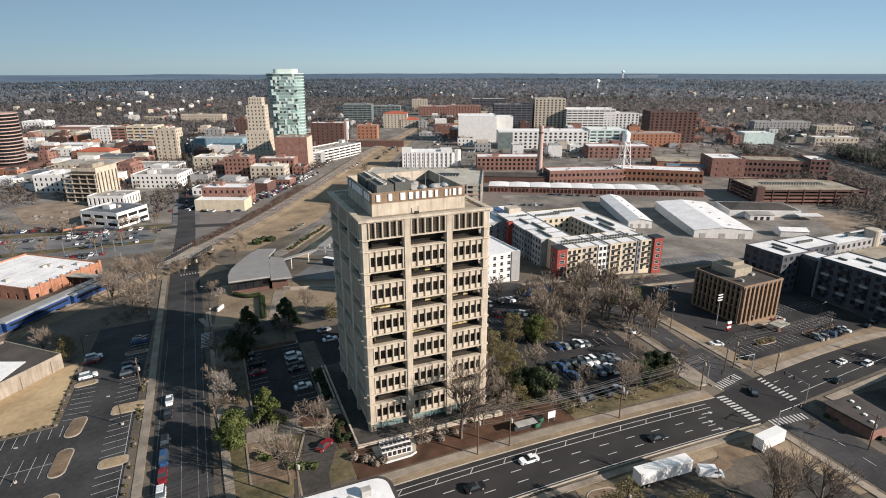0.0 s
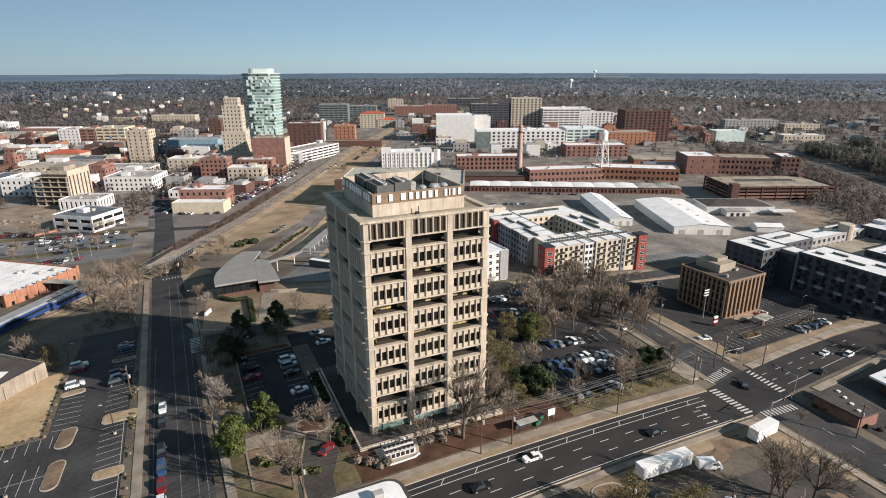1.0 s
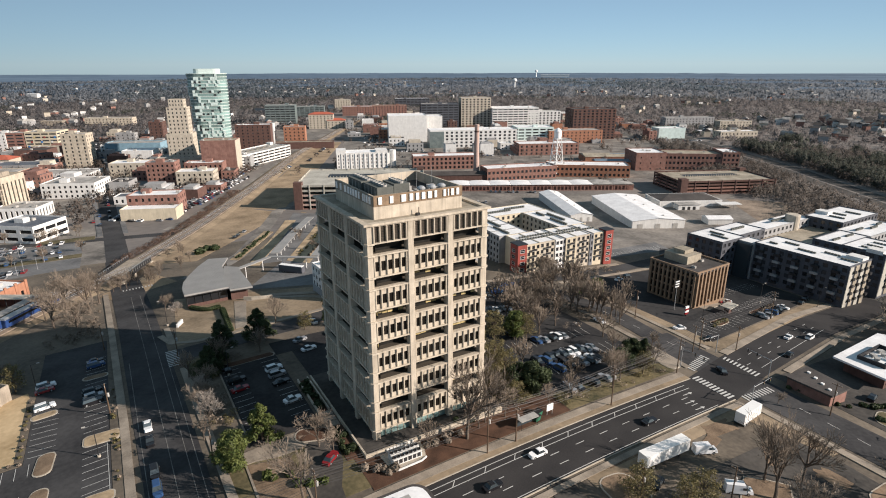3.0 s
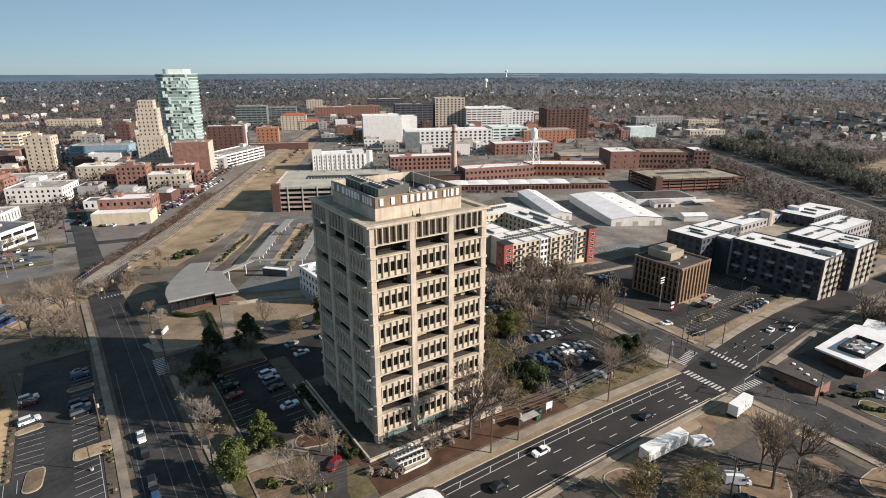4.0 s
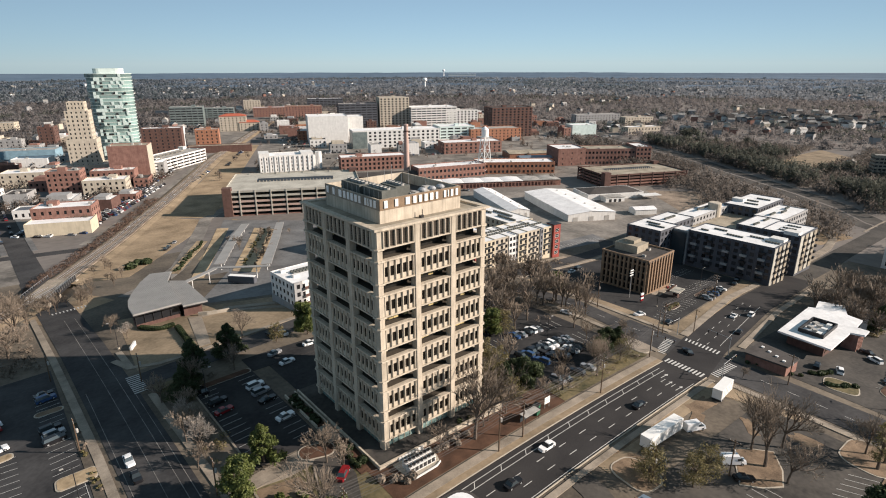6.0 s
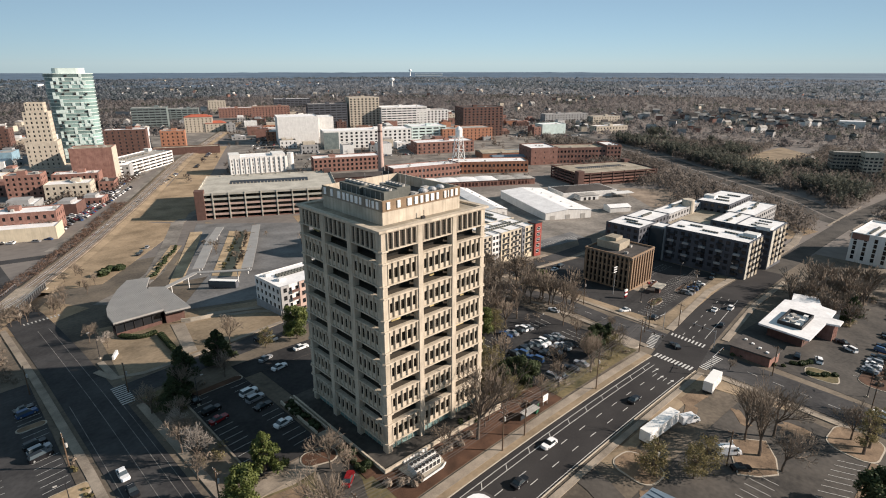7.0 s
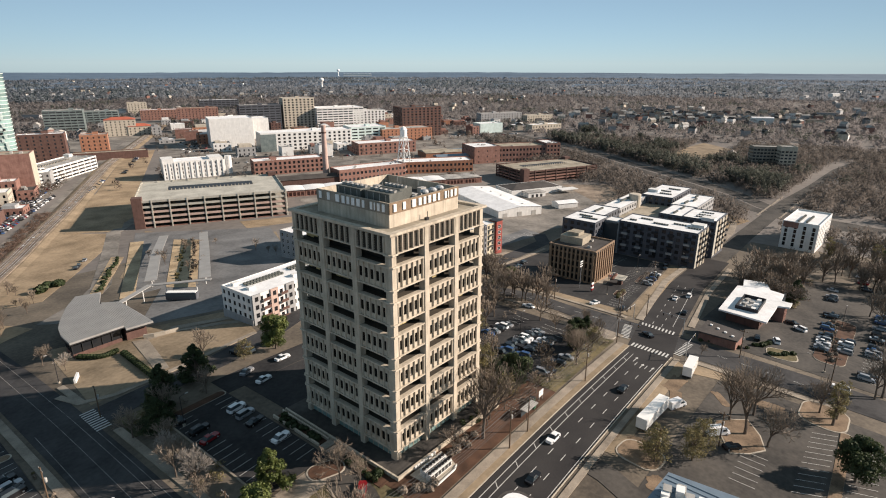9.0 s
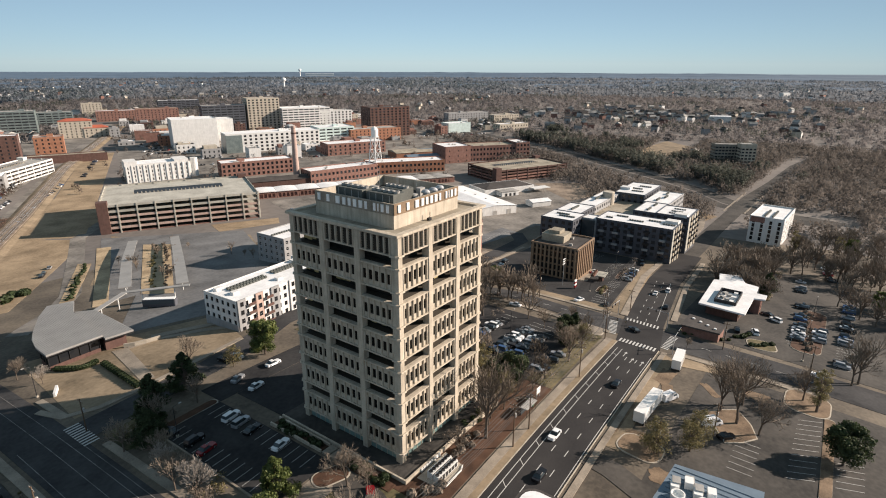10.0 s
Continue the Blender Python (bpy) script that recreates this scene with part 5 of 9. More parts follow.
def canopy(path, width, label, zoff=4.0):
    c = thing("canopy", Matrix(), label, "canopy", "bus canopies")
    S = Shape()
    pts = [Vector(p) for p in path]
    for a, b in zip(pts, pts[1:]):
        d = (b - a).normalized()
        nrm = Vector((-d.y, d.x)) * width / 2
        za, zb = G(*a) + zoff, G(*b) + zoff
        q = [a - nrm, b - nrm, b + nrm, a + nrm]
        zs = [za, zb, zb, za]
        k = len(S.v)
        S.v.extend([(p.x, p.y, z) for p, z in zip(q, zs)] + [(p.x, p.y, z + 0.3) for p, z in zip(q, zs)])
        for f in ((3, 2, 1, 0), (4, 5, 6, 7), (0, 1, 5, 4), (1, 2, 6, 5), (2, 3, 7, 6), (3, 0, 4, 7)):
            S.f.append(tuple(k + i for i in f))
            S.s.append(0)
        n = max(2, int((b - a).length / 9))
        for i in range(n):
            p = a.lerp(b, (i + 0.5) / n)
            part("post", Shape().tube((p.x, p.y, G(p.x, p.y) - 0.5), (p.x, p.y, G(p.x, p.y) + zoff + 0.1), 0.16), M["white_paint"], c)
    part("roof", S, M["zinc"], c)


canopy([(45.8, 268), (70, 318), (91.5, 357)], 4.6, "long grey canopy along a bus bay")
canopy([(60.5, 251), (86, 300), (109.5, 346)], 4.6, "long grey canopy along a bus bay")
canopy([(23.6, 243.5), (41, 257), (58.5, 242)], 2.2, "slim white walkway canopy at the bus station", 5.2)

# bank with a broad white roof, brick shop next to it
bk = thing("bank_building", pose(0, 0, 0), "single-storey brick bank under a broad white flat roof", "building")
part("roof", Shape().prism(((167.0, 80.0), (165.6, 63.9), (184.0, 63.8), (185.2, 60.0), (190.1, 60.0), (190.3, 63.8), (198.2, 64.1), (199.6, 69.1), (207.8, 72.4), (205.5, 80.2), (197.5, 78.6), (196.5, 80.6)), -6.1, -5.5), M["roof_white"], bk, "white membrane roof with deep eaves")
part("wall", Shape().prism(((169.6, 77.6), (168.6, 66.4), (183.0, 66.2), (194, 66.6), (194, 77.6)), -14, -6.1), M["brick_dark"], bk)
for i in range(5):
    part("window", window_mesh(1.5, 1.9, "glass", "bronze"), None, bk, at=pose(170.6 + 2.6 * i, 66.25, -9.2))
    part("brick_screen", Shape().box(184.6 + 1.5 * i, 61.4, -14, 185.3 + 1.5 * i, 66.0, -6.2), M["brick"], bk)
for a_ in ((171.6, 68.0, 185.2, 68.4), (171.6, 75.2, 185.2, 75.6), (171.6, 68.41, 172.0, 75.19), (184.8, 68.41, 185.2, 75.19)):
    part("well_wall", Shape().box(a_[0], a_[1], -5.5, a_[2], a_[3], -4.2), M["dark_metal"], bk, "dark machine screen on the roof")
for i in range(7):
    part("rooftop_unit", Shape().chamfer_box(-0.9, -0.7, 0, 0.9, 0.7, 0.9, 0.05), M["unit"] if i % 3 else M["white_paint"], bk, at=pose(174.0 + 1.6 * i, 70.0 + (i % 3) * 1.8, -5.5, 0, 0, 30 * i))
sh = thing("shop_building", pose(0, 0, 0), "low brick shop with a dark flat roof", "building")
part("wall", Shape().prism(((141.0, 79.4), (141.2, 68.0), (148.8, 67.6), (151.0, 79.2)), -12, -4.7), M["brick"], sh)
part("roof", Shape().prism(((140.6, 79.8), (140.8, 67.6), (149.2, 67.2), (151.4, 79.6)), -4.7, -4.2), M["roof_dark"], sh, "dark felt roof")
for i in range(4):
    part("skylight", Shape().chamfer_box(-0.4, -0.4, 0, 0.4, 0.4, 0.35, 0.1), M["white_paint"], sh, at=pose(143.4 + 1.5 * i, 69.6 + 2.6 * i, -4.2))

# house behind the bank
hs = thing("house", pose(214, 71, G(214, 71), 0, 0, 20), "pale grey wooden house with a dark roof", "house")
part("wall", Shape().box(-6, -4.5, -3, 6, 4.5, 5.6), M["white_wall"], hs)
part("roof", Shape().prism(((-6.6, -5.1), (6.6, -5.1), (6.6, 5.1), (-6.6, 5.1)), 5.6, 9.0, ((-4.0, -0.15), (4.0, -0.15), (4.0, 0.15), (-4.0, 0.15))), M["roof_dark"], hs)

# buildings at the near edge: white-roofed block and blue-roofed workshop
nb = thing("corner_building", pose(0, 0, 0), "white-roofed block with rounded roof corners at the road", "building")
part("wall", Shape().prism(rounded(11, 58, 20, 36, 2.5), -5, 13.6), M["precast_dark"], nb)
part("parapet", Shape().prism(rounded(11, 58, 20.6, 36.6, 2.8), 13.6, 14.6), M["roof_dark"], nb)
part("roof", Shape().prism(rounded(11, 58, 19.2, 35.2, 2.2), 14.6, 14.75), M["roof_white"], nb, "white roof membrane")
for i, (x, y) in enumerate(((16.5, 72.5), (12, 70.5), (13.4, 71.2), (8, 66))):
    part("rooftop_unit", Shape().chamfer_box(-0.8, -0.6, 14.75, 0.8, 0.6, 15.9, 0.06), M["unit"], nb, at=pose(x, y, 0, 0, 0, 20 * i))
ws = thing("workshop", pose(0, 0, 0), "workshop with a blue-grey metal roof and large fans", "building")
part("wall", Shape().prism(((36.4, 59.6), (37.2, 44), (49.2, 45), (47.6, 58.8)), -6, 8.6), M["cream_wall"], ws)
part("roof", Shape().prism(((36.0, 60.0), (36.8, 43.6), (49.7, 44.6), (48.0, 59.2)), 8.6, 9.2), M["zinc_blue"], ws, "blue-grey ribbed metal roof")
for i in range(9):
    part("roof_rib", Shape().box(37.0 + 1.25 * i, 44.4, 9.2, 37.1 + 1.25 * i, 59.0, 9.32), M["zinc_blue"], ws)
for i in range(2):
    part("fan", Shape().disc_stack(39.2 + 0.5 * i, 56.5 - 4.2 * i, ((1.2, 9.2), (1.2, 10.2), (1.0, 10.2), (0.9, 9.5)), 20), M["white_paint"], ws, "round white roof fan")
for i in range(7):
    part("rooftop_unit", Shape().chamfer_box(-0.9, -0.7, 9.2, 0.9, 0.7, 10.2 + 0.2 * (i % 3), 0.06), M["unit"] if i % 2 else M["white_paint"], ws, at=pose(41.5 + 0.9 * (i % 4), 57.6 - 1.9 * (i // 2), 0, 0, 0, 15))

# white sheds and the long market shed row
for x, y, w, d, rot, z, h in ((296.6, 270.5, 35, 74, -25, -20.6, 5.6), (263.4, 306.5, 15, 72, -23, -20.4, 5.2)):
    s = thing("shed", pose(x, y, z, 0, 0, rot), "long white metal shed with a ribbed roof", "shed", "sheds")
    part("wall", Shape().box(-w / 2, -d / 2, -3, w / 2, d / 2, h), M["white_wall"], s)
    for k in (-1, 1):
        part("roof", Shape().face((0, -d / 2 - 0.4, h + 1.6), (k * (w / 2 + 0.4), -d / 2 - 0.4, h - 0.05), (k * (w / 2 + 0.4), d / 2 + 0.4, h - 0.05), (0, d / 2 + 0.4, h + 1.6)), M["roof_white"], s)
    part("gable", Shape().face((-w / 2, -d / 2 - 0.01, h), (w / 2, -d / 2 - 0.01, h), (0, -d / 2 - 0.01, h + 1.58)), M["white_wall"], s)
    for i in range(5):
        part("roof_vent", Shape().chamfer_box(-0.5, -0.5, 0, 0.5, 0.5, 0.8, 0.1), M["unit"], s, at=pose(w * 0.18, -d / 2 + d * (i + 0.5) / 5, h + 0.8))
    for i in range(3):
        part("loading_door", Shape().box(-w / 2 + w * (i + 0.3) / 3, -d / 2 - 0.12, 0, -w / 2 + w * (i + 0.6) / 3, -d / 2 - 0.02, 3.4), M["unit"], s)
mk = thing("market_shed", pose(290.4, 377.6, -21, 0, 0, -29.4), "long low brick market shed under white barrel roofs", "shed")
for i in range(10):
    x0 = -86 + i * 17.2
    part("wall", Shape().wall((x0, -9, -1), (1, 0, 0), 16.8, 6.2, [(1.0 + 3.1 * j, 3.2 + 3.1 * j) for j in range(5)], [(1.5, 4.6)], 0.5).box(x0, -7.5, -1, x0 + 16.8, 9, 5.2), M["brick"], mk)
    prof = [(x0 - 0.1 + 17.0 * j / 8, 5.2 + 0.55 * math.sin(math.pi * j / 8)) for j in range(9)]
    S = Shape()
    for (xa, za), (xb, zb) in zip(prof, prof[1:]):
        S.face((xa, -9.6, za), (xb, -9.6, zb), (xb, 9.4, zb), (xa, 9.4, za))
        S.face((xa, -9.6, 5.1), (xb, -9.6, 5.1), (xb, -9.6, zb), (xa, -9.6, za))
    part("barrel_roof", S, M["roof_white"] if i < 8 else M["roof_grey"], mk)

# brick mills of the tobacco yard
FACES = "SW"
FAR_OFF = True
def mill(x, y, w, d, rot, h, floors, label, roof="roof_white", wall="brick", pitch=4.0, win=(2.2, 2.4)):
    b = thing("brick_mill", pose(x, y, -21, 0, 0, rot), label, "mill", "brick mills")
    block(b, w, d, h, wall, roof, (max(2, round(w / pitch)), max(2, round(d / pitch))), floors, (h - 0.4) / floors, win, 1.1, parapet=0.8)
    roof_units(b, rnd, 4, w, d, h)
    return b


mill(311, 421, 68, 20, -15.5, 11, 2, "long two-storey red brick mill with a white roof")
mill(376, 399, 76, 24, -36.5, 10.6, 2, "two-storey orange brick mill with wide windows", wall="brick_orange")
mill(455, 398, 30, 34, -29, 17, 3, "tall plain red brick mill block", pitch=9.0, win=(1.2, 1.6))
mill(490, 373, 62, 28, -36, 16.0, 3, "three-storey red brick mill with wide windows", roof="roof_tan")
mill(519, 352, 16, 30, -36, 18, 4, "red brick stair block of the mill")
for x, y, w, d, rot, c_, t_ in ((452, 452, 46, 30, -30, "roof_tan", "pale tan"), (432, 418, 40, 18, -33, "zinc_blue", "blue metal"), (470, 440, 30, 16, -33, "zinc_blue", "blue metal")):
    lr_ = thing("works_hall", pose(x, y, -21, 0, 0, rot), "low brick works hall under a " + t_ + " roof", "hall", "works halls")
    part("wall", Shape().box(-w / 2, -d / 2, -1, w / 2, d / 2, 6.4), M["brick_orange"], lr_)
    part("roof", Shape().prism(((-w / 2 - 0.4, -d / 2 - 0.4), (w / 2 + 0.4, -d / 2 - 0.4), (w / 2 + 0.4, d / 2 + 0.4), (-w / 2 - 0.4, d / 2 + 0.4)), 6.4, 8.2, ((-w / 2, -1), (w / 2, -1), (w / 2, 1), (-w / 2, 1))), M[c_], lr_)
part_x = thing("coal_shed", pose(244, 446, -21, 0, 0, -27), "dark glazed sheds beside the chimney", "shed")
part("wall", Shape().box(-42, -7, -2, 42, 7, 6), M["brick_dark"], part_x)
part("roof", Shape().prism(((-42.5, -7.5), (42.5, -7.5), (42.5, 7.5), (-42.5, 7.5)), 6, 8.5, ((-42, -1), (42, -1), (42, 1), (-42, 1))), M["roof_dark"], part_x)

# chimney and water tower
ch = thing("chimney", pose(278, 442, -21), "tall tapering pale brick chimney", "chimney")
part("shaft", Shape().disc_stack(0, 0, ((3.2, -2), (2.9, 2), (1.9, 46.5), (2.2, 47.2), (2.2, 48.6), (1.9, 49.0)), 20), M["band_pink"], ch)
part("collar", Shape().disc_stack(0, 0, ((2.15, 42), (2.3, 42.3), (2.25, 43.2), (2.05, 43.4)), 20), M["brick_dark"], ch)
wt = thing("water_tower", pose(348, 411, -21), "white steel water tower on four lattice legs", "water tower")
part("tank", Shape().disc_stack(0, 0, ((1.0, 33.5), (3.2, 35.0), (3.4, 36), (3.4, 41.5), (3.6, 41.6), (1.8, 43.8), (0.2, 44.8)), 20), M["white_paint"], wt)
for sx, sy in ((-1, -1), (1, -1), (1, 1), (-1, 1)):
    part("leg", Shape().tube((sx * 5.2, sy * 5.2, -1), (sx * 2.5, sy * 2.5, 35.5), 0.42, 0.36, 6), M["white_paint"], wt)
part("riser", Shape().tube((0, 0, -1), (0, 0, 34), 0.4), M["white_paint"], wt)
for k in range(3):
    z0, z1 = 1 + 11 * k, 12 + 11 * k
    r0, r1 = 5.2 - 2.7 * z0 / 35, 5.2 - 2.7 * z1 / 35
    for (ax, ay), (bx, by) in (((-1, -1), (1, -1)), ((1, -1), (1, 1)), ((1, 1), (-1, 1)), ((-1, 1), (-1, -1))):
        part("brace", Shape().tube((ax * r0, ay * r0, z0), (bx * r1, by * r1, z1), 0.17, n=4), M["white_paint"], wt)
        part("brace", Shape().tube((bx * r0, by * r0, z0), (ax * r1, ay * r1, z1), 0.17, n=4), M["white_paint"], wt)
        part("girt", Shape().tube((ax * r1, ay * r1, z1), (bx * r1, by * r1, z1), 0.14, n=4), M["white_paint"], wt)

# white stepped block beyond the parking deck
wsb = thing("office_building", pose(210, 553, -21, 0, 0, -20), "white concrete block with a raised end and round stair drum", "building")
block(wsb, 52, 22, 15.5, "white_wall", "roof_white", (11, 5), 4, 3.6, (0.9, 2.3), 1.0)
for i in range(12):
    part("pilaster", Shape().box(-25.6 + 4.6 * i, -11.5, -1, -24.9 + 4.6 * i, -11.03, 15.2), M["white_wall"], wsb)
part("raised_end", Shape().box(-25.9, -10.9, 15.5, -16, 8, 18.6), M["white_wall"], wsb)
part("raised_end", Shape().box(14, -10.9, 15.5, 25.9, 8, 17.8), M["white_wall"], wsb)
part("stair_drum", Shape().disc_stack(32, -2, ((3.2, -1), (3.2, 17)), 18), M["white_wall"], wsb)
part("link", Shape().box(26, -4, 0, 29.5, 0, 14), M["white_wall"], wsb)

# green glass tower
gt = thing("glass_tower", pose(87, 666, -21, 0, 0, -18), "tall pale green glass tower with rounded ends and balconies", "tower")
oval = rounded(0, 0, 39.5, 29, 12, 6)
for k in range(27):
    z, f_ = 6 + k * 3.2, 0.89 + 0.11 * k / 26
    ring_ = [(x * f_, y * f_) for x, y in oval]
    part("glass_storey", Shape().prism(inset(ring_, 0.4), z, z + 2.68), M["glass_green"], gt)
    part("floor_edge", Shape().prism(ring_, z + 2.69, z + 3.19), M["green_slab"], gt)
gr = random.Random(8)
vane = Shape().box(-1.0, -0.25, 0.2, 1.0, 0.35, 1.9).mesh("balcony", M["dark_metal"])
pale = Shape().box(-1.1, -0.25, 0, 1.1, 0.35, 2.75).mesh("pale_panel", M["teal_wall"])
for k in range(27):
    for i in range(12):
        if gr.random() < 0.45:
            x = -12.5 + i * 2.3
            part("balcony" if gr.random() < 0.5 else "pale_panel", vane if gr.random() < 0.35 else pale, None, gt, at=pose(x, -14.4 * (0.89 + 0.11 * k / 26), 6 + k * 3.2))
    for i in range(4):
        if gr.random() < 0.5:
            part("pale_panel", pale, None, gt, at=pose(-19.7 * (0.89 + 0.11 * k / 26), -3 + i * 2.8, 6 + k * 3.2, 0, 0, 90))
part("podium", Shape().box(-24, -16, -2, 24, 16, 6), M["cream_wall"], gt)
part("crown", Shape().prism(rounded(0, 2, 26, 16, 6, 4), 92.4, 97), M["green_slab"], gt)

# stepped limestone tower
FAR_OFF = True
FACES = "SE"
dt = thing("limestone_tower", pose(51, 630, -21, 0, 0, -20), "stepped cream limestone office tower with small windows", "tower")
block(dt, 24, 18, 36, "cream_wall", "roof_grey", (6, 4), 9, 3.7, (1.1, 1.8), 1.5, name="lower_wall")
block(dt, 18.5, 15, 61, "cream_wall", "roof_grey", (5, 4), 7, 3.7, (1.3, 1.8), 37.0, name="shaft_wall")
block(dt, 13.5, 12, 68.5, "cream_wall", "roof_grey", (5, 4), 2, 3.6, (1.0, 1.8), 63.0, name="crown_wall")
FACES = "SE"
block(dt, 52, 26, 14, "cream_wall", "roof_grey", (12, 6), 3, 4.2, (1.4, 2.0), 1.2, at=pose(4, -4, 0), name="base_wall")


def town(name, label, x, y, w, d, rot, h, wall, roof, style):
    global FACES, FAR_OFF
    FAR_OFF = math.hypot(x, y) > 600
    FACES = "SW" if x > 60 else "SE"
    k = 1.0 if math.hypot(x, y) < 620 else 1.35
    b = thing(name, pose(x, y, G(x, y), 0, 0, rot), label, "building", "town buildings")
    floors = max(1, int(h / 3.7))
    fh = (h - 0.6) / floors
    if style == "none":
        block(b, w, d, h, wall, roof)
    elif style == "band":
        block(b, w, d, h, wall, roof, (max(2, round(w / 9)), max(2, round(d / 9))), floors, fh, (7.6, fh * 0.45), fh * 0.35, depth=0.3)
    elif style == "slot":
        block(b, w, d, h, wall, roof, (max(3, round(w / (3.4 * k))), max(3, round(d / (3.4 * k)))), 1, h, (1.5, h * 0.72), h * 0.12, depth=0.5)
    elif style == "grid":
        block(b, w, d, h, wall, roof, (max(3, round(w / (4.6 * k))), max(3, round(d / (4.6 * k)))), floors, fh, (2.9, fh * 0.6), fh * 0.25, depth=0.35)
    elif style == "mill":
        block(b, w, d, h, wall, roof, (max(3, round(w / (4.4 * k))), max(3, round(d / (4.4 * k)))), floors, fh, (2.2, fh * 0.6), fh * 0.2)
    else:
        block(b, w, d, h, wall, roof, (max(2, round(w / (4.2 * k))), max(2, round(d / (4.2 * k)))), floors, fh, (1.6, fh * 0.52), fh * 0.26)
    if roof == "red_roof":
        part("hip_roof", Shape().prism(((-w / 2 - 0.6, -d / 2 - 0.6), (w / 2 + 0.6, -d / 2 - 0.6), (w / 2 + 0.6, d / 2 + 0.6), (-w / 2 - 0.6, d / 2 + 0.6)), h + 0.7, h + 4.2, ((-w / 4, -0.3), (w / 4, -0.3), (w / 4, 0.3), (-w / 4, 0.3))), M["red_roof"], b)
    else:
        roof_units(b, rnd, 1 if FAR_OFF else 2 + int(w * d / 500), w, d, h, size=(1.6, 3.2))
        if h > 9 and style != "none":
            part("stair_head", Shape().box(-3, -2.5, h, 3, 2.5, h + 2.8), M[wall], b, at=pose(rnd.uniform(-w / 4, w / 4), rnd.uniform(-d / 5, d / 5), 0))
    return b


town("apartment_tower", "tall tan brick apartment tower", -40, 701, 24, 16, -23, 34.3, "precast", "roof_grey", "win")
town("parking_deck", "white end of a downtown parking deck", -124, 880, 26, 30, -23, 22.5, "white_wall", "roof_grey", "win")
town("parking_deck", "red brick part of a downtown parking deck", -103, 872, 20, 30, -23, 23.0, "brick", "roof_grey", "band")
pd_ = town("parking_deck", "sand-coloured parking deck with coloured panels", -76, 861, 36, 30, -23, 24.0, "sand_wall", "roof_grey", "band")
for i in range(9):
    part("coloured_panel", Shape().box(-16 + 3.8 * i, -15.25, 6 + 5.5 * (i % 3), -14 + 3.8 * i, -15.02, 8.2 + 5.5 * (i % 3)), M[("car_blue_bright", "red_panel", "blind", "white_wall")[i % 4]], pd_)
town("brick_hall", "low hall with a red tiled roof", -115, 736, 37, 22, -23, 9.6, "cream_wall", "red_roof", "none")
town("shop_block", "low cream rendered shop block", -112, 657, 59, 24, -23, 8.9, "cream_wall", "roof_grey", "win")
town("office_block", "white rendered office block", -117, 563, 35, 28, -23, 13.9, "white_wall", "roof_white", "win")
town("pavilion", "low white podium with a tall slotted colonnade", -72, 488, 28, 22, -25, 7.4, "white_wall", "roof_grey", "slot")
# concrete office being pulled down: slotted flank, opened storeys to the south
do_ = thing("half_demolished_office", pose(-88.8, 512.4, -21, 0, 0, -28), "cream concrete office block half pulled down, its floors open", "building", "town buildings")
block(do_, 20, 25, 26, "precast", "roof_tan", (4, 6), 1, 26, (1.5, 19), 3.5, sides="E", depth=0.5, at=pose(4, 0, 0), name="slotted_wall")
part("stair_head", Shape().box(-2, -8, 26, 9, 5, 29), M["precast_dark"], do_)
for k in range(7):
    part("floor_slab", Shape().box(-14 + (k % 3) * 0.8, -14.5 + (k % 2) * 0.6, 3.6 * k, 13.6, -12.6, 3.6 * k + 0.4), M["precast"], do_, "broken floor slab")
    part("floor_slab", Shape().box(-14 + (k * 2 % 5) * 0.7, -12.5, 3.6 * k, -6.1, 11, 3.6 * k + 0.4), M["precast_dark"], do_)
for i in range(5):
    part("column", Shape().box(-13.2 + 6.4 * i, -13.6, -1, -12.4 + 6.4 * i, -12.8, 22.3), M["precast_dark"], do_)
# thin sheet in the lining colour paints the dark of the opened rooms
part("torn_core", Shape().box(-5.9, -12.58, 0, 13.5, -12.52, 24), M["recess"], do_, "thin dark sheet standing for the shade of gutted rooms")
town("office_block", "low white two-storey office with a blue-grey roof", -64, 423.6, 30, 26, -38, 10.0, "white_wall", "roof_slate", "band")
town("shop_block", "long white arched shop block", -41, 550, 40, 30, -23, 11.5, "white_wall", "roof_grey", "win")
town("shop_block", "flat pale grey shop building", -51, 635, 52, 26, -23, 6.4, "white_wall", "roof_grey", "none")
for x_, y_, w_, d_, h_, r_, c_, word in ((-96, 588, 40, 30, 7.5, "roof_white", "white_wall", "wide white flat-roofed hall"), (-140, 610, 34, 26, 8.5, "roof_slate", "grey_wall", "grey hall with a blue-grey roof"), (-92, 700, 44, 26, 8.0, "roof_slate", "grey_wall", "long low hall with a blue-grey roof"), (-150, 820, 40, 26, 9.0, "roof_white", "grey_wall", "low grey hall with a white roof"), (-84, 780, 34, 22, 12.0, "roof_dark", "brick_dark", "dark brick block between taller ones")):
    town("hall", word, x_, y_, w_, d_, -23, h_, c_, r_, "none")
town("corner_shop", "red brick and cream corner shop with a white roof", 10, 451, 34, 18, -23, 14.0, "brick", "roof_white", "win")
town("shop_block", "cream two-storey shop block", 3, 628, 34, 22, -23, 11.9, "cream_wall", "roof_white", "win")
town("shop_block", "white stepped shop block", 16, 713, 31, 22, -23, 12.2, "white_wall", "roof_white", "none")
town("shop_block", "large blue painted downtown warehouse", 16, 784, 62, 24, -23, 12.5, "blue_wall", "roof_grey", "none")
town("brick_block", "narrow brown brick block", 51, 910, 18, 18, -23, 24.9, "brick_dark", "roof_grey", "win")
bb_ = town("brick_block", "large plain brown brick block with a cream flank", 80, 592, 32, 22, -23, 32.0, "brick", "roof_tan", "none")
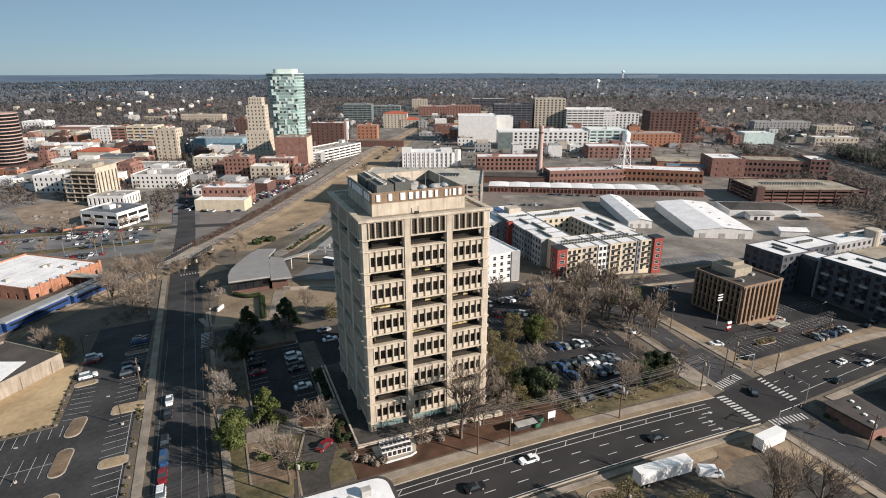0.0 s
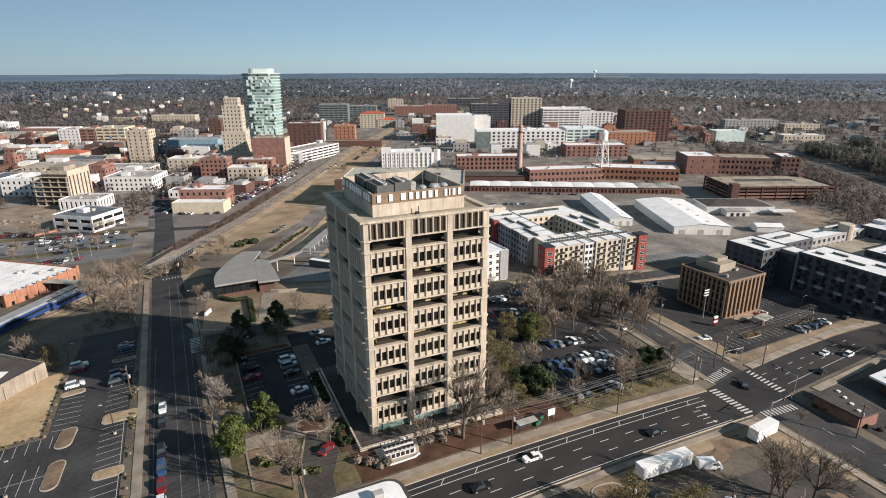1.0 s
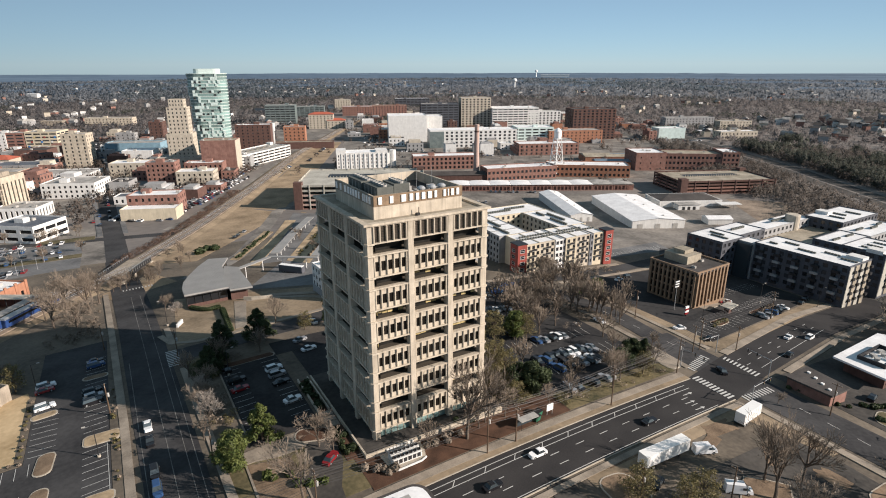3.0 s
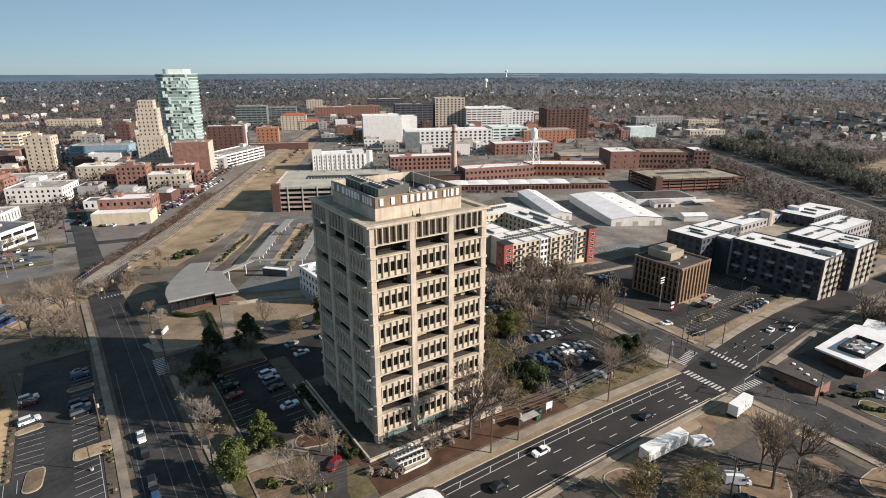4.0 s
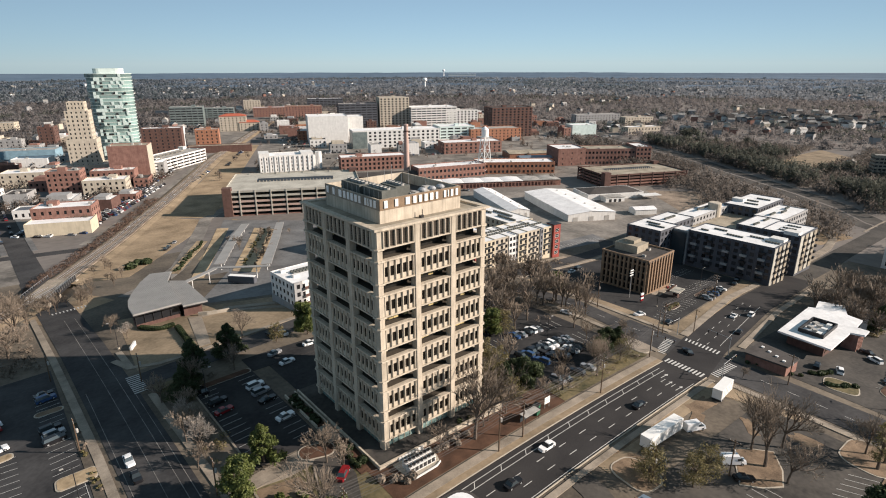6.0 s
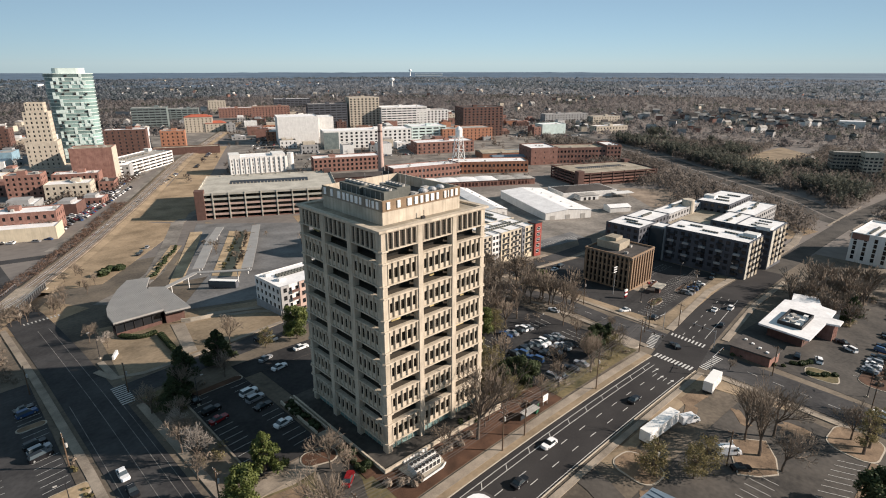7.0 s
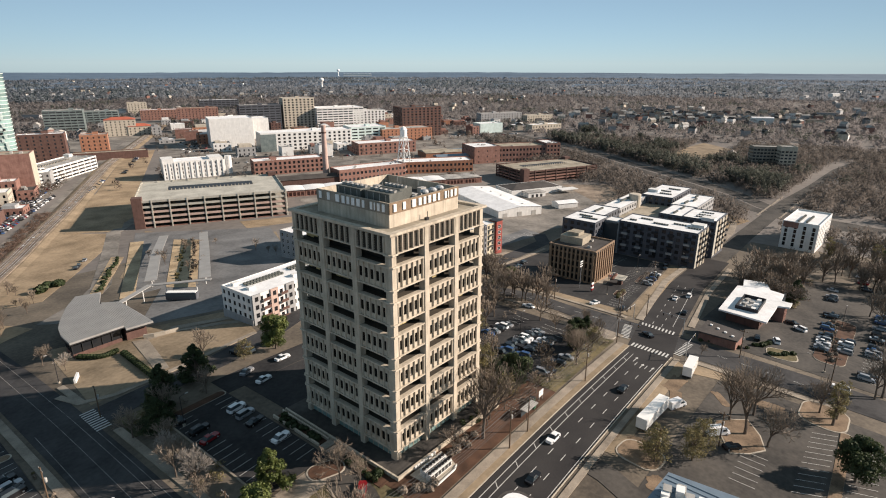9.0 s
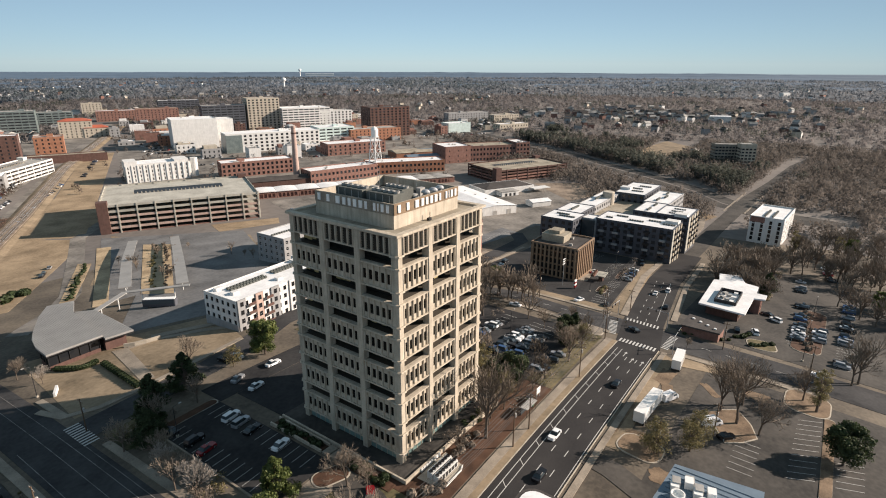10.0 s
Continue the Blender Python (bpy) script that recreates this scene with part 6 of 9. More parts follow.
part("cream_flank", Shape().box(16.03, -11, -1, 16.3, 11, 32.2), M["cream_wall"], bb_, "cream rendered flank")
town("brick_block", "small red brick apartment block", 25, 561, 24, 16, -23, 19.8, "brick", "roof_grey", "win")
town("brick_block", "red brick shop with a grey roof", 62, 576, 34, 16, -23, 14.1, "brick", "roof_white", "win")
town("shop_block", "cream and white rendered shops", 50, 544, 31, 18, -23, 12.3, "cream_wall", "roof_white", "win")
town("hotel", "brown hotel with a white end wall", 145, 738, 42, 18, -23, 30.6, "brick_dark", "roof_white", "win")
town("stair_block", "plain white end tower of the hotel", 172, 784, 19, 12, -23, 26.2, "white_wall", "roof_white", "none")
town("brick_block", "orange brick apartment block", 206, 772, 28, 18, -23, 22.0, "brick_orange", "roof_grey", "win")
town("office_block", "green-grey glass office block", 260, 1034, 51, 30, -23, 32.9, "office_glass", "roof_grey", "band")
town("office_block", "long grey glazed office block", 338, 1115, 56, 24, -23, 22.8, "office_glass", "roof_grey", "band")
town("station_hall", "cream hall under a red tiled roof", 298, 932, 40, 20, -23, 22.5, "cream_wall", "red_roof", "win")
town("station_hall", "cream hall under a low red roof", 319, 920, 30, 16, -23, 12.5, "cream_wall", "red_roof", "win")
town("office_block", "tall cream concrete slab block", 471, 1285, 35, 18, -24, 22.5, "cream_wall", "roof_grey", "win")
town("brick_block", "long low brick building", 450, 1131, 72, 22, -24, 17.8, "brick", "roof_white", "win")
town("brick_block", "low brick shops beside the railway", 202, 718, 72, 14, -23, 7.8, "brick_dark", "roof_tan", "none")
town("office_block", "pale low office block", -262, 1159, 38, 26, -22, 11.1, "white_wall", "roof_white", "win")
town("shop_block", "row of low pale shops", -196, 964, 70, 30, -23, 11.5, "cream_wall", "roof_grey", "win")
town("shop_block", "row of low brick shops", -178, 1040, 65, 30, -23, 10.8, "brick", "roof_white", "none")
town("school", "cream school building among trees", -88, 1209, 34, 16, -23, 8.4, "precast_dark", "roof_grey", "win")
town("school", "long stone college building", -2, 1174, 78, 20, -23, 12.4, "precast", "roof_grey", "win")
town("concert_hall", "plain white theatre fly tower block", 348, 720, 52, 40, -23, 34.6, "white_wall", "roof_white", "none")
town("concert_hall", "white theatre stage house block", 388, 732, 39, 28, -23, 30.7, "white_wall", "roof_white", "none")
lo_ = town("office_block", "long white office building with square windows and a glazed end", 394, 626, 112, 30, -23, 21.3, "white_wall", "roof_white", "grid")
part("glazed_end", Shape().box(-56.3, -15.4, -1, -38, -15.03, 20.4), M["office_glass"], lo_, "dark glazed end bay")
part("glazed_end", Shape().box(-56.4, -15.4, -1, -56.03, 10, 20.4), M["office_glass"], lo_)
town("office_tower", "tall pale beige office block", 530, 824, 50, 30, -23, 47.6, "cream_wall", "roof_grey", "grid")
town("office_block", "dark glass and steel office block", 474, 846, 63, 26, -23, 38.6, "dark_wall", "roof_grey", "band")
town("brick_block", "long red brick warehouse block", 479, 1052, 68, 22, -24, 23.5, "brick", "roof_tan", "win")
town("office_block", "long dark office block with white roof", 652, 1285, 84, 24, -24, 19.9, "dark_wall", "roof_white", "band")
town("office_block", "white stepped office building", 587, 792, 79, 40, -23, 31.5, "white_wall", "roof_white", "band")
town("apartment_tower", "white apartment slab with balconies", 629, 765, 57, 24, -24, 25.4, "white_wall", "roof_grey", "grid")
town("office_block", "dark brick office building with large windows", 583, 607, 62, 34, -23, 41.0, "brick_dark", "roof_dark", "grid")
town("brick_block", "orange brick block under a green roof", 532, 587, 74, 30, -23, 16.4, "brick_orange", "roof_grey", "win")
town("office_block", "white and glass office block", 486, 616, 49, 34, -23, 20.4, "teal_wall", "roof_white", "band")
town("mill", "red brick mill with a white roof", 433, 525, 72, 26, -23, 12.8, "brick", "roof_white", "mill")
town("mill", "two-storey red brick mill", 280, 503, 66, 20, -23, 13.2, "brick", "roof_white", "mill")
town("church", "small white church hall among trees", 682, 550, 40, 22, -23, 13.9, "teal_wall", "roof_white", "none")
town("apartment_block", "long pale grey apartment terrace", 827, 628, 85, 18, -24, 16.1, "grey_wall", "roof_grey", "win")
town("apartment_block", "long cream apartment terrace block", 873, 576, 55, 18, -24, 12.2, "cream_wall", "roof_grey", "win")
town("apartment_block", "long white apartment terrace block", 753, 493, 56, 18, -23, 10.6, "cream_wall", "roof_white", "win")

FAR_OFF = False
# orange brick hall beside the railway
ow_ = thing("brick_hall", pose(-81.8, 289.6, -13.4, 0, 0, 51.5), "orange brick hall with a patched white roof", "building")
block(ow_, 35, 45, 6.0, "brick_orange", "roof_white", (6, 9), 1, 5, (1.3, 2.2), 1.2)
roof_units(ow_, rnd, 6, 34, 44, 6.0)
for i in range(8):
    part("parapet_pier", Shape().chamfer_box(-0.6, -0.35, -3, 0.6, 0.3, 7.5, 0.06), M["brick_orange"], ow_, at=pose(-17.2 + 4.9 * i, -22.4, 0))
    part("roof_seam", Shape().box(-16.5, -18 + 5.2 * i, 6.0, 16.5, -17.8 + 5.2 * i, 6.05), M["roof_grey"], ow_)
part("white_annex", Shape().box(-34, 2, -2, -18, 30, 5.2), M["roof_white"], ow_)
sp_ = thing("platform_shelter", pose(-56.6, 272.6, G(-56.6, 272.6), 0, 0, -31), "low platform shelter with a pale flat roof", "shelter")
part("roof", Shape().box(-10, -2.2, 4.0, 10, 2.2, 4.35), M["deck_concrete"], sp_)
part("back_wall", Shape().box(-9.4, 1.4, -1, 9.4, 1.7, 4.0), M["brick_dark"], sp_)
for i in range(6):
    part("post", Shape().box(-9.2 + 3.6 * i, -1.7, -1, -8.9 + 3.6 * i, -1.4, 4.0), M["dark_metal"], sp_)
lw = thing("store_building", pose(-69.2, 170.2, -5.6, 0, 0, 48), "low store with a dark patched roof and pale block wall", "building")
block(lw, 40, 24, 5.6, "precast_dark", "roof_dark")
part("torn_membrane", Shape().prism(((-14, -9), (4, -10), (14, -6), (10, 5), (-3, 8), (-15, 3)), 5.6, 5.66), M["roof_white"], lw, "torn white roof membrane")
for i in range(5):
    part("buttress", Shape().box(-18 + 8.6 * i, -12.3, -3, -17.4 + 8.6 * i, -11.98, 5.4), M["precast_dark"], lw)
bt_ = thing("banded_tower", pose(-196, 706, -21, 0, 0, -20), "dark rounded office tower with pale horizontal bands", "tower")
plan = rounded(0, 0, 40, 30, 13, 6)
for k in range(15):
    z = 5 + k * 3.4
    part("glass_storey", Shape().prism(inset(plan, 0.5), z, z + 2.5), M["glass"], bt_)
    part("floor_band", Shape().prism(plan, z + 2.51, z + 3.39), M["band_pink"], bt_)
part("podium", Shape().box(-26, -20, -2, 30, 18, 5), M["brick_dark"], bt_)

cs = thing("shop_annex", pose(5, 437, -21, 0, 0, -23), "cream two-storey front annex below the brick corner shop", "building")
block(cs, 36, 16, 7.5, "sand_wall", "roof_white")

# low shops and stores that fill the blocks between the larger buildings
KEEP = [(o.matrix_basis.translation.x, o.matrix_basis.translation.y) for o in scene.objects if o.get("group") == "town buildings"]
KEEP += [(87, 666), (51, 630), (-196, 706), (210, 553), (155, 414), (350, 448), (430, 408), (262, 462)]
fr = random.Random(33)
walls = ("white_wall", "grey_wall", "brick", "brick_dark", "grey_wall", "cream_wall", "white_wall", "brick", "brick_orange", "grey_wall")
words = {"sand_wall": "low sand-coloured shop", "white_wall": "low white rendered shop", "cream_wall": "low cream shop", "brick": "low red brick shop", "brick_dark": "low dark brick store", "grey_wall": "low grey store", "brick_orange": "low orange brick store"}
made = 0
tries = 0
while made < 225 and tries < 12000:
    tries += 1
    if made < 130:
        x, y = fr.uniform(-250, 150), fr.uniform(440, 960)
    else:
        x, y = fr.uniform(300, 800), fr.uniform(540, 1050)
    rail = (x - 83) - (y - 491) * 0.53
    if abs(x + 24 + (y - 400) * 0.01) < 16 or abs(rail) < 34 or (made < 130 and rail > 0):
        continue
    if y < 540 and x < -22:
        continue
    if any((x - a) ** 2 + (y - b) ** 2 < 23 ** 2 for a, b in KEEP):
        continue
    KEEP.append((x, y))
    w, d, h = fr.uniform(11, 26), fr.uniform(10, 20), fr.choice((4.5, 5.5, 7.5, 8.5, 9.5, 12))
    wall, roof = fr.choice(walls), fr.choice(("roof_white", "roof_grey", "roof_white", "roof_slate", "roof_grey", "roof_dark"))
    b_ = town("shop", words[wall] + " with a flat " + roof[5:] + " roof", x, y, w, d, fr.choice((-23, -30, -23, 67)), h, wall, roof, fr.choice(("none", "win", "win")))
    if fr.random() < 0.45:
        part("upper_storey", Shape().box(-w * fr.uniform(0.2, 0.45), -d * 0.3, h, w * fr.uniform(0.05, 0.4), d * 0.42, h + fr.choice((2.2, 3.2, 3.6))), M[fr.choice(("white_wall", "cream_wall", "brick", "grey_wall"))], b_)
    made += 1
FAR_OFF = False


# ---- railway ----
RAIL = [(-150, 92), (-108, 162), (-74, 217), (-45, 257), (-16, 300), (10, 354), (46, 426), (83, 491), (177, 668), (334, 921), (520, 1220)]


def flat(x, y):
    """The land without the underpass."""
    d = math.hypot(x - 20, y - 120)
    return -21 * smooth_step(0, 320, d) + 18 * smooth_step(700, 4500, d)


def along(path, step):
    out = []
    for a, b in zip(path, path[1:]):
        a, b = Vector(a), Vector(b)
        n = max(1, int((b - a).length / step))
        for i in range(n):
            out.append((a.lerp(b, i / n), (b - a).normalized()))
    return out


def bank(S, pts, top, foot, z_top, skip):
    """An embankment: a flat top with sloping sides."""
    prev = None
    for p, d in pts:
        n = Vector((-d.y, d.x))
        z = flat(*p) + z_top
        row = []
        for off, zz in ((-foot, flat(*(p - n * foot)) - 0.4), (-top, z), (top, z), (foot, flat(*(p + n * foot)) - 0.4)):
            q = p + n * off
            row.append((q.x, q.y, zz))
        if prev and not skip(p):
            for i in range(3):
                S.face(prev[i + 1], prev[i], row[i], row[i + 1])
        prev = row


def over_road(p):
    return 288 < p.y < 312


pts = along(RAIL, 6)
S = Shape()
bank(S, pts, 5.6, 10.5, 1.2, over_road)
solid("railway_bank", S, M["bank_grass"], Matrix(), "dry grassy railway embankment", "embankment", kind="structure")
S = Shape()
bank(S, pts, 4.6, 5.4, 1.42, over_road)
solid("railway_ballast", S, M["ballast"], Matrix(), "brown stone ballast bed", "ballast", kind="structure")
tr_ = thing("railway_track", Matrix(), "twin railway tracks on wooden sleepers", "railway", kind="structure")
for off in (-2.9, -1.4, 1.4, 2.9):
    S = Shape()
    for (p, d), (q, e) in zip(pts, pts[1:]):
        n, m_ = Vector((-d.y, d.x)) * off, Vector((-e.y, e.x)) * off
        a, b = p + n, q + m_
        S.tube((a.x, a.y, flat(*a) + 1.62), (b.x, b.y, flat(*b) + 1.62), 0.09, n=4)
    part("rail", S, M["steel"], tr_)
sl = Shape().box(-0.13, -1.3, 0, 0.13, 1.3, 0.12).mesh("sleeper", M["wood_pole"])
S = Shape()
for p, d in along(RAIL[3:8], 1.6):
    n = Vector((-d.y, d.x))
    for off in (-2.15, 2.15):
        c = p + n * off
        a, b = n * 1.3, d * 0.15
        z = flat(*c) + 1.55
        S.face(*[(*(c + v), z) for v in (-a - b, -a + b, a + b, a - b)])
tagged(part("sleepers", S, M["wood_pole"], tr_), kind="stuff")

br = thing("rail_bridge", pose(-16.5, 299, flat(-16.5, 299), 0, 0, 61), "steel and concrete rail bridge over the road", "bridge")
part("deck", Shape().box(-14, -5.2, 0.4, 14, 5.2, 1.3), M["precast_dark"], br)
for s_ in (-1, 1):
    part("girder", Shape().box(-14, s_ * 5.35 - 0.15, 0.0, 14, s_ * 5.35 + 0.15, 2.5), M["dark_metal"], br)
    for i in range(15):
        part("rail_post", Shape().box(-13.8 + i * 1.96, s_ * 5.6 - 0.06, 1.2, -13.7 + i * 1.96, s_ * 5.6 + 0.06, 3.3), M["steel"], br)
    part("handrail", Shape().box(-14, s_ * 5.6 - 0.05, 3.2, 14, s_ * 5.6 + 0.05, 3.3), M["steel"], br)
for x in (-13.2, 13.2):
    part("abutment", Shape().box(x - 1.2, -6.2, -6, x + 1.2, 6.2, 0.4), M["pale_concrete"], br)
for y in (-4, 0, 4):
    part("pillar", Shape().disc_stack(0, y, ((0.55, -6), (0.55, 0.4)), 12), M["pale_concrete"], br)

# a passenger train standing on the left of the bridge
dvec = (Vector((-45, 257)) - Vector((-74, 217))).normalized()
for i in range(4):
    c = Vector((-50, 250)) - dvec * (27.0 * i)
    ang = math.degrees(math.atan2(dvec.y, dvec.x))
    t_ = thing("train_coach", pose(c.x + 1.6, c.y - 1.2, flat(c.x, c.y) + 1.7, 0, 0, ang), "blue and silver passenger coach on the tracks", "train", "train coaches")
    part("body", Shape().chamfer_box(-12.8, -1.5, 0.9, 12.8, 1.5, 3.7, 0.2), M["train_blue"], t_)
    part("roof", Shape().prism(((-12.7, -1.45), (12.7, -1.45), (12.7, 1.45), (-12.7, 1.45)), 3.7, 4.2, ((-12.4, -0.8), (12.4, -0.8), (12.4, 0.8), (-12.4, 0.8))), M["steel"], t_)
    for s_ in (-1, 1):
        part("window_band", Shape().box(-11.5, s_ * 1.52 - 0.02, 2.2, 11.5, s_ * 1.52 + 0.02, 3.0), M["glass"], t_)
    for x in (-9, 9):
        part("bogie", Shape().box(x - 1.4, -1.2, 0, x + 1.4, 1.2, 0.9), M["dark_metal"], t_)
pl = thing("platform_canopy", pose(-62.5, 224, flat(-66, 228) + 1.2, 0, 0, math.degrees(math.atan2(dvec.y, dvec.x))), "long pale platform roof beside the tracks", "canopy")
part("roof", Shape().box(-40, 5.2, 3.6, 36, 8.6, 3.9), M["zinc"], pl)
for i in range(9):
    part("post", Shape().tube((-38 + i * 9, 6.9, -3), (-38 + i * 9, 6.9, 3.6), 0.14), M["steel"], pl)


def low_plants():
    """A small mound of dry stalks for planters."""
    r_, S_ = random.Random(41), Shape()
    for _ in range(60):
        x, y = r_.uniform(-0.9, 0.9), r_.uniform(-0.4, 0.4)
        S_.tube((x, y, 0), (x + r_.uniform(-0.2, 0.2), y + r_.uniform(-0.2, 0.2), r_.uniform(0.3, 0.8)), 0.03, 0.015, 3)
    return S_.mesh("plants", M["brush"])


SHRUB_LOW = low_plants()


# ---- road markings, islands, poles ----
def stripe(S, x0, y0, x1, y1, w, off=0.12):
    a, b = Vector((x0, y0)), Vector((x1, y1))
    d = (b - a).normalized()
    n = Vector((-d.y, d.x)) * (w / 2)
    k = max(1, int((b - a).length / 4))
    for i in range(k):
        p, q = a.lerp(b, i / k), a.lerp(b, (i + 1) / k)
        S.face(*[(v.x, v.y, G(v.x, v.y) + off) for v in (p - n, q - n, q + n, p + n)])


def dashes(S, x0, y0, x1, y1, dash, gap, w, off=0.12):
    a, b = Vector((x0, y0)), Vector((x1, y1))
    L, t = (b - a).length, 0.0
    while t + dash < L:
        p, q = a.lerp(b, t / L), a.lerp(b, (t + dash) / L)
        stripe(S, p.x, p.y, q.x, q.y, w, off)
        t += dash + gap


lines_ = Shape()
for o in (3.2, 4.7):
    stripe(lines_, -4, rb(-4, o), 112, rb(112, o), 0.16)
for i in range(14):
    stripe(lines_, 2 + 8 * i, rb(2 + 8 * i, 3.2), 3.4 + 8 * i, rb(3.4 + 8 * i, 4.7), 0.16)
for o in (-2.7, 0.35):
    dashes(lines_, -20, rb(-20, o), 108, rb(108, o), 2.6, 5.2, 0.17)
stripe(lines_, 36, rb(36, -5.7), 112, rb(112, -5.7), 0.16)
dashes(lines_, 142, 91.8, 200, 101.0, 2.6, 5.2, 0.17)
dashes(lines_, 142, 95.0, 200, 104.0, 2.6, 5.2, 0.17)
stripe(lines_, 145, 88.9, 200, 98.0, 0.16)
lines_.slot = 1
for o in (0.0, 3.2):
    for (xa, ya), (xb, yb) in (((-13.2, 95), (-14.6, 180)), ((-14.6, 180), (-16.2, 250))):
        stripe(lines_, xa + o, ya, xb + o, yb, 0.15)
stripe(lines_, -18.4, 95, -19.3, 180, 0.15)
stripe(lines_, -8.3, 95, -9.6, 180, 0.15)
lines_.slot = 0
for y0, y1 in ((110, 150), (40, 72)):
    dashes(lines_, 131 + (0.8 if y0 > 100 else 1.0), y0, 132, y1, 3, 4, 0.16)
for sx, y in ((104, 82.2), (104, 85.2), (107, 88.2)):
    stripe(lines_, sx, y, sx + 2.6, y, 0.22)
    lines_.face(*[(px, py, G(px, py) + 0.12) for px, py in ((sx + 2.6, y - 0.5), (sx + 3.8, y), (sx + 2.6, y + 0.5))])
solid("lane_markings", lines_, [M["paint"], M["paint_faded"]], Matrix(), "worn white lane lines and arrows on the asphalt", "road marking", kind="structure")
zebra = Shape()
for i in range(11):
    stripe(zebra, 117.6, 82.2 + i * 1.08, 120.6, 82.3 + i * 1.08, 0.55)
for i in range(10):
    stripe(zebra, 122.6 + i * 1.25, 95.9 + i * 0.35, 122.3 + i * 1.25, 98.7 + i * 0.35, 0.55)
    stripe(zebra, 122.4 + i * 1.3, 78.9, 122.6 + i * 1.3, 81.3, 0.55)
    stripe(zebra, 137.4 + i * 0.1, 86.6 + i * 1.18, 140.6, 87.0 + i * 1.2, 0.5)
for i in range(10):
    stripe(zebra, -9.6, 170.2 + i * 1.2, -6.2, 170.3 + i * 1.2, 0.5)
    stripe(zebra, -18.5 + i * 1.2, 262, -18.6 + i * 1.2, 264.6, 0.45)
solid("crosswalks", zebra, M["paint"], Matrix(), "white zebra crossings at the junctions", "road marking", kind="structure")

bays = Shape()
for i in range(8):
    stripe(bays, -40.9, 143.6 + i * 2.55, -35.6, 142.9 + i * 2.55, 0.12)
for y0, n_ in ((106.5, 5), (123.4, 7), (147.0, 6), (170.5, 3), (180, 5)):
    for i in range(n_):
        stripe(bays, -30.2, y0 - 0.3 + i * 2.55, -25.2, y0 + i * 2.55, 0.12)
stripe(bays, -25.2, 106, -25.2, 118.4, 0.12)
stripe(bays, -25.2, 122.2, -25.4, 139.6, 0.12)
for i in range(9):
    stripe(bays, -40.2 - i * 2.35, 136.4, -40.2 - i * 2.35, 141.0, 0.12)
for i in range(8):
    stripe(bays, -41.4 - i * 2.35, 121.6, -41.1 - i * 2.35, 130.2, 0.12)
stripe(bays, -60, 126.5, -39.6, 126.0, 0.12)
for i in range(7):
    stripe(bays, -41.4 - i * 2.35, 104.0, -41.1 - i * 2.35, 113.0, 0.12)
stripe(bays, -58, 108.7, -39.6, 108.2, 0.12)
for i in range(15):
    stripe(bays, 2.6, 124 + i * 2.55, 7.2, 124.3 + i * 2.55, 0.1)
    stripe(bays, 13.0, 124 + i * 2.55, 17.6, 124.3 + i * 2.55, 0.1)
for i in range(13):
    for y in (110.8, 116.0, 127.2, 152.0, 168.0):
        stripe(bays, 78 + i * 2.8, y, 78.4 + i * 2.8, y + 5, 0.12)
for i in range(12):
    stripe(bays, 186 + i * 2.9, 121 + i * 0.35, 185.4 + i * 2.9, 126 + i * 0.35, 0.12)
    stripe(bays, 150 + i * 2.9, 110.4 + i * 0.35, 149.4 + i * 2.9, 115.4 + i * 0.35, 0.12)
    stripe(bays, 194 + i * 2.9, 135 + i * 0.3, 193.4 + i * 2.9, 140 + i * 0.3, 0.12)
for i in range(6):
    stripe(bays, 70.9 + 2.5 * i, 52.8, 71.2 + 2.5 * i, 47.8, 0.12)
for i in range(12):
    stripe(bays, 76.1 + 2.6 * i, 41.9, 79.2 + 2.6 * i, 36.7, 0.12)
    stripe(bays, 80.0 + 2.6 * i, 33.0, 82.6 + 2.6 * i, 27.8, 0.12)
for i in range(10):
    stripe(bays, 160 + i * 2.8, 44.5, 160 + i * 2.8, 50, 0.12)
    stripe(bays, 150 + i * 2.8, 30.0, 150 + i * 2.8, 35.5, 0.12)
for i in range(14):
    stripe(bays, 200 + i * 3.1, 200.5 + i * 0.1, 203 + i * 3.1, 206 + i * 0.1, 0.16)
solid("bay_lines", bays, M["paint"], Matrix(), "thin white parking bay lines", "road marking", kind="structure")


def island(poly, fill, label):
    k = thing("kerb_island", Matrix(), label, "traffic island", "kerbed islands", "structure")
    part("kerb", plot(Shape(), poly, 0.2), M["pale_concrete"], k)
    part("bed", plot(Shape(), inset(poly, 0.35), 0.25), M[fill], k)
    return k


island(rounded(-26.4, 142.4, 7.8, 4.6, 1.2, rot=-3), "grass", "kerbed island of dry grass in the lot")
island(rounded(-27.2, 120.4, 6.0, 3.4, 1.2, rot=-3), "grass", "kerbed island of dry grass in the lot")
island(rounded(-37.8, 125.3, 3.4, 10.0, 1.6, rot=-4), "litter", "kerbed planted island in the lot")
island(rounded(-37.8, 107.5, 3.6, 15.0, 1.7, rot=-2), "litter", "kerbed planted island in the lot")
island(rounded(-37.3, 139.0, 3.6, 8.4, 1.6, rot=-6), "litter", "kerbed planted island in the lot")
island(rounded(-38.8, 161.8, 5.8, 2.8, 1.2, rot=4), "grass", "kerbed end island in the lot")
island(rounded(-27.8, 176.8, 6.4, 2.6, 1.2, rot=-4), "litter", "kerbed end island in the lot")
island(rounded(15.0, 116.8, 8.0, 5.0, 2.2, rot=-20), "mulch", "kerbed bed beside the tower drive")
island(rounded(11.0, 161.0, 14.0, 2.6, 1.2, rot=2), "mulch", "kerbed bed at the end of the lot")
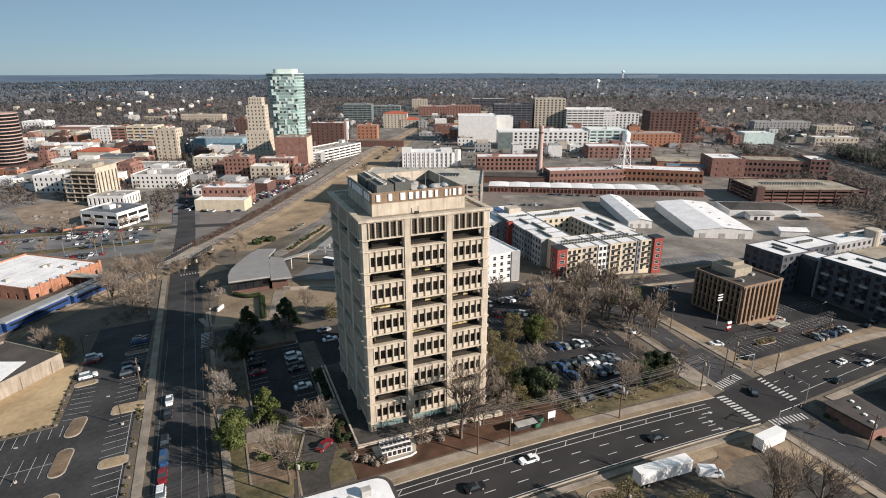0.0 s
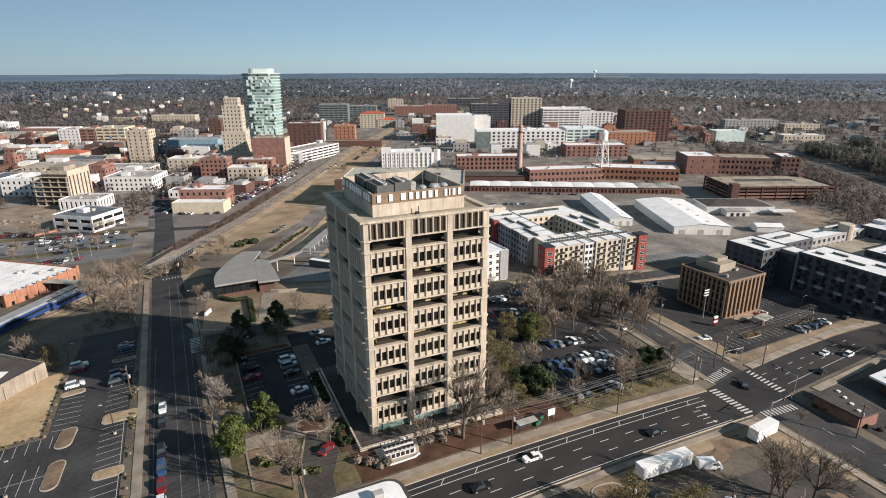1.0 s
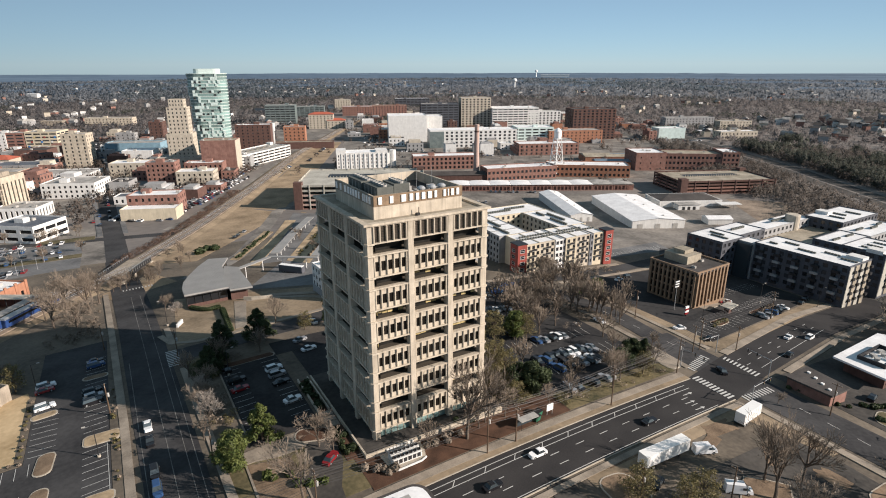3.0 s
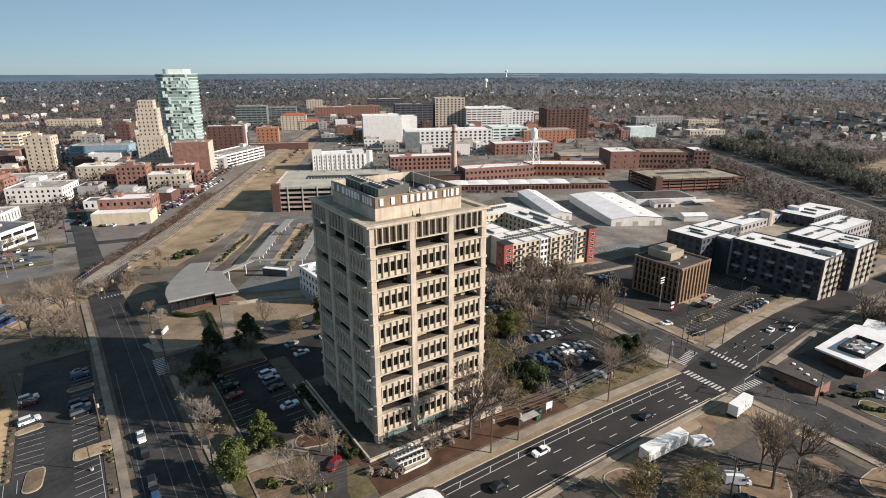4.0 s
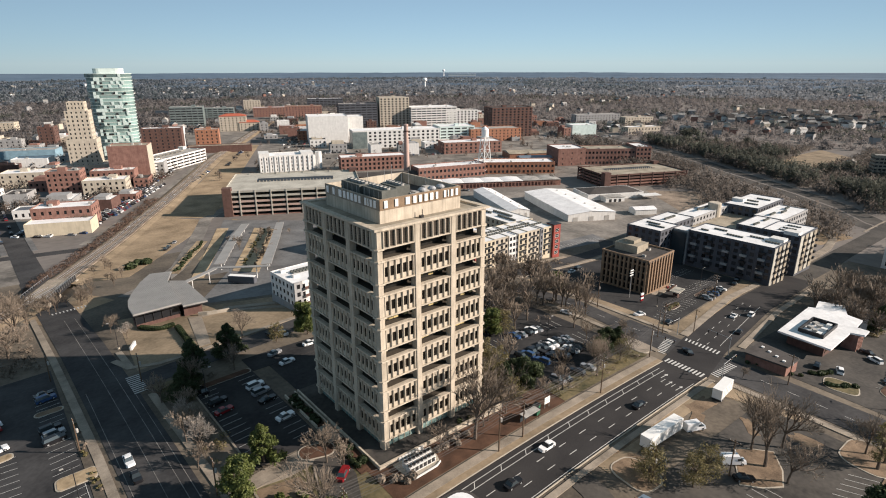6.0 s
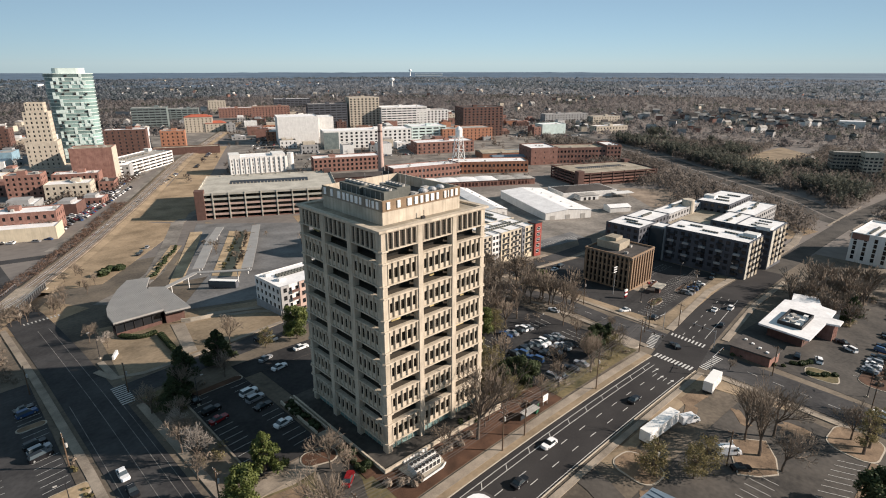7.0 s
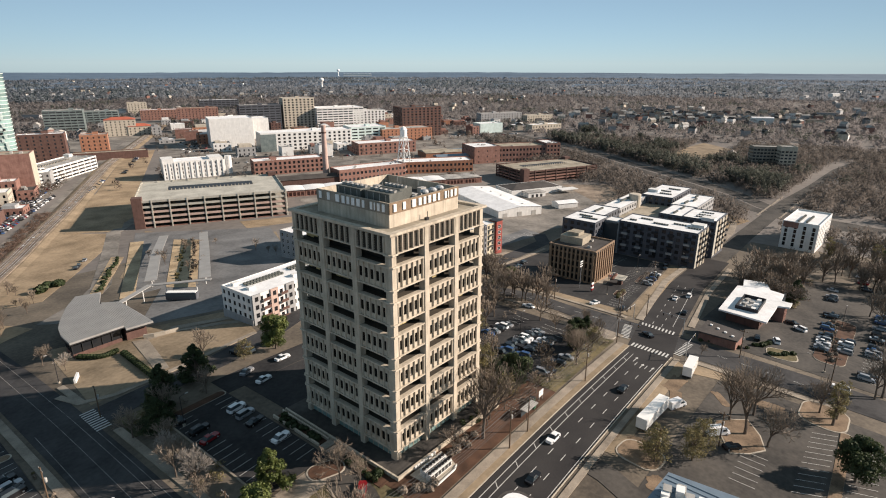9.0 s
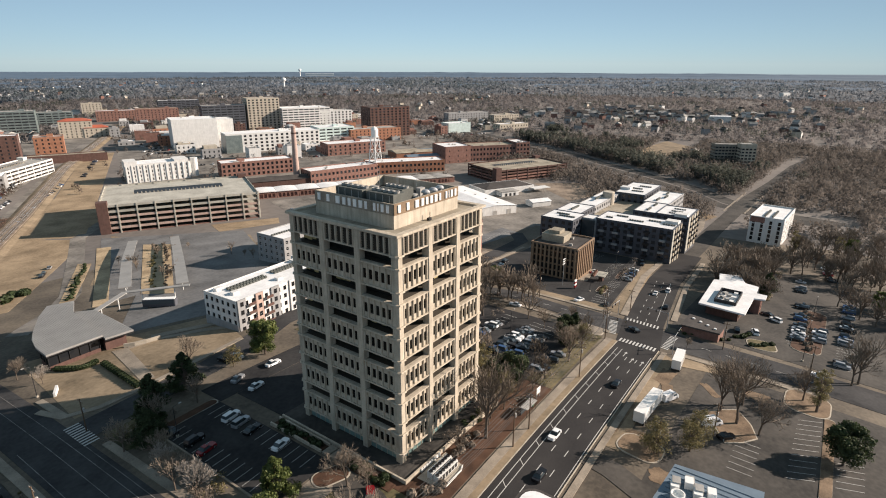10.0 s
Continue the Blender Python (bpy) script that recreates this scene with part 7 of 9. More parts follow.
island([(79.9, 54.8), (83.0, 51.4), (87.3, 48.8), (93.0, 51.0), (98.4, 55.0), (95.0, 58.6), (91.4, 61.3), (85.6, 58.2)], "litter", "brown kerbed bed under bare trees")
island(rounded(92.0, 34.9, 38.0, 2.4, 1.0, rot=1), "litter", "long narrow brown bed between bays")
island(rounded(116.2, 40.6, 14.0, 11.0, 4.0, rot=0), "litter", "brown kerbed bed under bare trees")
island(rounded(181.0, 44.0, 52.0, 9.0, 4.0, rot=0), "mulch", "red-brown kerbed bed between parked cars")
island(rounded(150.5, 56.0, 9.0, 9.0, 3.0, rot=15), "green_grass", "kerbed green corner bed")
island(rounded(183.5, 131.0, 22.0, 4.5, 1.8, rot=12), "concrete", "raised concrete forecourt by the office block")
island(rounded(166.0, 117.0, 9.0, 4.0, 1.6, rot=8), "mulch", "planted bed in the office lot")
island(rounded(195.0, 117.5, 16.0, 6.0, 2.2, rot=8), "mulch", "planted bed in the office lot")
island(rounded(64.6, 69.6, 8.5, 10.0, 3.0, rot=-4), "litter", "brown bed under olive trees beside the lot")
island(rounded(119, 104, 5.5, 10, 2.4, rot=0), "concrete", "rounded concrete street corner")

drive = Shape()
ribbon(drive, [(10.5, 91), (11.5, 99), (14.5, 106), (16.5, 118)], 7.0, 0.1)
solid("driveway", drive, M["worn_asphalt"], Matrix(), "worn asphalt drive beside the tower", "driveway", kind="structure")
drive2 = Shape()
ribbon(drive2, [(50, 64), (53, 72), (54, 78.4)], 6, 0.1)
solid("driveway_south", drive2, M["worn_asphalt"], Matrix(), "worn drive apron on the south side", "driveway", kind="structure")
court = Shape()
plot(court, [(-0.2, 114.6), (7.0, 113.2), (12.4, 113.6), (16.2, 117.6), (15.2, 119.6), (6.0, 119.2), (0.0, 118.4)], 0.12)
ribbon(court, [(-0.3, 101), (-0.3, 114.4), (7.0, 114.6)], 0.5, 0.2)
ribbon(court, [(8.6, 92), (8.9, 103), (12.2, 112.8)], 0.4, 0.2)
ribbon(court, [(2.0, 122), (2.0, 161), (11.5, 161.4)], 0.4, 0.24)
solid("path_court", court, M["concrete"], Matrix(), "tan paved court with pale edgings beside the tower", "path", kind="structure")
paved("bed_court", "litter", "brown leaf-littered bed beside the tower court", "planting bed", 0.1, [((0.0, 101), (8.4, 99), (8.6, 112), (0.0, 114))])
paved("bed_drive", "mulch", "dark planted strip between lot and tower terrace", "planting bed", 0.14, [((18.6, 104.5), (22.0, 104.5), (22.0, 117), (18.6, 117)), ((19.2, 124.2), (21.2, 124.2), (21.2, 141), (19.2, 141))])
for i, y_ in enumerate((117.4, 119.6, 121.8)):
    solid("paving_slab", Shape().box(0, 0, -0.6, 3.0, 1.9, 0.12 + 0.1 * i), M["precast_dark"], pose(18.8, y_, G(20, y_) + 0.1), "grey concrete paving step beside the terrace", "paving", "terrace steps")
for x_ in (18.8, 21.4):
    solid("planter_wall", Shape().box(0, 0, -1.0, 0.35, 17.0, 0.55), M["precast"], pose(x_, 124.1, G(20, 132) + 0.15), "long low concrete planter wall", "wall", "planter walls")
patches = Shape()
for cx_, cy_, w_, d_, a_ in ((103, 74.6, 13, 5, -6), (96, 72, 7, 4, 20), (66, 70.5, 12, 9, 12), (74, 77, 20, 2.6, 2), (121, 62, 4, 14, 4), (58, 62, 7, 9, 0), (104, 63, 9, 3, 40), (110, 52, 6, 9, 10)):
    plot(patches, [(cx_ + (x - cx_) * (0.8 + 0.35 * noise.noise((x, y, 1.0))), cy_ + (y - cy_) * (0.8 + 0.35 * noise.noise((x, y, 4.0)))) for x, y in rounded(cx_, cy_, w_, d_, min(w_, d_) * 0.42, 5, a_)], 0.1)
solid("leaf_litter", patches, M["litter"], Matrix(), "drifts of brown leaf litter on old asphalt", "leaf litter", kind="structure")
plaza = Shape()
patch(plaza, ((12, 187), (15.5, 187), (21, 214), (17, 216)), 0.15)
ribbon(plaza, [(-9.8, 196), (-7.4, 187.4), (0, 184.0), (10, 184.2), (22, 185.2), (44, 188.4)], 1.8, 0.22)
ribbon(plaza, [(21, 214), (30, 212.5), (42, 205), (52, 197)], 2.4, 0.15)
patch(plaza, ((28, 214), (46, 206), (47.5, 208), (30, 217)), 0.3)
solid("path_station", plaza, M["concrete"], Matrix(), "pale concrete path up to the station", "path", kind="structure")


def utility_pole(x, y, h, lean=0.0, arms=2):
    p = thing("utility_pole", pose(x, y, G(x, y) - 0.3, lean, 0, 0), "brown wooden utility pole with cross arms", "utility pole", "utility poles")
    part("post", Shape().tube((0, 0, 0), (0, 0, h), 0.17, 0.11, 8), M["wood_pole"], p)
    for k in range(arms):
        a = part("cross_arm", Shape().box(-0.07, -1.2, h - 0.7 - k * 1.1, 0.07, 1.2, h - 0.55 - k * 1.1), M["wood_pole"], p)
        for y_ in (-1.05, -0.4, 0.4, 1.05):
            part("insulator", Shape().tube((0, y_, h - 0.55 - k * 1.1), (0, y_, h - 0.35 - k * 1.1), 0.06), M["unit"], a)
    part("transformer", Shape().disc_stack(0.35, 0, ((0.25, h - 3.6), (0.28, h - 3.5), (0.28, h - 2.7), (0.2, h - 2.6)), 10), M["unit"], p)
    return p


POLES = [(-30, 92.2), (8, 92.4), (46, 92.0), (85, 93.0), (116, 97.2), (137, 104.8), (190, 112)]
for x, y in POLES:
    utility_pole(x, y, 11.5)
for x, y, h in ((54, 92.3, 10), (148.5, 99.6, 9), (136.5, 65.5, 10), (137.6, 41.5, 10), (64.7, 66.1, 9), (81, 57.5, 9.5), (138.6, 132, 11), (-24.5, 152, 9), (-6.0, 118, 9), (-25.5, 196, 9), (-6.6, 176, 9), (132.5, 104.0, 10)):
    utility_pole(x, y, h, arms=1)
wires = thing("overhead_wires", Matrix(), "thin black overhead wires strung between poles", "wires")
for off, dz in ((-1.05, 11.0), (-0.4, 11.0), (0.4, 11.0), (1.05, 11.0), (-0.6, 9.8), (0.6, 9.8), (0.0, 8.2), (0.0, 7.6)):
    for (x0, y0), (x1, y1) in zip(POLES, POLES[1:]):
        rows_ = []
        for i in range(9):
            t = i / 8
            x, y = lerp(x0, x1, t), lerp(y0, y1, t) + off
            z = lerp(G(x0, y0), G(x1, y1), t) + dz - 0.9 * 4 * t * (1 - t)
            rows_.append([(x, y - 0.028, z), (x, y + 0.028, z), (x, y, z + 0.05)])
        S = Shape()
        S.v = [p for r in rows_ for p in r]
        S.f = [(3 * i + j, 3 * i + (j + 1) % 3, 3 * i + 3 + (j + 1) % 3, 3 * i + 3 + j) for i in range(8) for j in range(3)]
        S.s = [0] * len(S.f)
        part("wire", S, M["dark_metal"], wires)


def street_light(x, y, h, turn, label="grey steel street light with a short arm"):
    s = thing("street_light", pose(x, y, G(x, y), 0, 0, turn), label, "street light", "street lights")
    part("post", Shape().tube((0, 0, -0.3), (0, 0, h), 0.11, 0.07, 8), M["dark_metal"], s)
    part("arm", Shape().tube((0, 0, h - 0.1), (1.5, 0, h + 0.2), 0.05), M["dark_metal"], s)
    part("lamp_head", Shape().chamfer_box(1.3, -0.15, h + 0.1, 2.0, 0.15, h + 0.25, 0.05), M["unit"], s)
    part("footing", Shape().disc_stack(0, 0, ((0.35, -0.3), (0.35, 0.5)), 10), M["pale_concrete"], s)


for x, y, h, a in ((-45.5, 122.5, 8, 0), (-46, 100, 8, 0), (-41.5, 178, 8, 0), (-27, 135, 8, 180), (4, 155, 8, 0), (84, 104, 8, 90), (98, 122, 8, 0), (160, 120, 8, 0), (205, 125, 8, 0), (165, 44, 8, 0), (200, 44, 8, 0), (147, 44, 8, 0), (250, 116, 9, 270), (225, 112.5, 9, 270), (-6.8, 205, 9, 180)):
    street_light(x, y, h, a)
for x, y, a in ((120.6, 99.4, 270), (139.8, 84.0, 90), (140.6, 101.4, 180), (119.6, 77.0, 0)):
    s = thing("traffic_signal", pose(x, y, G(x, y), 0, 0, a), "traffic signal on a long steel arm", "traffic light", "traffic signals")
    part("post", Shape().tube((0, 0, -0.3), (0, 0, 6.4), 0.14, 0.1, 8), M["steel"], s)
    part("arm", Shape().tube((0, 0, 6.0), (7.5, 0, 6.5), 0.09, 0.05, 8), M["steel"], s)
    for k in (4.2, 7.0):
        h_ = part("signal_head", Shape().chamfer_box(k - 0.17, -0.17, 5.5, k + 0.17, 0.17, 6.5, 0.04), M["dark_metal"], s)
        for j, c in enumerate(("car_red", "blind", "glass_green")):
            part("lens", Shape().tube((k, -0.18, 6.3 - 0.32 * j), (k, -0.2, 6.3 - 0.32 * j), 0.11, n=8), M[c], h_)
kx_ = thing("drive_kiosk", pose(179.5, 122.5, G(179.5, 122.5), 0, 0, 8), "small dark drive-up kiosk under a pale canopy", "kiosk")
part("canopy", Shape().box(-3.2, -2.0, 2.7, 3.2, 2.0, 3.1), M["deck_concrete"], kx_)
part("booth", Shape().chamfer_box(-1.6, -0.9, 0, 1.2, 0.9, 2.7, 0.05), M["brick_dark"], kx_)
for x_ in (-2.8, 2.8):
    part("post", Shape().tube((x_, 0, -0.2), (x_, 0, 2.7), 0.12), M["dark_metal"], kx_)
for i in range(3):
    pl_ = thing("planter_box", pose(184 + 2.6 * i, 127.6 + 0.5 * i, G(186, 128) + 0.2, 0, 0, 10), "red-brown brick planter with dry plants", "planter", "forecourt planters")
    part("box", Shape().chamfer_box(-1.0, -0.5, 0, 1.0, 0.5, 0.8, 0.05), M["brick"], pl_)
    part("plants", SHRUB_LOW, None, pl_, at=pose(0, 0, 0.7))
# frame of stacked signs behind the office lot
pp = thing("lamp_mast", pose(160, 132, G(160, 132)), "tall mast with stacked white lamp arms", "mast")
part("post", Shape().tube((0, 0, -0.5), (0, 0, 12), 0.15, 0.1, 8), M["steel"], pp)
for k in range(3):
    part("lamp_arm", Shape().box(-1.1, -0.1, 9.4 + k, 1.1, 0.1, 9.75 + k), M["white_paint"], pp)
bs = thing("bus_shelter", pose(60, 95.6, G(60, 95.6)), "small bus shelter with a pale flat roof", "shelter")
part("roof", Shape().box(-2.6, -1.0, 2.5, 2.6, 1.0, 2.65), M["unit"], bs)
for x in (-2.4, 2.4):
    for y in (-0.8, 0.8):
        part("post", Shape().tube((x, y, -0.2), (x, y, 2.5), 0.05), M["dark_metal"], bs)
part("back_pane", Shape().box(-2.4, 0.8, 0.3, 2.4, 0.84, 2.3), M["glass_sky"], bs)
for x, y in ((63.5, 96.6), (65.2, 98.0)):
    b = thing("skip_bin", pose(x, y, G(x, y), 0, 0, 15), "green metal refuse bin beside the pavement", "bin", "refuse bins")
    part("tub", Shape().prism(((-0.8, -0.6), (0.8, -0.6), (0.8, 0.6), (-0.8, 0.6)), 0, 1.3, ((-0.95, -0.75), (0.95, -0.75), (0.95, 0.75), (-0.95, 0.75))), M["bin_green"], b)
    part("lid", Shape().box(-1.0, -0.8, 1.3, 1.0, 0.8, 1.42), M["dark_metal"], b)
sg = thing("street_sign", pose(68, 97, G(68, 97)), "white sign board on two posts", "sign")
part("board", Shape().box(-1.0, -0.06, 1.2, 1.0, 0.06, 3.0), M["white_paint"], sg)
for x in (-0.8, 0.8):
    part("post", Shape().box(x - 0.05, -0.05, -0.3, x + 0.05, 0.05, 1.2), M["steel"], sg)
ss = thing("station_sign", pose(-3.2, 202.5, G(-3.2, 202.5), 0, 0, 62), "low pale concrete sign wall at the station corner", "sign")
part("wall", Shape().chamfer_box(-2.2, -0.3, -0.3, 2.2, 0.3, 1.3, 0.06), M["white_wall"], ss)
gp = thing("sign_totem", pose(159, 126, G(159, 126)), "red and white striped sign totem", "sign")
for k in range(4):
    part("band", Shape().box(-0.9, -0.25, 0.8 + k * 0.8, 0.9, 0.25, 1.55 + k * 0.8), M["car_red"] if k % 2 == 0 else M["white_paint"], gp)
part("post", Shape().box(-0.2, -0.2, -0.5, 0.2, 0.2, 0.8), M["dark_metal"], gp)

rw = Shape()
ribbon(rw, [(20.5, 215.5), (23, 213.6), (26, 212.4), (30, 211.4)], 0.6, 1.3, skirt=1.8)
solid("retaining_wall", rw, M["pale_concrete"], Matrix(), "low curved pale concrete retaining wall on the station bank", "wall")

cf = thing("site_fence", Matrix(), "bright orange construction fence round a building site", "fence")
for (xa, ya), (xb, yb) in (((-112, 428), (-93, 412)), ((-93, 412), (-76, 424)), ((-76, 424), (-66, 436))):
    za, zb = G(xa, ya), G(xb, yb)
    part("mesh_panel", Shape().face((xa, ya, za), (xb, yb, zb), (xb, yb, zb + 1.3), (xa, ya, za + 1.3)), M["brick_orange"], cf)
sr_ = random.Random(3)
for i in range(26):
    x, y = sr_.uniform(-120, -40), sr_.uniform(430, 470)
    solid("earth_mound", Shape().prism(rounded(0, 0, 4, 3, 1.2, 3), -0.3, 1.2, rounded(0.2, 0, 1.6, 1.0, 0.4, 3)), M["old_asphalt"], pose(x, y, G(x, y), 0, 0, sr_.uniform(0, 180)), "grey mound of rubble on a cleared site", "rubble", "rubble mounds")
for i in range(40):
    x, y = sr_.uniform(-110, -30), sr_.uniform(330, 400)
    if abs(x + 20) < 12:
        continue
    solid("lamp_post", Shape().tube((0, 0, -0.3), (0, 0, 7), 0.1, 0.07), M["steel"], pose(x, y, G(x, y)), "thin steel lamp post in a lot", "lamp post", "lamp posts") if i % 4 == 0 else None


# ---- vehicles ----
wheel_me = {}


def wheels(parent, xs, y, r, w=0.22):
    key = (r, w)
    if key not in wheel_me:
        T = Shape().tube((0, -w / 2, 0), (0, w / 2, 0), r, n=14)
        T.slot = 1
        T.tube((0, -w / 2 - 0.015, 0), (0, w / 2 + 0.015, 0), r * 0.6, n=10)
        wheel_me[key] = T.mesh("wheel", M["rubber"], M["steel"])
    for x in xs:
        for s in (-1, 1):
            part("wheel", wheel_me[key], None, parent, at=pose(x, s * y, r))


def car(name, paint, label, L=4.6, W=1.82, H=1.46, kind="sedan", near=True):
    c = thing(name, pose(0, -400, -60), label, "car", "parked cars")
    h = H * 0.56
    hl, hw = L / 2, W / 2
    S = Shape()
    S.prism(((-hl, -hw * 0.8), (-hl + 0.25, -hw), (hl - 0.35, -hw), (hl, -hw * 0.7), (hl, hw * 0.7), (hl - 0.35, hw), (-hl + 0.25, hw), (-hl, hw * 0.8)), 0.22, h,
            ((-hl + 0.06, -hw * 0.76), (-hl + 0.3, -hw * 0.93), (hl - 0.5, -hw * 0.9), (hl - 0.15, -hw * 0.62), (hl - 0.15, hw * 0.62), (hl - 0.5, hw * 0.9), (-hl + 0.3, hw * 0.93), (-hl + 0.06, hw * 0.76)))
    part("body", S, M[paint], c)
    if kind == "sedan":
        a0, a1, b0, b1 = -hl + 0.75, hl - 1.45, -hl + 1.35, hl - 2.15
    elif kind == "suv":
        a0, a1, b0, b1 = -hl + 0.15, hl - 1.3, -hl + 0.45, hl - 1.95
    else:
        a0, a1, b0, b1 = -0.3, hl - 1.45, -0.1, hl - 2.0
    q, r = hw * 0.9, hw * 0.72
    part("cabin_glass", Shape().prism(((a0, -q), (a1, -q), (a1, q), (a0, q)), h, H - 0.06, ((b0, -r), (b1, -r), (b1, r), (b0, r))), M["glass_sky"], c, "dark glazed cabin")
    part("roof", Shape().prism(((b0 - 0.05, -r), (b1 + 0.05, -r), (b1 + 0.05, r), (b0 - 0.05, r)), H - 0.07, H, ((b0 + 0.1, -r + 0.1), (b1 - 0.1, -r + 0.1), (b1 - 0.1, r - 0.1), (b0 + 0.1, r - 0.1))), M[paint], c)
    if kind == "pickup":
        part("load_bed", Shape().box(-hl + 0.15, -hw * 0.78, h + 0.002, -0.4, hw * 0.78, h + 0.03), M["dark_metal"], c)
    if near:
        for s in (-1, 1) if near == "close" else ():
            part("headlight", Shape().box(hl - 0.2, s * hw * 0.6 - 0.18, h - 0.22, hl - 0.02, s * hw * 0.6 + 0.18, h - 0.08), M["white_paint"], c)
        wheels(c, (-hl + 0.85, hl - 0.9), hw - 0.1, 0.33)
    else:
        part("undercarriage", Shape().box(-hl + 0.5, -hw + 0.05, 0.02, hl - 0.5, hw - 0.05, 0.21), M["rubber"], c)
    return c


KINDS = []
for paint, word in (("car_white", "white"), ("car_silver", "silver"), ("car_black", "black"), ("car_red", "dark red"), ("car_blue", "dark blue")):
    KINDS.append((car("car", paint, word + " saloon car parked on asphalt"), paint))
    KINDS.append((car("car", paint, word + " tall estate car parked on asphalt", 4.75, 1.9, 1.72, "suv"), paint))
KINDS.append((car("pickup_truck", "car_white", "white pickup truck parked on asphalt", 5.5, 1.95, 1.8, "pickup"), "car_white"))
KINDS.append((car("pickup_truck", "car_black", "black pickup truck parked on asphalt", 5.5, 1.95, 1.8, "pickup"), "car_black"))
FAR = [(car("car", p_, w_ + " car in a crowded downtown lot", near=False), p_) for p_, w_ in (("car_white", "white"), ("car_silver", "silver"), ("car_black", "black"), ("car_red", "dark red"), ("car_blue", "dark blue"))]
WEIGHT = [1.6, 1.6, 3, 3, 8, 8, 0.5, 0.5, 2, 2, 0.5, 1]
vr = random.Random(21)
used = set()


def park(x, y, heading, which=None):
    i = which if which is not None else vr.choices(range(len(KINDS)), WEIGHT)[0]
    proto = KINDS[i][0]
    if math.hypot(x - 20, y - 90) > 225:
        i = 100 + {"car_white": 0, "car_silver": 1, "car_black": 2, "car_red": 3, "car_blue": 4}[KINDS[i][1]]
        proto = FAR[i - 100][0]
    z = G(x, y) + 0.09
    e = 1.0
    c, s = math.cos(radians(heading)), math.sin(radians(heading))
    pitch = -math.degrees(math.atan2(G(x + c, y + s) - G(x - c, y - s), 2))
    roll = math.degrees(math.atan2(G(x - s, y + c) - G(x + s, y - c), 2))
    m = pose(x, y, z, 0, 0, heading) @ pose(0, 0, 0, roll, pitch, 0)
    if i not in used:
        used.add(i)
        proto.matrix_basis = m
        return proto
    return copy_thing(proto, m)


def row(x0, y0, x1, y1, n, heading, fill=0.85, jitter=4.0):
    for i in range(n):
        if vr.random() < fill:
            t = (i + 0.5) / n
            park(lerp(x0, x1, t) + vr.uniform(-0.2, 0.2), lerp(y0, y1, t) + vr.uniform(-0.3, 0.3), heading + vr.choice((0, 180)) + vr.uniform(-jitter, jitter))


# lot beside the tower
for x, y, h, w in ((15.3, 151.2, 8, 1), (15.2, 147.2, 8, 3), (15.0, 142.6, 8, 4), (15.2, 132.8, 8, 0), (5.0, 145.0, 10, 6), (4.0, 158.0, 95, 4), (15.6, 106.6, 40, 6), (27.4, 158, 8, 0), (38, 164.8, 0, 0), (27, 165.5, 20, 2), (5.2, 150, 8, 5)):
    park(x, y, h, w)
row(30, 178.5, 46, 176, 5, 95, 0.5)
# tree-shaded lot
row(81, 118.6, 105, 119.0, 10, 98, 0.95)
row(82, 113.4, 102, 113.2, 9, 98, 0.9)
row(90, 129.8, 103, 129.6, 5, 96, 0.9)
row(79, 103.2, 100, 103.4, 8, 100, 0.6)
row(80, 137.6, 90, 137.6, 4, 96, 0.7)
row(84, 158.0, 106, 155.6, 9, 95, 0.7)
row(86, 168.4, 102, 171, 6, 95, 0.85)
for x, y in ((107, 173), (110.5, 173.6), (114.2, 173.4)):
    t = thing("work_truck", pose(x, y, G(x, y) + 0.1, 0, 0, 20), "bright blue lift truck in a row", "truck", "work trucks")
    part("chassis", Shape().chamfer_box(-2.6, -1.0, 0.5, 2.6, 1.0, 1.5, 0.1), M["car_blue_bright"], t)
    part("cab", Shape().chamfer_box(0.9, -0.95, 1.5, 2.5, 0.95, 2.6, 0.15), M["car_blue_bright"], t)
    part("boom", Shape().box(-2.4, -0.3, 1.6, 0.7, 0.3, 2.3), M["car_blue_bright"], t)
    wheels(t, (-1.7, 1.7), 0.95, 0.45, 0.3)
# left lot and the road beside it
for x, y, h, w in ((-39.5, 175.8, 8, 6), (-38.8, 165.6, 8, 1), (-28.4, 166.8, 8, 5), (-28.0, 163.6, 8, 3), (-28.2, 160.8, 8, 5), (-27.6, 184.2, 8, 9), (-27.8, 187.2, 8, 4), (-39.4, 178.6, 8, 1)):
    park(x, y, h, w)
for y, w in ((140.4, 0), (133.8, 4), (121.6, 5), (116.0, 9), (110.4, 6), (104.4, 1)):
    park(-17.0, y, 270, w)
# office lot
for x, y, h, w in ((186.5, 132.2, 100, 6), (190.0, 129.5, 8, 0), (145.2, 118.5, 160, 0), (147.8, 108.5, 10, 4), (168.6, 167, 5, 0), (176, 169, 5, 5), (222, 117.5, 10, 4), (229, 119.5, 10, 5)):
    park(x, y, h, w)
row(184, 113.5, 212, 117.5, 10, 95, 0.45)
# bank lots
row(164, 47.0, 212, 48.6, 17, 90, 0.55)
row(150, 33.5, 230, 32.5, 28, 90, 0.6)
row(232, 50.5, 252, 52.0, 7, 90, 0.8)
row(166, 41.0, 206, 41.0, 14, 90, 0.35)
for x, y, h, w in ((186.5, 58.6, 70, 4), (181.5, 55.2, 60, 1), (160.8, 59.4, 20, 1), (158, 64.8, 10, 5), (137.5, 39.0, 90, 1)):
    park(x, y, h, w)
row(262, 40, 300, 46, 10, 90, 0.5)
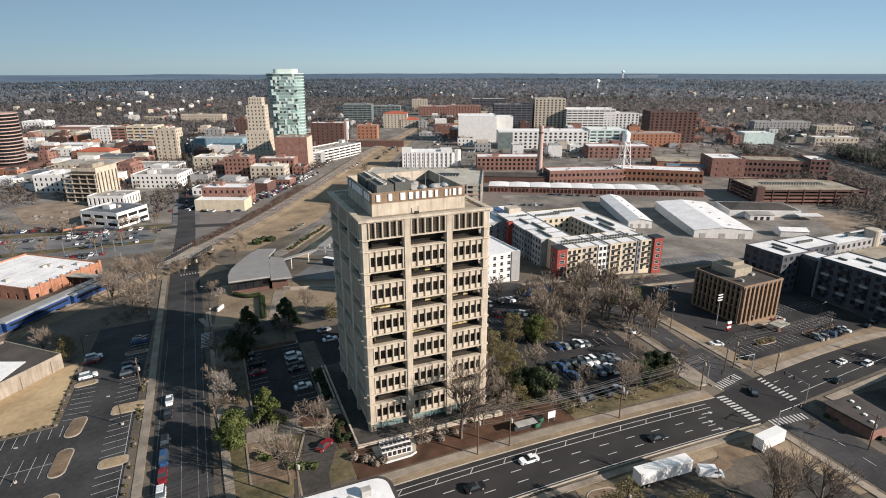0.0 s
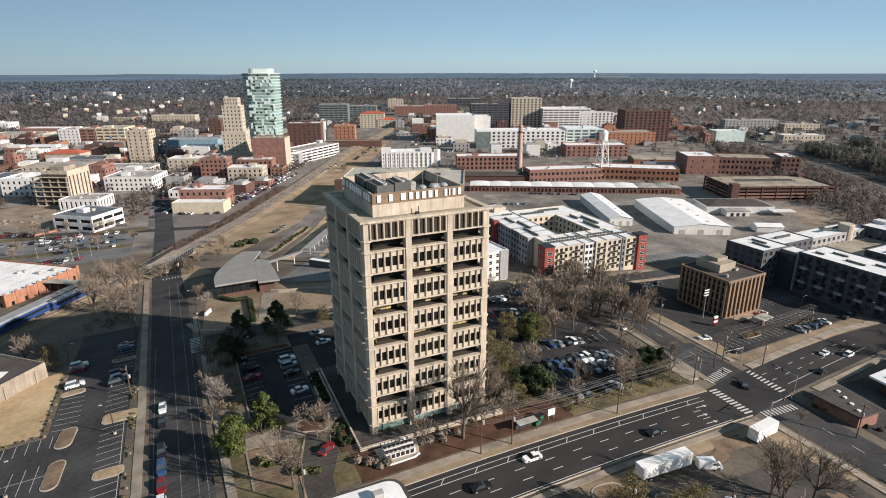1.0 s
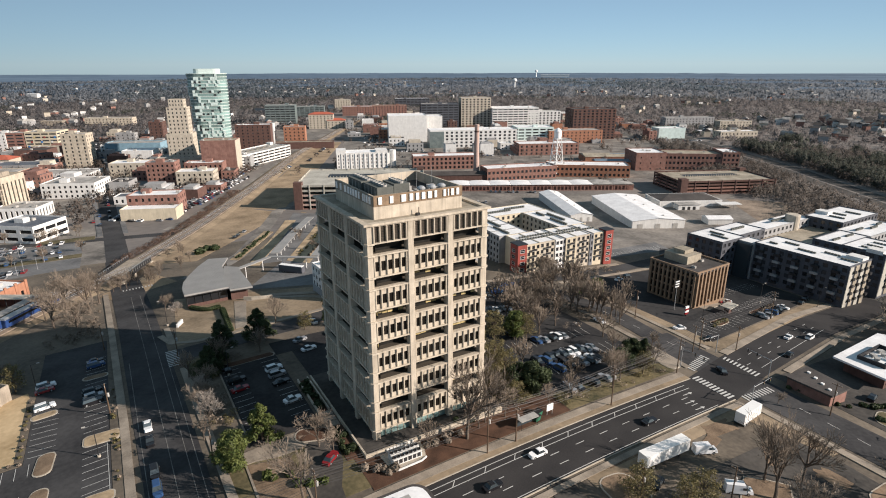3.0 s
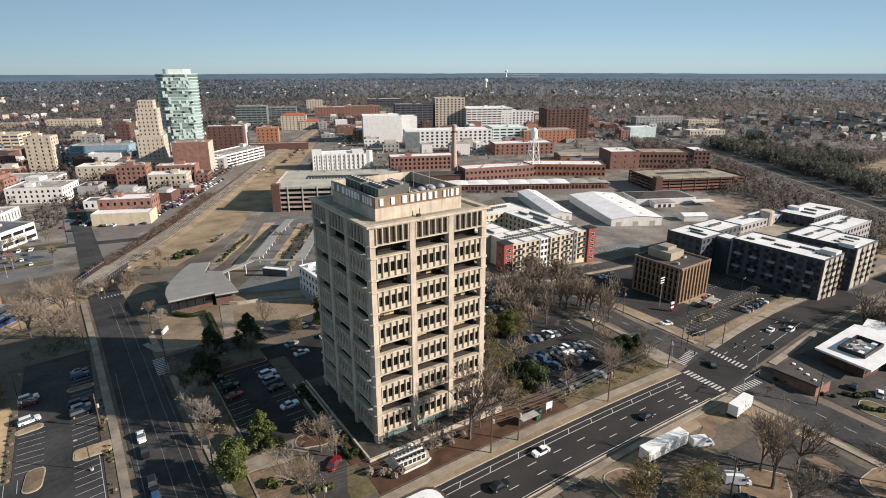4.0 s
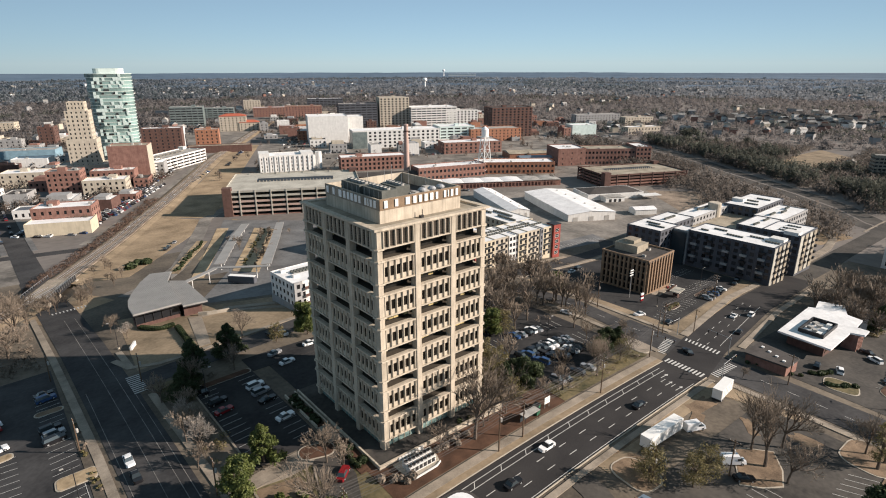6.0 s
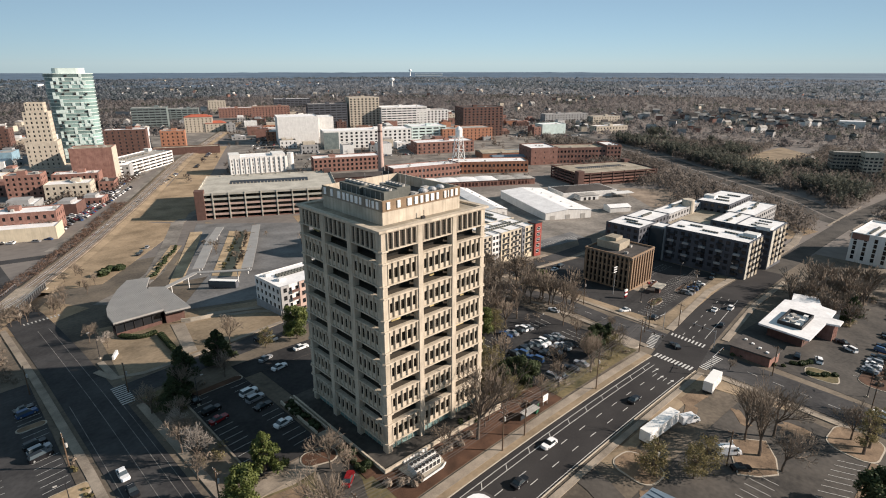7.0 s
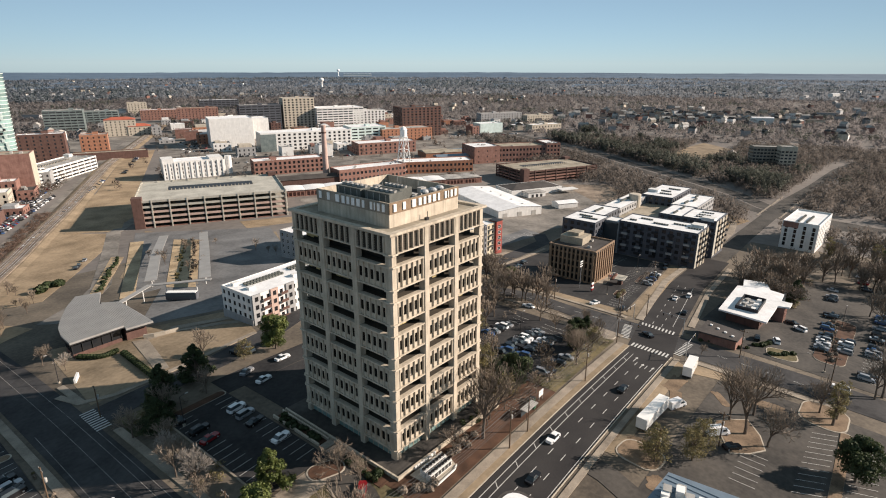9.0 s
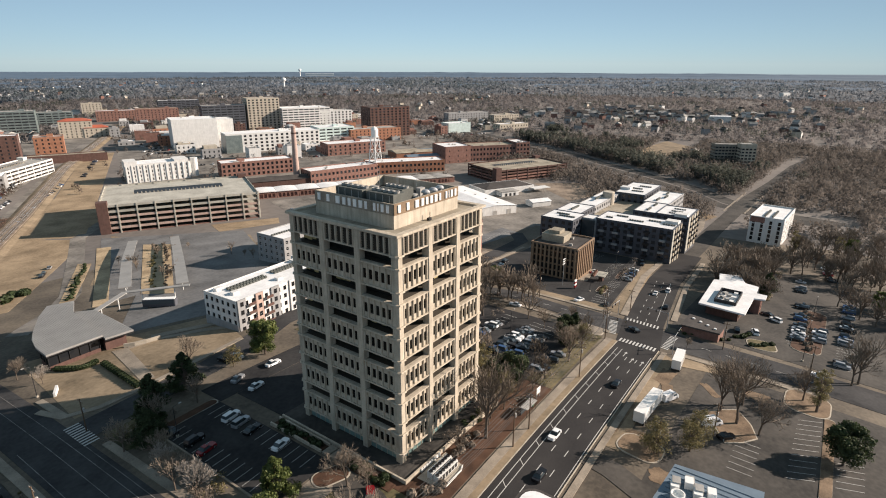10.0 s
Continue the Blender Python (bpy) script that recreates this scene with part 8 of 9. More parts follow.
# on the road
for x, y, h, w in ((41.0, 83.0, 2, 4), (55.5, 86.5, 182, 0), (88, 83.6, 2, 4), (129.8, 92.2, 60, 4), (177.5, 98.6, 8, 0), (185.6, 95.6, 8, 1), (162.6, 90.4, 10, 4), (122.6, 134, 95, 0)):
    park(x, y, h, w)
# railway-side and downtown parking
row(-80, 372, -36, 372, 14, 90, 0.7)
row(-86, 384, -34, 386, 16, 90, 0.6)
row(-78, 360, -44, 358, 10, 90, 0.5)
row(240, 392, 300, 352, 20, 60, 0.6)
row(34, 330, 56, 366, 8, 60, 0.5)

# the crowded kerbs and lots of downtown, too many and too small to tell apart
crowd = Shape()
cr = random.Random(77)


def tiny(x, y, heading):
    c, s_ = math.cos(radians(heading)), math.sin(radians(heading))
    z = G(x, y) + 0.1
    crowd.slot = cr.choices((0, 1, 2, 3, 4), (5, 4, 6, 1.2, 1.5))[0]

    def tr(pts):
        return [(x + c * a - s_ * b, y + s_ * a + c * b) for a, b in pts]
    hl, hw = cr.uniform(2.1, 2.5), 0.9
    crowd.prism(tr(((-hl, -hw), (hl, -hw), (hl, hw), (-hl, hw))), z + 0.2, z + 0.85)
    slot = crowd.slot
    crowd.slot = 5
    crowd.prism(tr(((-hl + 0.5, -0.8), (hl - 1.3, -0.8), (hl - 1.3, 0.8), (-hl + 0.5, 0.8))), z + 0.85, z + 1.4, tr(((-hl + 1.0, -0.65), (hl - 2.0, -0.65), (hl - 2.0, 0.65), (-hl + 1.0, 0.65))))
    crowd.slot = slot
    crowd.prism(tr(((-hl + 1.0, -0.66), (hl - 2.0, -0.66), (hl - 2.0, 0.66), (-hl + 1.0, 0.66))), z + 1.4, z + 1.46)


def tiny_row(x0, y0, x1, y1, gap, turn, fill):
    L_ = math.hypot(x1 - x0, y1 - y0)
    base = math.degrees(math.atan2(y1 - y0, x1 - x0))
    for i in range(int(L_ / gap)):
        if cr.random() < fill:
            t = (i + 0.5) * gap / L_
            tiny(lerp(x0, x1, t), lerp(y0, y1, t), base + turn + cr.choice((0, 180)) + cr.uniform(-3, 3))


for off in (-10, -15, -27, -32, -44):
    tiny_row(22 + off, 415 - off * 0.5, 118 + off, 596 - off * 0.5, 2.9, 75, 0.72)
tiny_row(108, 600, 190, 745, 3.0, 75, 0.7)
tiny_row(98, 604, 180, 749, 3.0, 75, 0.6)
tiny_row(170, 610, 240, 735, 3.2, 75, 0.4)
for y0 in (620, 700, 780, 850):
    tiny_row(-230, y0 + 92, -40, y0 + 12, 5.6, 0, 0.5)
for x0 in (-150, -90):
    tiny_row(x0, 560, x0 + 60, 700, 5.6, 0, 0.45)
for y0, x0, x1 in ((440, -230, -150), (452, -230, -150), (470, -220, -150), (402, -100, -40), (397, -130, -60), (424, -140, -92), (344, -104, -58), (336, -120, -60), (322, -130, -100)):
    tiny_row(x0, y0, x1, y0 - 8, 2.9, 90, 0.6)
for i in range(46):
    tiny(-24 + cr.choice((-6.8, -3, 3, 6.8)), cr.uniform(420, 900), 90)
for x0, y0, x1, y1 in ((240, 408, 330, 362), (250, 414, 300, 388), (200, 366, 236, 350), (400, 470, 470, 440), (480, 470, 560, 430), (560, 470, 640, 440), (330, 560, 420, 520), (380, 584, 470, 560), (640, 520, 700, 500), (600, 560, 680, 530), (240, 600, 330, 560), (250, 640, 330, 610)):
    tiny_row(x0, y0, x1, y1, 2.9, 90, 0.5)
for off in (9, 15, 26, 32):
    tiny_row(46 - 0.854 * off, 456 + 0.52 * off, 104 - 0.854 * off, 551 + 0.52 * off, 2.9, 32, 0.75)
tiny_row(30, 404, 150, 600, 6.0, 58, 0.5)
for k_ in range(5):
    tiny_row(300 + 10 * k_, 690 + 22 * k_, 270 + 10 * k_, 704 + 22 * k_, 2.9, 60, 0.6)
tagged(solid("parked_cars", crowd, [M[k] for k in ("car_white", "car_silver", "car_black", "car_red", "car_blue", "glass_far")], Matrix(), "crowded rows of parked cars in downtown streets and lots", "cars"), kind="stuff")

# lorries and vans of the front lot
tt = thing("box_trailer", pose(79.5, 72.6, G(79.5, 72.6) + 0.1, 0, 0, -3), "long white box trailer parked on asphalt", "trailer")
part("box", Shape().chamfer_box(-6.6, -1.28, 1.2, 6.6, 1.28, 4.0, 0.08), M["white_paint"], tt)
part("chassis", Shape().box(-6.3, -0.5, 0.8, 6.0, 0.5, 1.19), M["dark_metal"], tt)
wheels(tt, (-5.4, -4.2), 1.05, 0.5, 0.3)
for s in (-1, 1):
    part("landing_leg", Shape().box(4.0, s * 0.8 - 0.08, 0, 4.2, s * 0.8 + 0.08, 1.2), M["dark_metal"], tt)
bt = thing("box_trailer", pose(112.5, 73.6, G(112.5, 73.6) + 0.1, 0, 0, 5), "short white box trailer standing alone by the corner", "trailer")
part("box", Shape().chamfer_box(-4.1, -1.25, 0.95, 4.1, 1.25, 3.75, 0.07), M["white_paint"], bt)
part("chassis", Shape().box(-3.9, -0.5, 0.6, 3.9, 0.5, 0.94), M["dark_metal"], bt)
part("bumper", Shape().box(-4.2, -1.1, 0.5, -4.11, 1.1, 0.9), M["dark_metal"], bt)
for s in (-1, 1):
    part("landing_leg", Shape().box(2.6, s * 0.8 - 0.08, 0, 2.8, s * 0.8 + 0.08, 0.95), M["dark_metal"], bt)
    for i in range(7):
        part("side_rib", Shape().box(-3.7 + 1.2 * i, s * 1.27 - 0.02, 1.0, -3.64 + 1.2 * i, s * 1.27 + 0.02, 3.7), M["unit"], bt)
wheels(bt, (-3.2, -2.2), 1.0, 0.46, 0.28)


def van(x, y, h):
    v = thing("van", pose(x, y, G(x, y) + 0.1, 0, 0, h), "white high-roofed delivery van", "van", "delivery vans")
    part("body", Shape().prism(((-2.7, -0.95), (1.5, -0.95), (1.5, 0.95), (-2.7, 0.95)), 0.35, 2.35, ((-2.65, -0.85), (1.0, -0.85), (1.0, 0.85), (-2.65, 0.85))), M["car_white"], v)
    part("bonnet", Shape().prism(((1.51, -0.93), (2.7, -0.85), (2.7, 0.85), (1.51, 0.93)), 0.35, 1.15, ((1.51, -0.9), (2.55, -0.7), (2.55, 0.7), (1.51, 0.9))), M["car_white"], v)
    part("windscreen", Shape().prism(((1.52, -0.88), (2.1, -0.8), (2.1, 0.8), (1.52, 0.88)), 1.16, 2.2, ((1.02, -0.8), (1.1, -0.8), (1.1, 0.8), (1.02, 0.8))), M["glass_sky"], v)
    for s in (-1, 1):
        part("side_window", Shape().box(0.5, s * 0.925 - 0.02, 1.3, 1.25, s * 0.925 + 0.02, 1.85), M["glass_sky"], v)
    wheels(v, (-1.7, 1.7), 0.85, 0.35)


van(90.6, 70.2, -25)
van(85.8, 58.9, -40)
park(82.4, 55.0, -40, 4)
park(72.0, 68.0, 20, 4)
bu = thing("city_bus", pose(46.6, 242.8, G(46.6, 242.8) + 0.15, 0, 0, -48), "dark and white city bus at its stop", "bus")
part("body", Shape().chamfer_box(-5.9, -1.27, 0.4, 5.9, 1.27, 3.1, 0.2), M["dark_wall"], bu)
part("roof", Shape().box(-5.6, -1.1, 3.1, 5.6, 1.1, 3.3), M["white_paint"], bu)
for s in (-1, 1):
    part("window_band", Shape().box(-5.4, s * 1.29 - 0.02, 1.5, 5.4, s * 1.29 + 0.02, 2.7), M["glass_sky"], bu)
wheels(bu, (-3.4, 3.6), 1.1, 0.48, 0.3)
# prototypes that found no place stand in the downtown lot
for i, (proto, _) in enumerate(KINDS):
    if i not in used:
        park(150 + 3 * i, 33, 90, i)
for i in range(5):
    if 100 + i not in used:
        park(-60 + 3 * i, 372, 90, (0, 2, 4, 6, 8)[i])


# ---- trees ----
def bare_tree_meshes(seed, height, spread=1.0, levels=6, least=0.03, fork=3):
    r_ = random.Random(seed)
    trunk, twigs = Shape(), Shape()

    def grow(p, d, length, r, level):
        bend = Vector((r_.uniform(-1, 1), r_.uniform(-1, 1), r_.uniform(-0.2, 0.6))) * 0.12
        mid = p + d * (length * 0.5)
        d2 = (d + bend).normalized()
        end = mid + d2 * (length * 0.5)
        S = trunk if level < 3 else twigs
        n = 7 if level == 0 else 5 if level < 3 else 3
        if level < 3:
            S.tube(p, mid, r, r * 0.85, n)
            S.tube(mid, end, r * 0.85, r * 0.68, n)
        else:
            S.tube(p, end, r, r * 0.6, 3)
        if level == levels:
            return
        kids = (fork if level > 2 else 3) if level else 4
        turn = r_.uniform(0, 6.28)
        for k in range(kids):
            a = turn + k * 6.28 / kids + r_.uniform(-0.5, 0.5)
            lean = r_.uniform(0.35, 0.85) * spread if k else r_.uniform(0.05, 0.3)
            u = d2.cross(Vector((0.3, 0.2, 1)) if abs(d2.z) < 0.95 else Vector((1, 0, 0))).normalized()
            v = d2.cross(u)
            nd = (d2 * math.cos(lean) + (u * math.cos(a) + v * math.sin(a)) * math.sin(lean) + Vector((0, 0, 0.12))).normalized()
            start = end if k < 2 or level == 0 else mid
            grow(start, nd, length * r_.uniform(0.62, 0.86), max(r * (0.62 if k else 0.7), least), level + 1)

    grow(Vector((0, 0, -0.4)), Vector((0, 0, 1)), height * 0.26, height * 0.021, 0)
    return trunk, twigs


BARE = []
for i, (h, sp, tw) in enumerate(((12, 1.0, "twig"), (10, 1.1, "twig"), (14, 0.9, "twig"), (9, 1.05, "twig_pale"), (11, 0.8, "twig"))):
    a, b = bare_tree_meshes(30 + i, h, sp)
    BARE.append((a.mesh("trunk", M["bark"]), b.mesh("branch_work", M[tw])))
for i, (h, sp, tw) in enumerate(((12, 1.0, "twig"), (10, 1.1, "twig"), (14, 0.9, "twig"), (9, 1.05, "twig_pale"), (11, 0.8, "twig"))):
    a, b = bare_tree_meshes(50 + i, h, sp, 5, 0.06)
    BARE.append((a.mesh("trunk", M["bark"]), b.mesh("branch_work", M[tw])))


for i, (h, sp) in enumerate(((12, 1.0), (10, 1.1), (14, 0.9), (11, 0.8))):
    a, b = bare_tree_meshes(70 + i, h, sp, 5, 0.1, 2)
    BARE.append((a.mesh("trunk", M["bark"]), b.mesh("branch_work", M["twig"])))


def bare(x, y, k=None, scale=1.0, label="bare leafless tree with a fan of fine twigs"):
    r_ = random.Random(int(x * 7 + y * 13))
    scale *= 1.15
    if k is None:
        k = r_.choice((5, 6, 7, 9)) if math.hypot(x, y) < 165 else r_.choice((10, 11, 12, 13))
    t = thing("tree", pose(x, y, G(x, y), 0, 0, r_.uniform(0, 360)) @ Matrix.Diagonal((scale, scale, scale, 1)), "pale grey bare tree with dense fine twigs" if k in (3, 8) else label, "tree", "bare trees")
    part("trunk", BARE[k][0], None, t)
    part("branch_work", BARE[k][1], None, t)


def leafy(seed, h, w, n, size, shape, material):
    """Crown of many small leaf clumps round a trunk with limbs; an uneven outline with gaps."""
    r_ = np.random.RandomState(seed)
    rr = random.Random(seed)
    T = Shape().tube((0, 0, -0.3), (0, 0, h * 0.55), h * 0.028, h * 0.014, 7)
    lobes = []
    cone = shape == "cone"
    for i in range(54 if cone else 34):
        a, t = rr.uniform(0, 6.28), (i + rr.random()) / 54 if cone else rr.uniform(0.12, 0.95)
        rad = w * (1 - t) ** 0.75 * 0.95 if shape == "cone" else w * math.sqrt(max(0.0, 1 - (2 * t - 1) ** 2)) * 0.68
        c = (rad * math.cos(a) * rr.uniform(0.4, 1), rad * math.sin(a) * rr.uniform(0.4, 1), h * (0.16 + 0.84 * t) if shape != "cone" else h * (0.1 + 0.85 * t))
        lobes.append((c, w * (rr.uniform(0.2, 0.34) * (1.15 - 0.75 * t) if cone else rr.uniform(0.26, 0.42) * (1.15 - 0.55 * t))))
        T.tube((0, 0, min(c[2] * 0.7, h * 0.5)), c, h * 0.008, 0.02, 4)
    per = n // len(lobes)
    V, F = [], []
    for c, rad in lobes:
        d = r_.normal(size=(per, 3))
        d /= np.linalg.norm(d, axis=1)[:, None]
        p = np.array(c) + d * (rad * r_.uniform(0.45, 1.05, (per, 1))) * np.array((1, 1, 0.75))
        u = r_.normal(size=(per, 3))
        u /= np.linalg.norm(u, axis=1)[:, None]
        v = np.cross(u, d)
        v /= np.linalg.norm(v, axis=1)[:, None] + 1e-6
        s = size * r_.uniform(0.6, 1.3, (per, 1))
        for q in (p - u * s - v * s * 0.5, p + u * s - v * s * 0.5, p + u * s + v * s * 0.5, p - u * s + v * s * 0.5):
            V.append(q)
    V = np.concatenate([np.stack(V[i:i + 4], 1).reshape(-1, 3) for i in range(0, len(V), 4)])
    me = bpy.data.meshes.new("crown")
    me.from_pydata(V.tolist(), [], [(4 * i, 4 * i + 1, 4 * i + 2, 4 * i + 3) for i in range(len(V) // 4)])
    me.materials.append(M[material])
    return T.mesh("trunk", M["bark"]), me


LEAFY = {
    "broad": leafy(3, 7.6, 4.0, 9000, 0.17, "ball", "leaf"),
    "magnolia": leafy(5, 8.0, 4.4, 9000, 0.18, "ball", "leaf_dark"),
    "conifer": leafy(7, 9.4, 4.3, 8000, 0.17, "cone", "leaf_dark"),
    "holly": leafy(13, 8.6, 3.9, 8000, 0.17, "cone", "leaf"),
    "olive": leafy(9, 8.0, 4.2, 2600, 0.12, "ball", "leaf_olive"),
    "pine": leafy(15, 13.0, 3.2, 1700, 0.14, "ball", "leaf_olive"),
}
LABELS = {"broad": "broad evergreen tree with glossy green leaves", "magnolia": "dense dark evergreen magnolia tree", "conifer": "dark conical conifer tree", "holly": "sunlit green conical holly tree", "olive": "thin olive-leaved tree half bare in winter", "pine": "tall thin pine with a sparse crown"}


def green(kind, x, y, scale=1.0):
    r_ = random.Random(int(x * 5 + y * 11))
    scale *= 1.25
    t = thing("tree", pose(x, y, G(x, y), 0, 0, r_.uniform(0, 360)) @ Matrix.Diagonal((scale, scale, scale * r_.uniform(0.92, 1.08), 1)), LABELS[kind], "tree", kind + " trees")
    part("trunk", LEAFY[kind][0], None, t)
    part("crown", LEAFY[kind][1], None, t)


bare(-4.4, 133.4, 3, 0.95)
bare(-5.6, 139.0, 0, 0.75)
bare(7.0, 98.0, 2, 0.95)
bare(44.9, 98.4, 2, 1.35)
bare(14.9, 112.1, 1, 0.95)
bare(17.0, 108.6, 0, 0.6)
bare(-4.0, 145.0, 3, 0.8)
bare(49.5, 100.5, 1, 0.8)
for x, y, k, s in ((90.9, 54.1, 2, 1.2), (102.0, 54.5, 0, 1.25), (94.5, 58.5, 4, 1.2), (89.5, 48.9, 1, 1.2), (117.0, 41.8, 0, 0.9), (142.1, 29.4, 2, 1.1), (139.0, 31.0, 0, 1.1), (128.6, 74.8, 1, 0.4), (92.0, 99.2, 4, 1.0), (106, 101, 1, 0.7), (127.4, 129.2, 4, 0.9), (123, 112, 1, 0.6),
                   (24.5, 184.6, 4, 0.8), (-49.1, 183.9, 1, 0.9), (-53.9, 188.0, 0, 0.9), (-40.7, 230.1, 0, 1.3), (-33.8, 225.5, 1, 1.3), (-30.0, 240, 2, 1.2), (-38, 250, 0, 1.35), (-30, 262, 1, 1.35), (-27, 250, 0, 1.3), (-44, 242, 2, 0.9), (10.6, 441, 3, 0.9), (18, 438, 0, 0.9), (-6, 222, 1, 0.7), (-3, 212, 3, 0.6), (60, 150, 1, 0.8), (63, 118, 3, 0.75), (66, 130, 0, 0.9)):
    bare(x, y, k, s)
tr2 = random.Random(5)
for x, y in ((60, 122), (61, 134), (64, 142), (76, 118), (84, 106), (98, 102), (104, 108), (110, 116), (114, 124), (60, 108), (57.5, 101), (70, 99.5), (78, 100), (52, 101.5), (112, 102), (36, 99.8)):
    bare(x, y, None, tr2.uniform(0.6, 0.85))
for x, y in ((-6.4, 128), (-3.5, 143), (-2.5, 150), (-5.5, 160), (3.0, 163), (14.6, 164.5)):
    bare(x, y, None, tr2.uniform(0.5, 0.75))
for i in range(44):
    bare(90 + tr2.random() * 46, 134 + tr2.random() * 38 - 0.0, None, tr2.uniform(0.75, 1.1))
for i in range(12):
    bare(138 + tr2.random() * 6, 176 + tr2.random() * 12, None, tr2.uniform(0.6, 0.8))
for i in range(60):
    a = tr2.random()
    bare(lerp(206, 262, a) + tr2.uniform(-4, 4), lerp(60, 82, tr2.random()) + 4 * a, None, tr2.uniform(0.8, 1.15))
for i in range(50):
    bare(tr2.uniform(262, 330), tr2.uniform(20, 62), None, tr2.uniform(0.8, 1.2))
for i in range(26):
    bare(tr2.uniform(206, 262), tr2.uniform(2, 40), None, tr2.uniform(0.8, 1.2))
for i in range(24):
    bare(tr2.uniform(-24, -2) if i % 3 else tr2.uniform(2, 12), tr2.uniform(255, 285) if i % 3 else tr2.uniform(284, 330), None, tr2.uniform(0.35, 0.6))
for i in range(22):
    bare(tr2.uniform(66, 112), tr2.uniform(266, 350), None, tr2.uniform(0.35, 0.5))
for kind, x, y, s in (("broad", -3.0, 114.0, 0.95), ("holly", 4.8, 121.0, 0.95), ("broad", 86.6, 135.4, 1.0), ("magnolia", 70.6, 105.5, 0.95), ("magnolia", 67.0, 108.0, 0.8), ("olive", 65.5, 121, 0.95), ("olive", 68.5, 129, 0.95), ("olive", 67.5, 115, 1.0), ("olive", 71, 123.5, 0.85), ("olive", 63, 104, 0.75), ("olive", 63, 112, 0.85), ("olive", 80, 137, 1.0), ("olive", 90, 133.5, 0.9),
                      ("olive", 106.1, 101.0, 0.75), ("magnolia", 101.2, 104.0, 0.75), ("conifer", 112, 106, 0.7), ("magnolia", 109, 108, 0.7), ("magnolia", 90.3, 32.0, 1.05), ("olive", 64.2, 66.5, 0.9), ("olive", 75.0, 60.0, 0.85), ("olive", 71.0, 60.5, 0.8),
                      ("broad", 41.0, 172.4, 1.1), ("olive", 31, 173.4, 0.65), ("conifer", 4.4, 165.5, 1.05), ("conifer", 16.4, 172.6, 1.0), ("conifer", -0.6, 158.3, 0.8), ("broad", 141.7, 154.1, 0.8), ("broad", 136, 158, 0.7),
                      ("pine", 117, 38, 0.75), ("pine", 112.7, 38.4, 0.8), ("conifer", 215, 62, 0.9), ("conifer", 222, 75, 0.8), ("broad", 232, 22, 1.0), ("pine", 300, 60, 0.9), ("pine", 310, 40, 0.9), ("broad", 320, 34, 1.1), ("broad", -42, 262, 0.5), ("olive", -46.5, 181, 0.8)):
    green(kind, x, y, s)


def shrub_mesh(seed, n, material):
    r_ = np.random.RandomState(seed)
    d = r_.normal(size=(n, 3))
    d /= np.linalg.norm(d, axis=1)[:, None]
    p = d * r_.uniform(0.5, 1.0, (n, 1)) * np.array((1, 1, 0.75)) + np.array((0, 0, 0.55))
    u = r_.normal(size=(n, 3)) * 0.14
    v = np.cross(u, d) * 1.0
    V = np.stack((p - u - v, p + u - v, p + u + v, p - u + v), 1).reshape(-1, 3)
    me = bpy.data.meshes.new("shrub")
    me.from_pydata(V.tolist(), [], [(4 * i, 4 * i + 1, 4 * i + 2, 4 * i + 3) for i in range(n)])
    me.materials.append(M[material])
    return me


SHRUB = [shrub_mesh(1, 260, "leaf_dark"), shrub_mesh(2, 220, "leaf_olive"), shrub_mesh(3, 200, "twig"), shrub_mesh(4, 240, "leaf")]
WORDS = ("low dark clipped evergreen shrub", "low olive shrub in a bed", "brown leafless shrub in a bed", "low green evergreen shrub")


def shrub(x, y, k, s):
    ob_ = new("shrub", SHRUB[k])
    ob_.matrix_basis = pose(x, y, G(x, y) + 0.15, 0, 0, (x * 37) % 360) @ Matrix.Diagonal((s, s, s * 0.9, 1))
    tagged(ob_, WORDS[k], "shrub", "shrubs")


for i in range(16):
    t = i / 15
    shrub(lerp(2.5, 10.6, t), 217.4 - 5.3 * t - 3 * math.sin(3.1 * t), 0, 1.0)
for i in range(14):
    shrub(lerp(11.5, 10.2, i / 13), lerp(208, 186, i / 13), 0, 1.05)
sr = random.Random(9)
for i in range(34):
    shrub(-23.6 + sr.uniform(-0.5, 0.5), 104 + sr.random() * 62, sr.choice((1, 2)), sr.uniform(0.25, 0.45))
for i in range(22):
    shrub(lerp(-58, -42.3, min(1, i / 9)) + sr.uniform(-0.3, 0.3), 142.4 + max(0, i - 9) * 2.4 + sr.uniform(-0.5, 0.5), sr.choice((1, 2)), sr.uniform(0.3, 0.5))
for x0, y0, x1, y1, n, k in ((186, 116, 204, 119, 14, 2), (160, 115.5, 170, 118, 8, 1), (172, 131.5, 192, 133, 9, 2), (146, 58, 154, 54, 6, 0), (158, 43, 204, 46, 14, 2), (20, 100, 26, 97, 9, 2), (140.5, 80, 146, 64, 7, 0), (44, 104.4, 57, 104.2, 10, 0), (36, 99.5, 44, 101, 8, 2), (62, 181, 72, 172, 8, 1), (19.9, 106, 20.4, 116, 8, 0), (20.2, 125, 20.2, 140, 12, 0), (31, 286, 62, 345, 24, 0), (56, 268, 100, 350, 16, 1), (60, 264, 104, 346, 18, 2), (150, 64, 157, 61, 6, 0), (2, 110, 12, 100, 10, 3)):
    for i in range(n):
        t = (i + 0.5) / n
        shrub(lerp(x0, x1, t) + sr.uniform(-1, 1), lerp(y0, y1, t) + sr.uniform(-1, 1), k, sr.uniform(0.6, 1.1))
for i in range(26):
    x_, y_ = tr2.uniform(-126, -36), tr2.choice((355, 366, 403, 412)) + tr2.uniform(-3, 3)
    bare(x_, y_, None, tr2.uniform(0.5, 0.8))
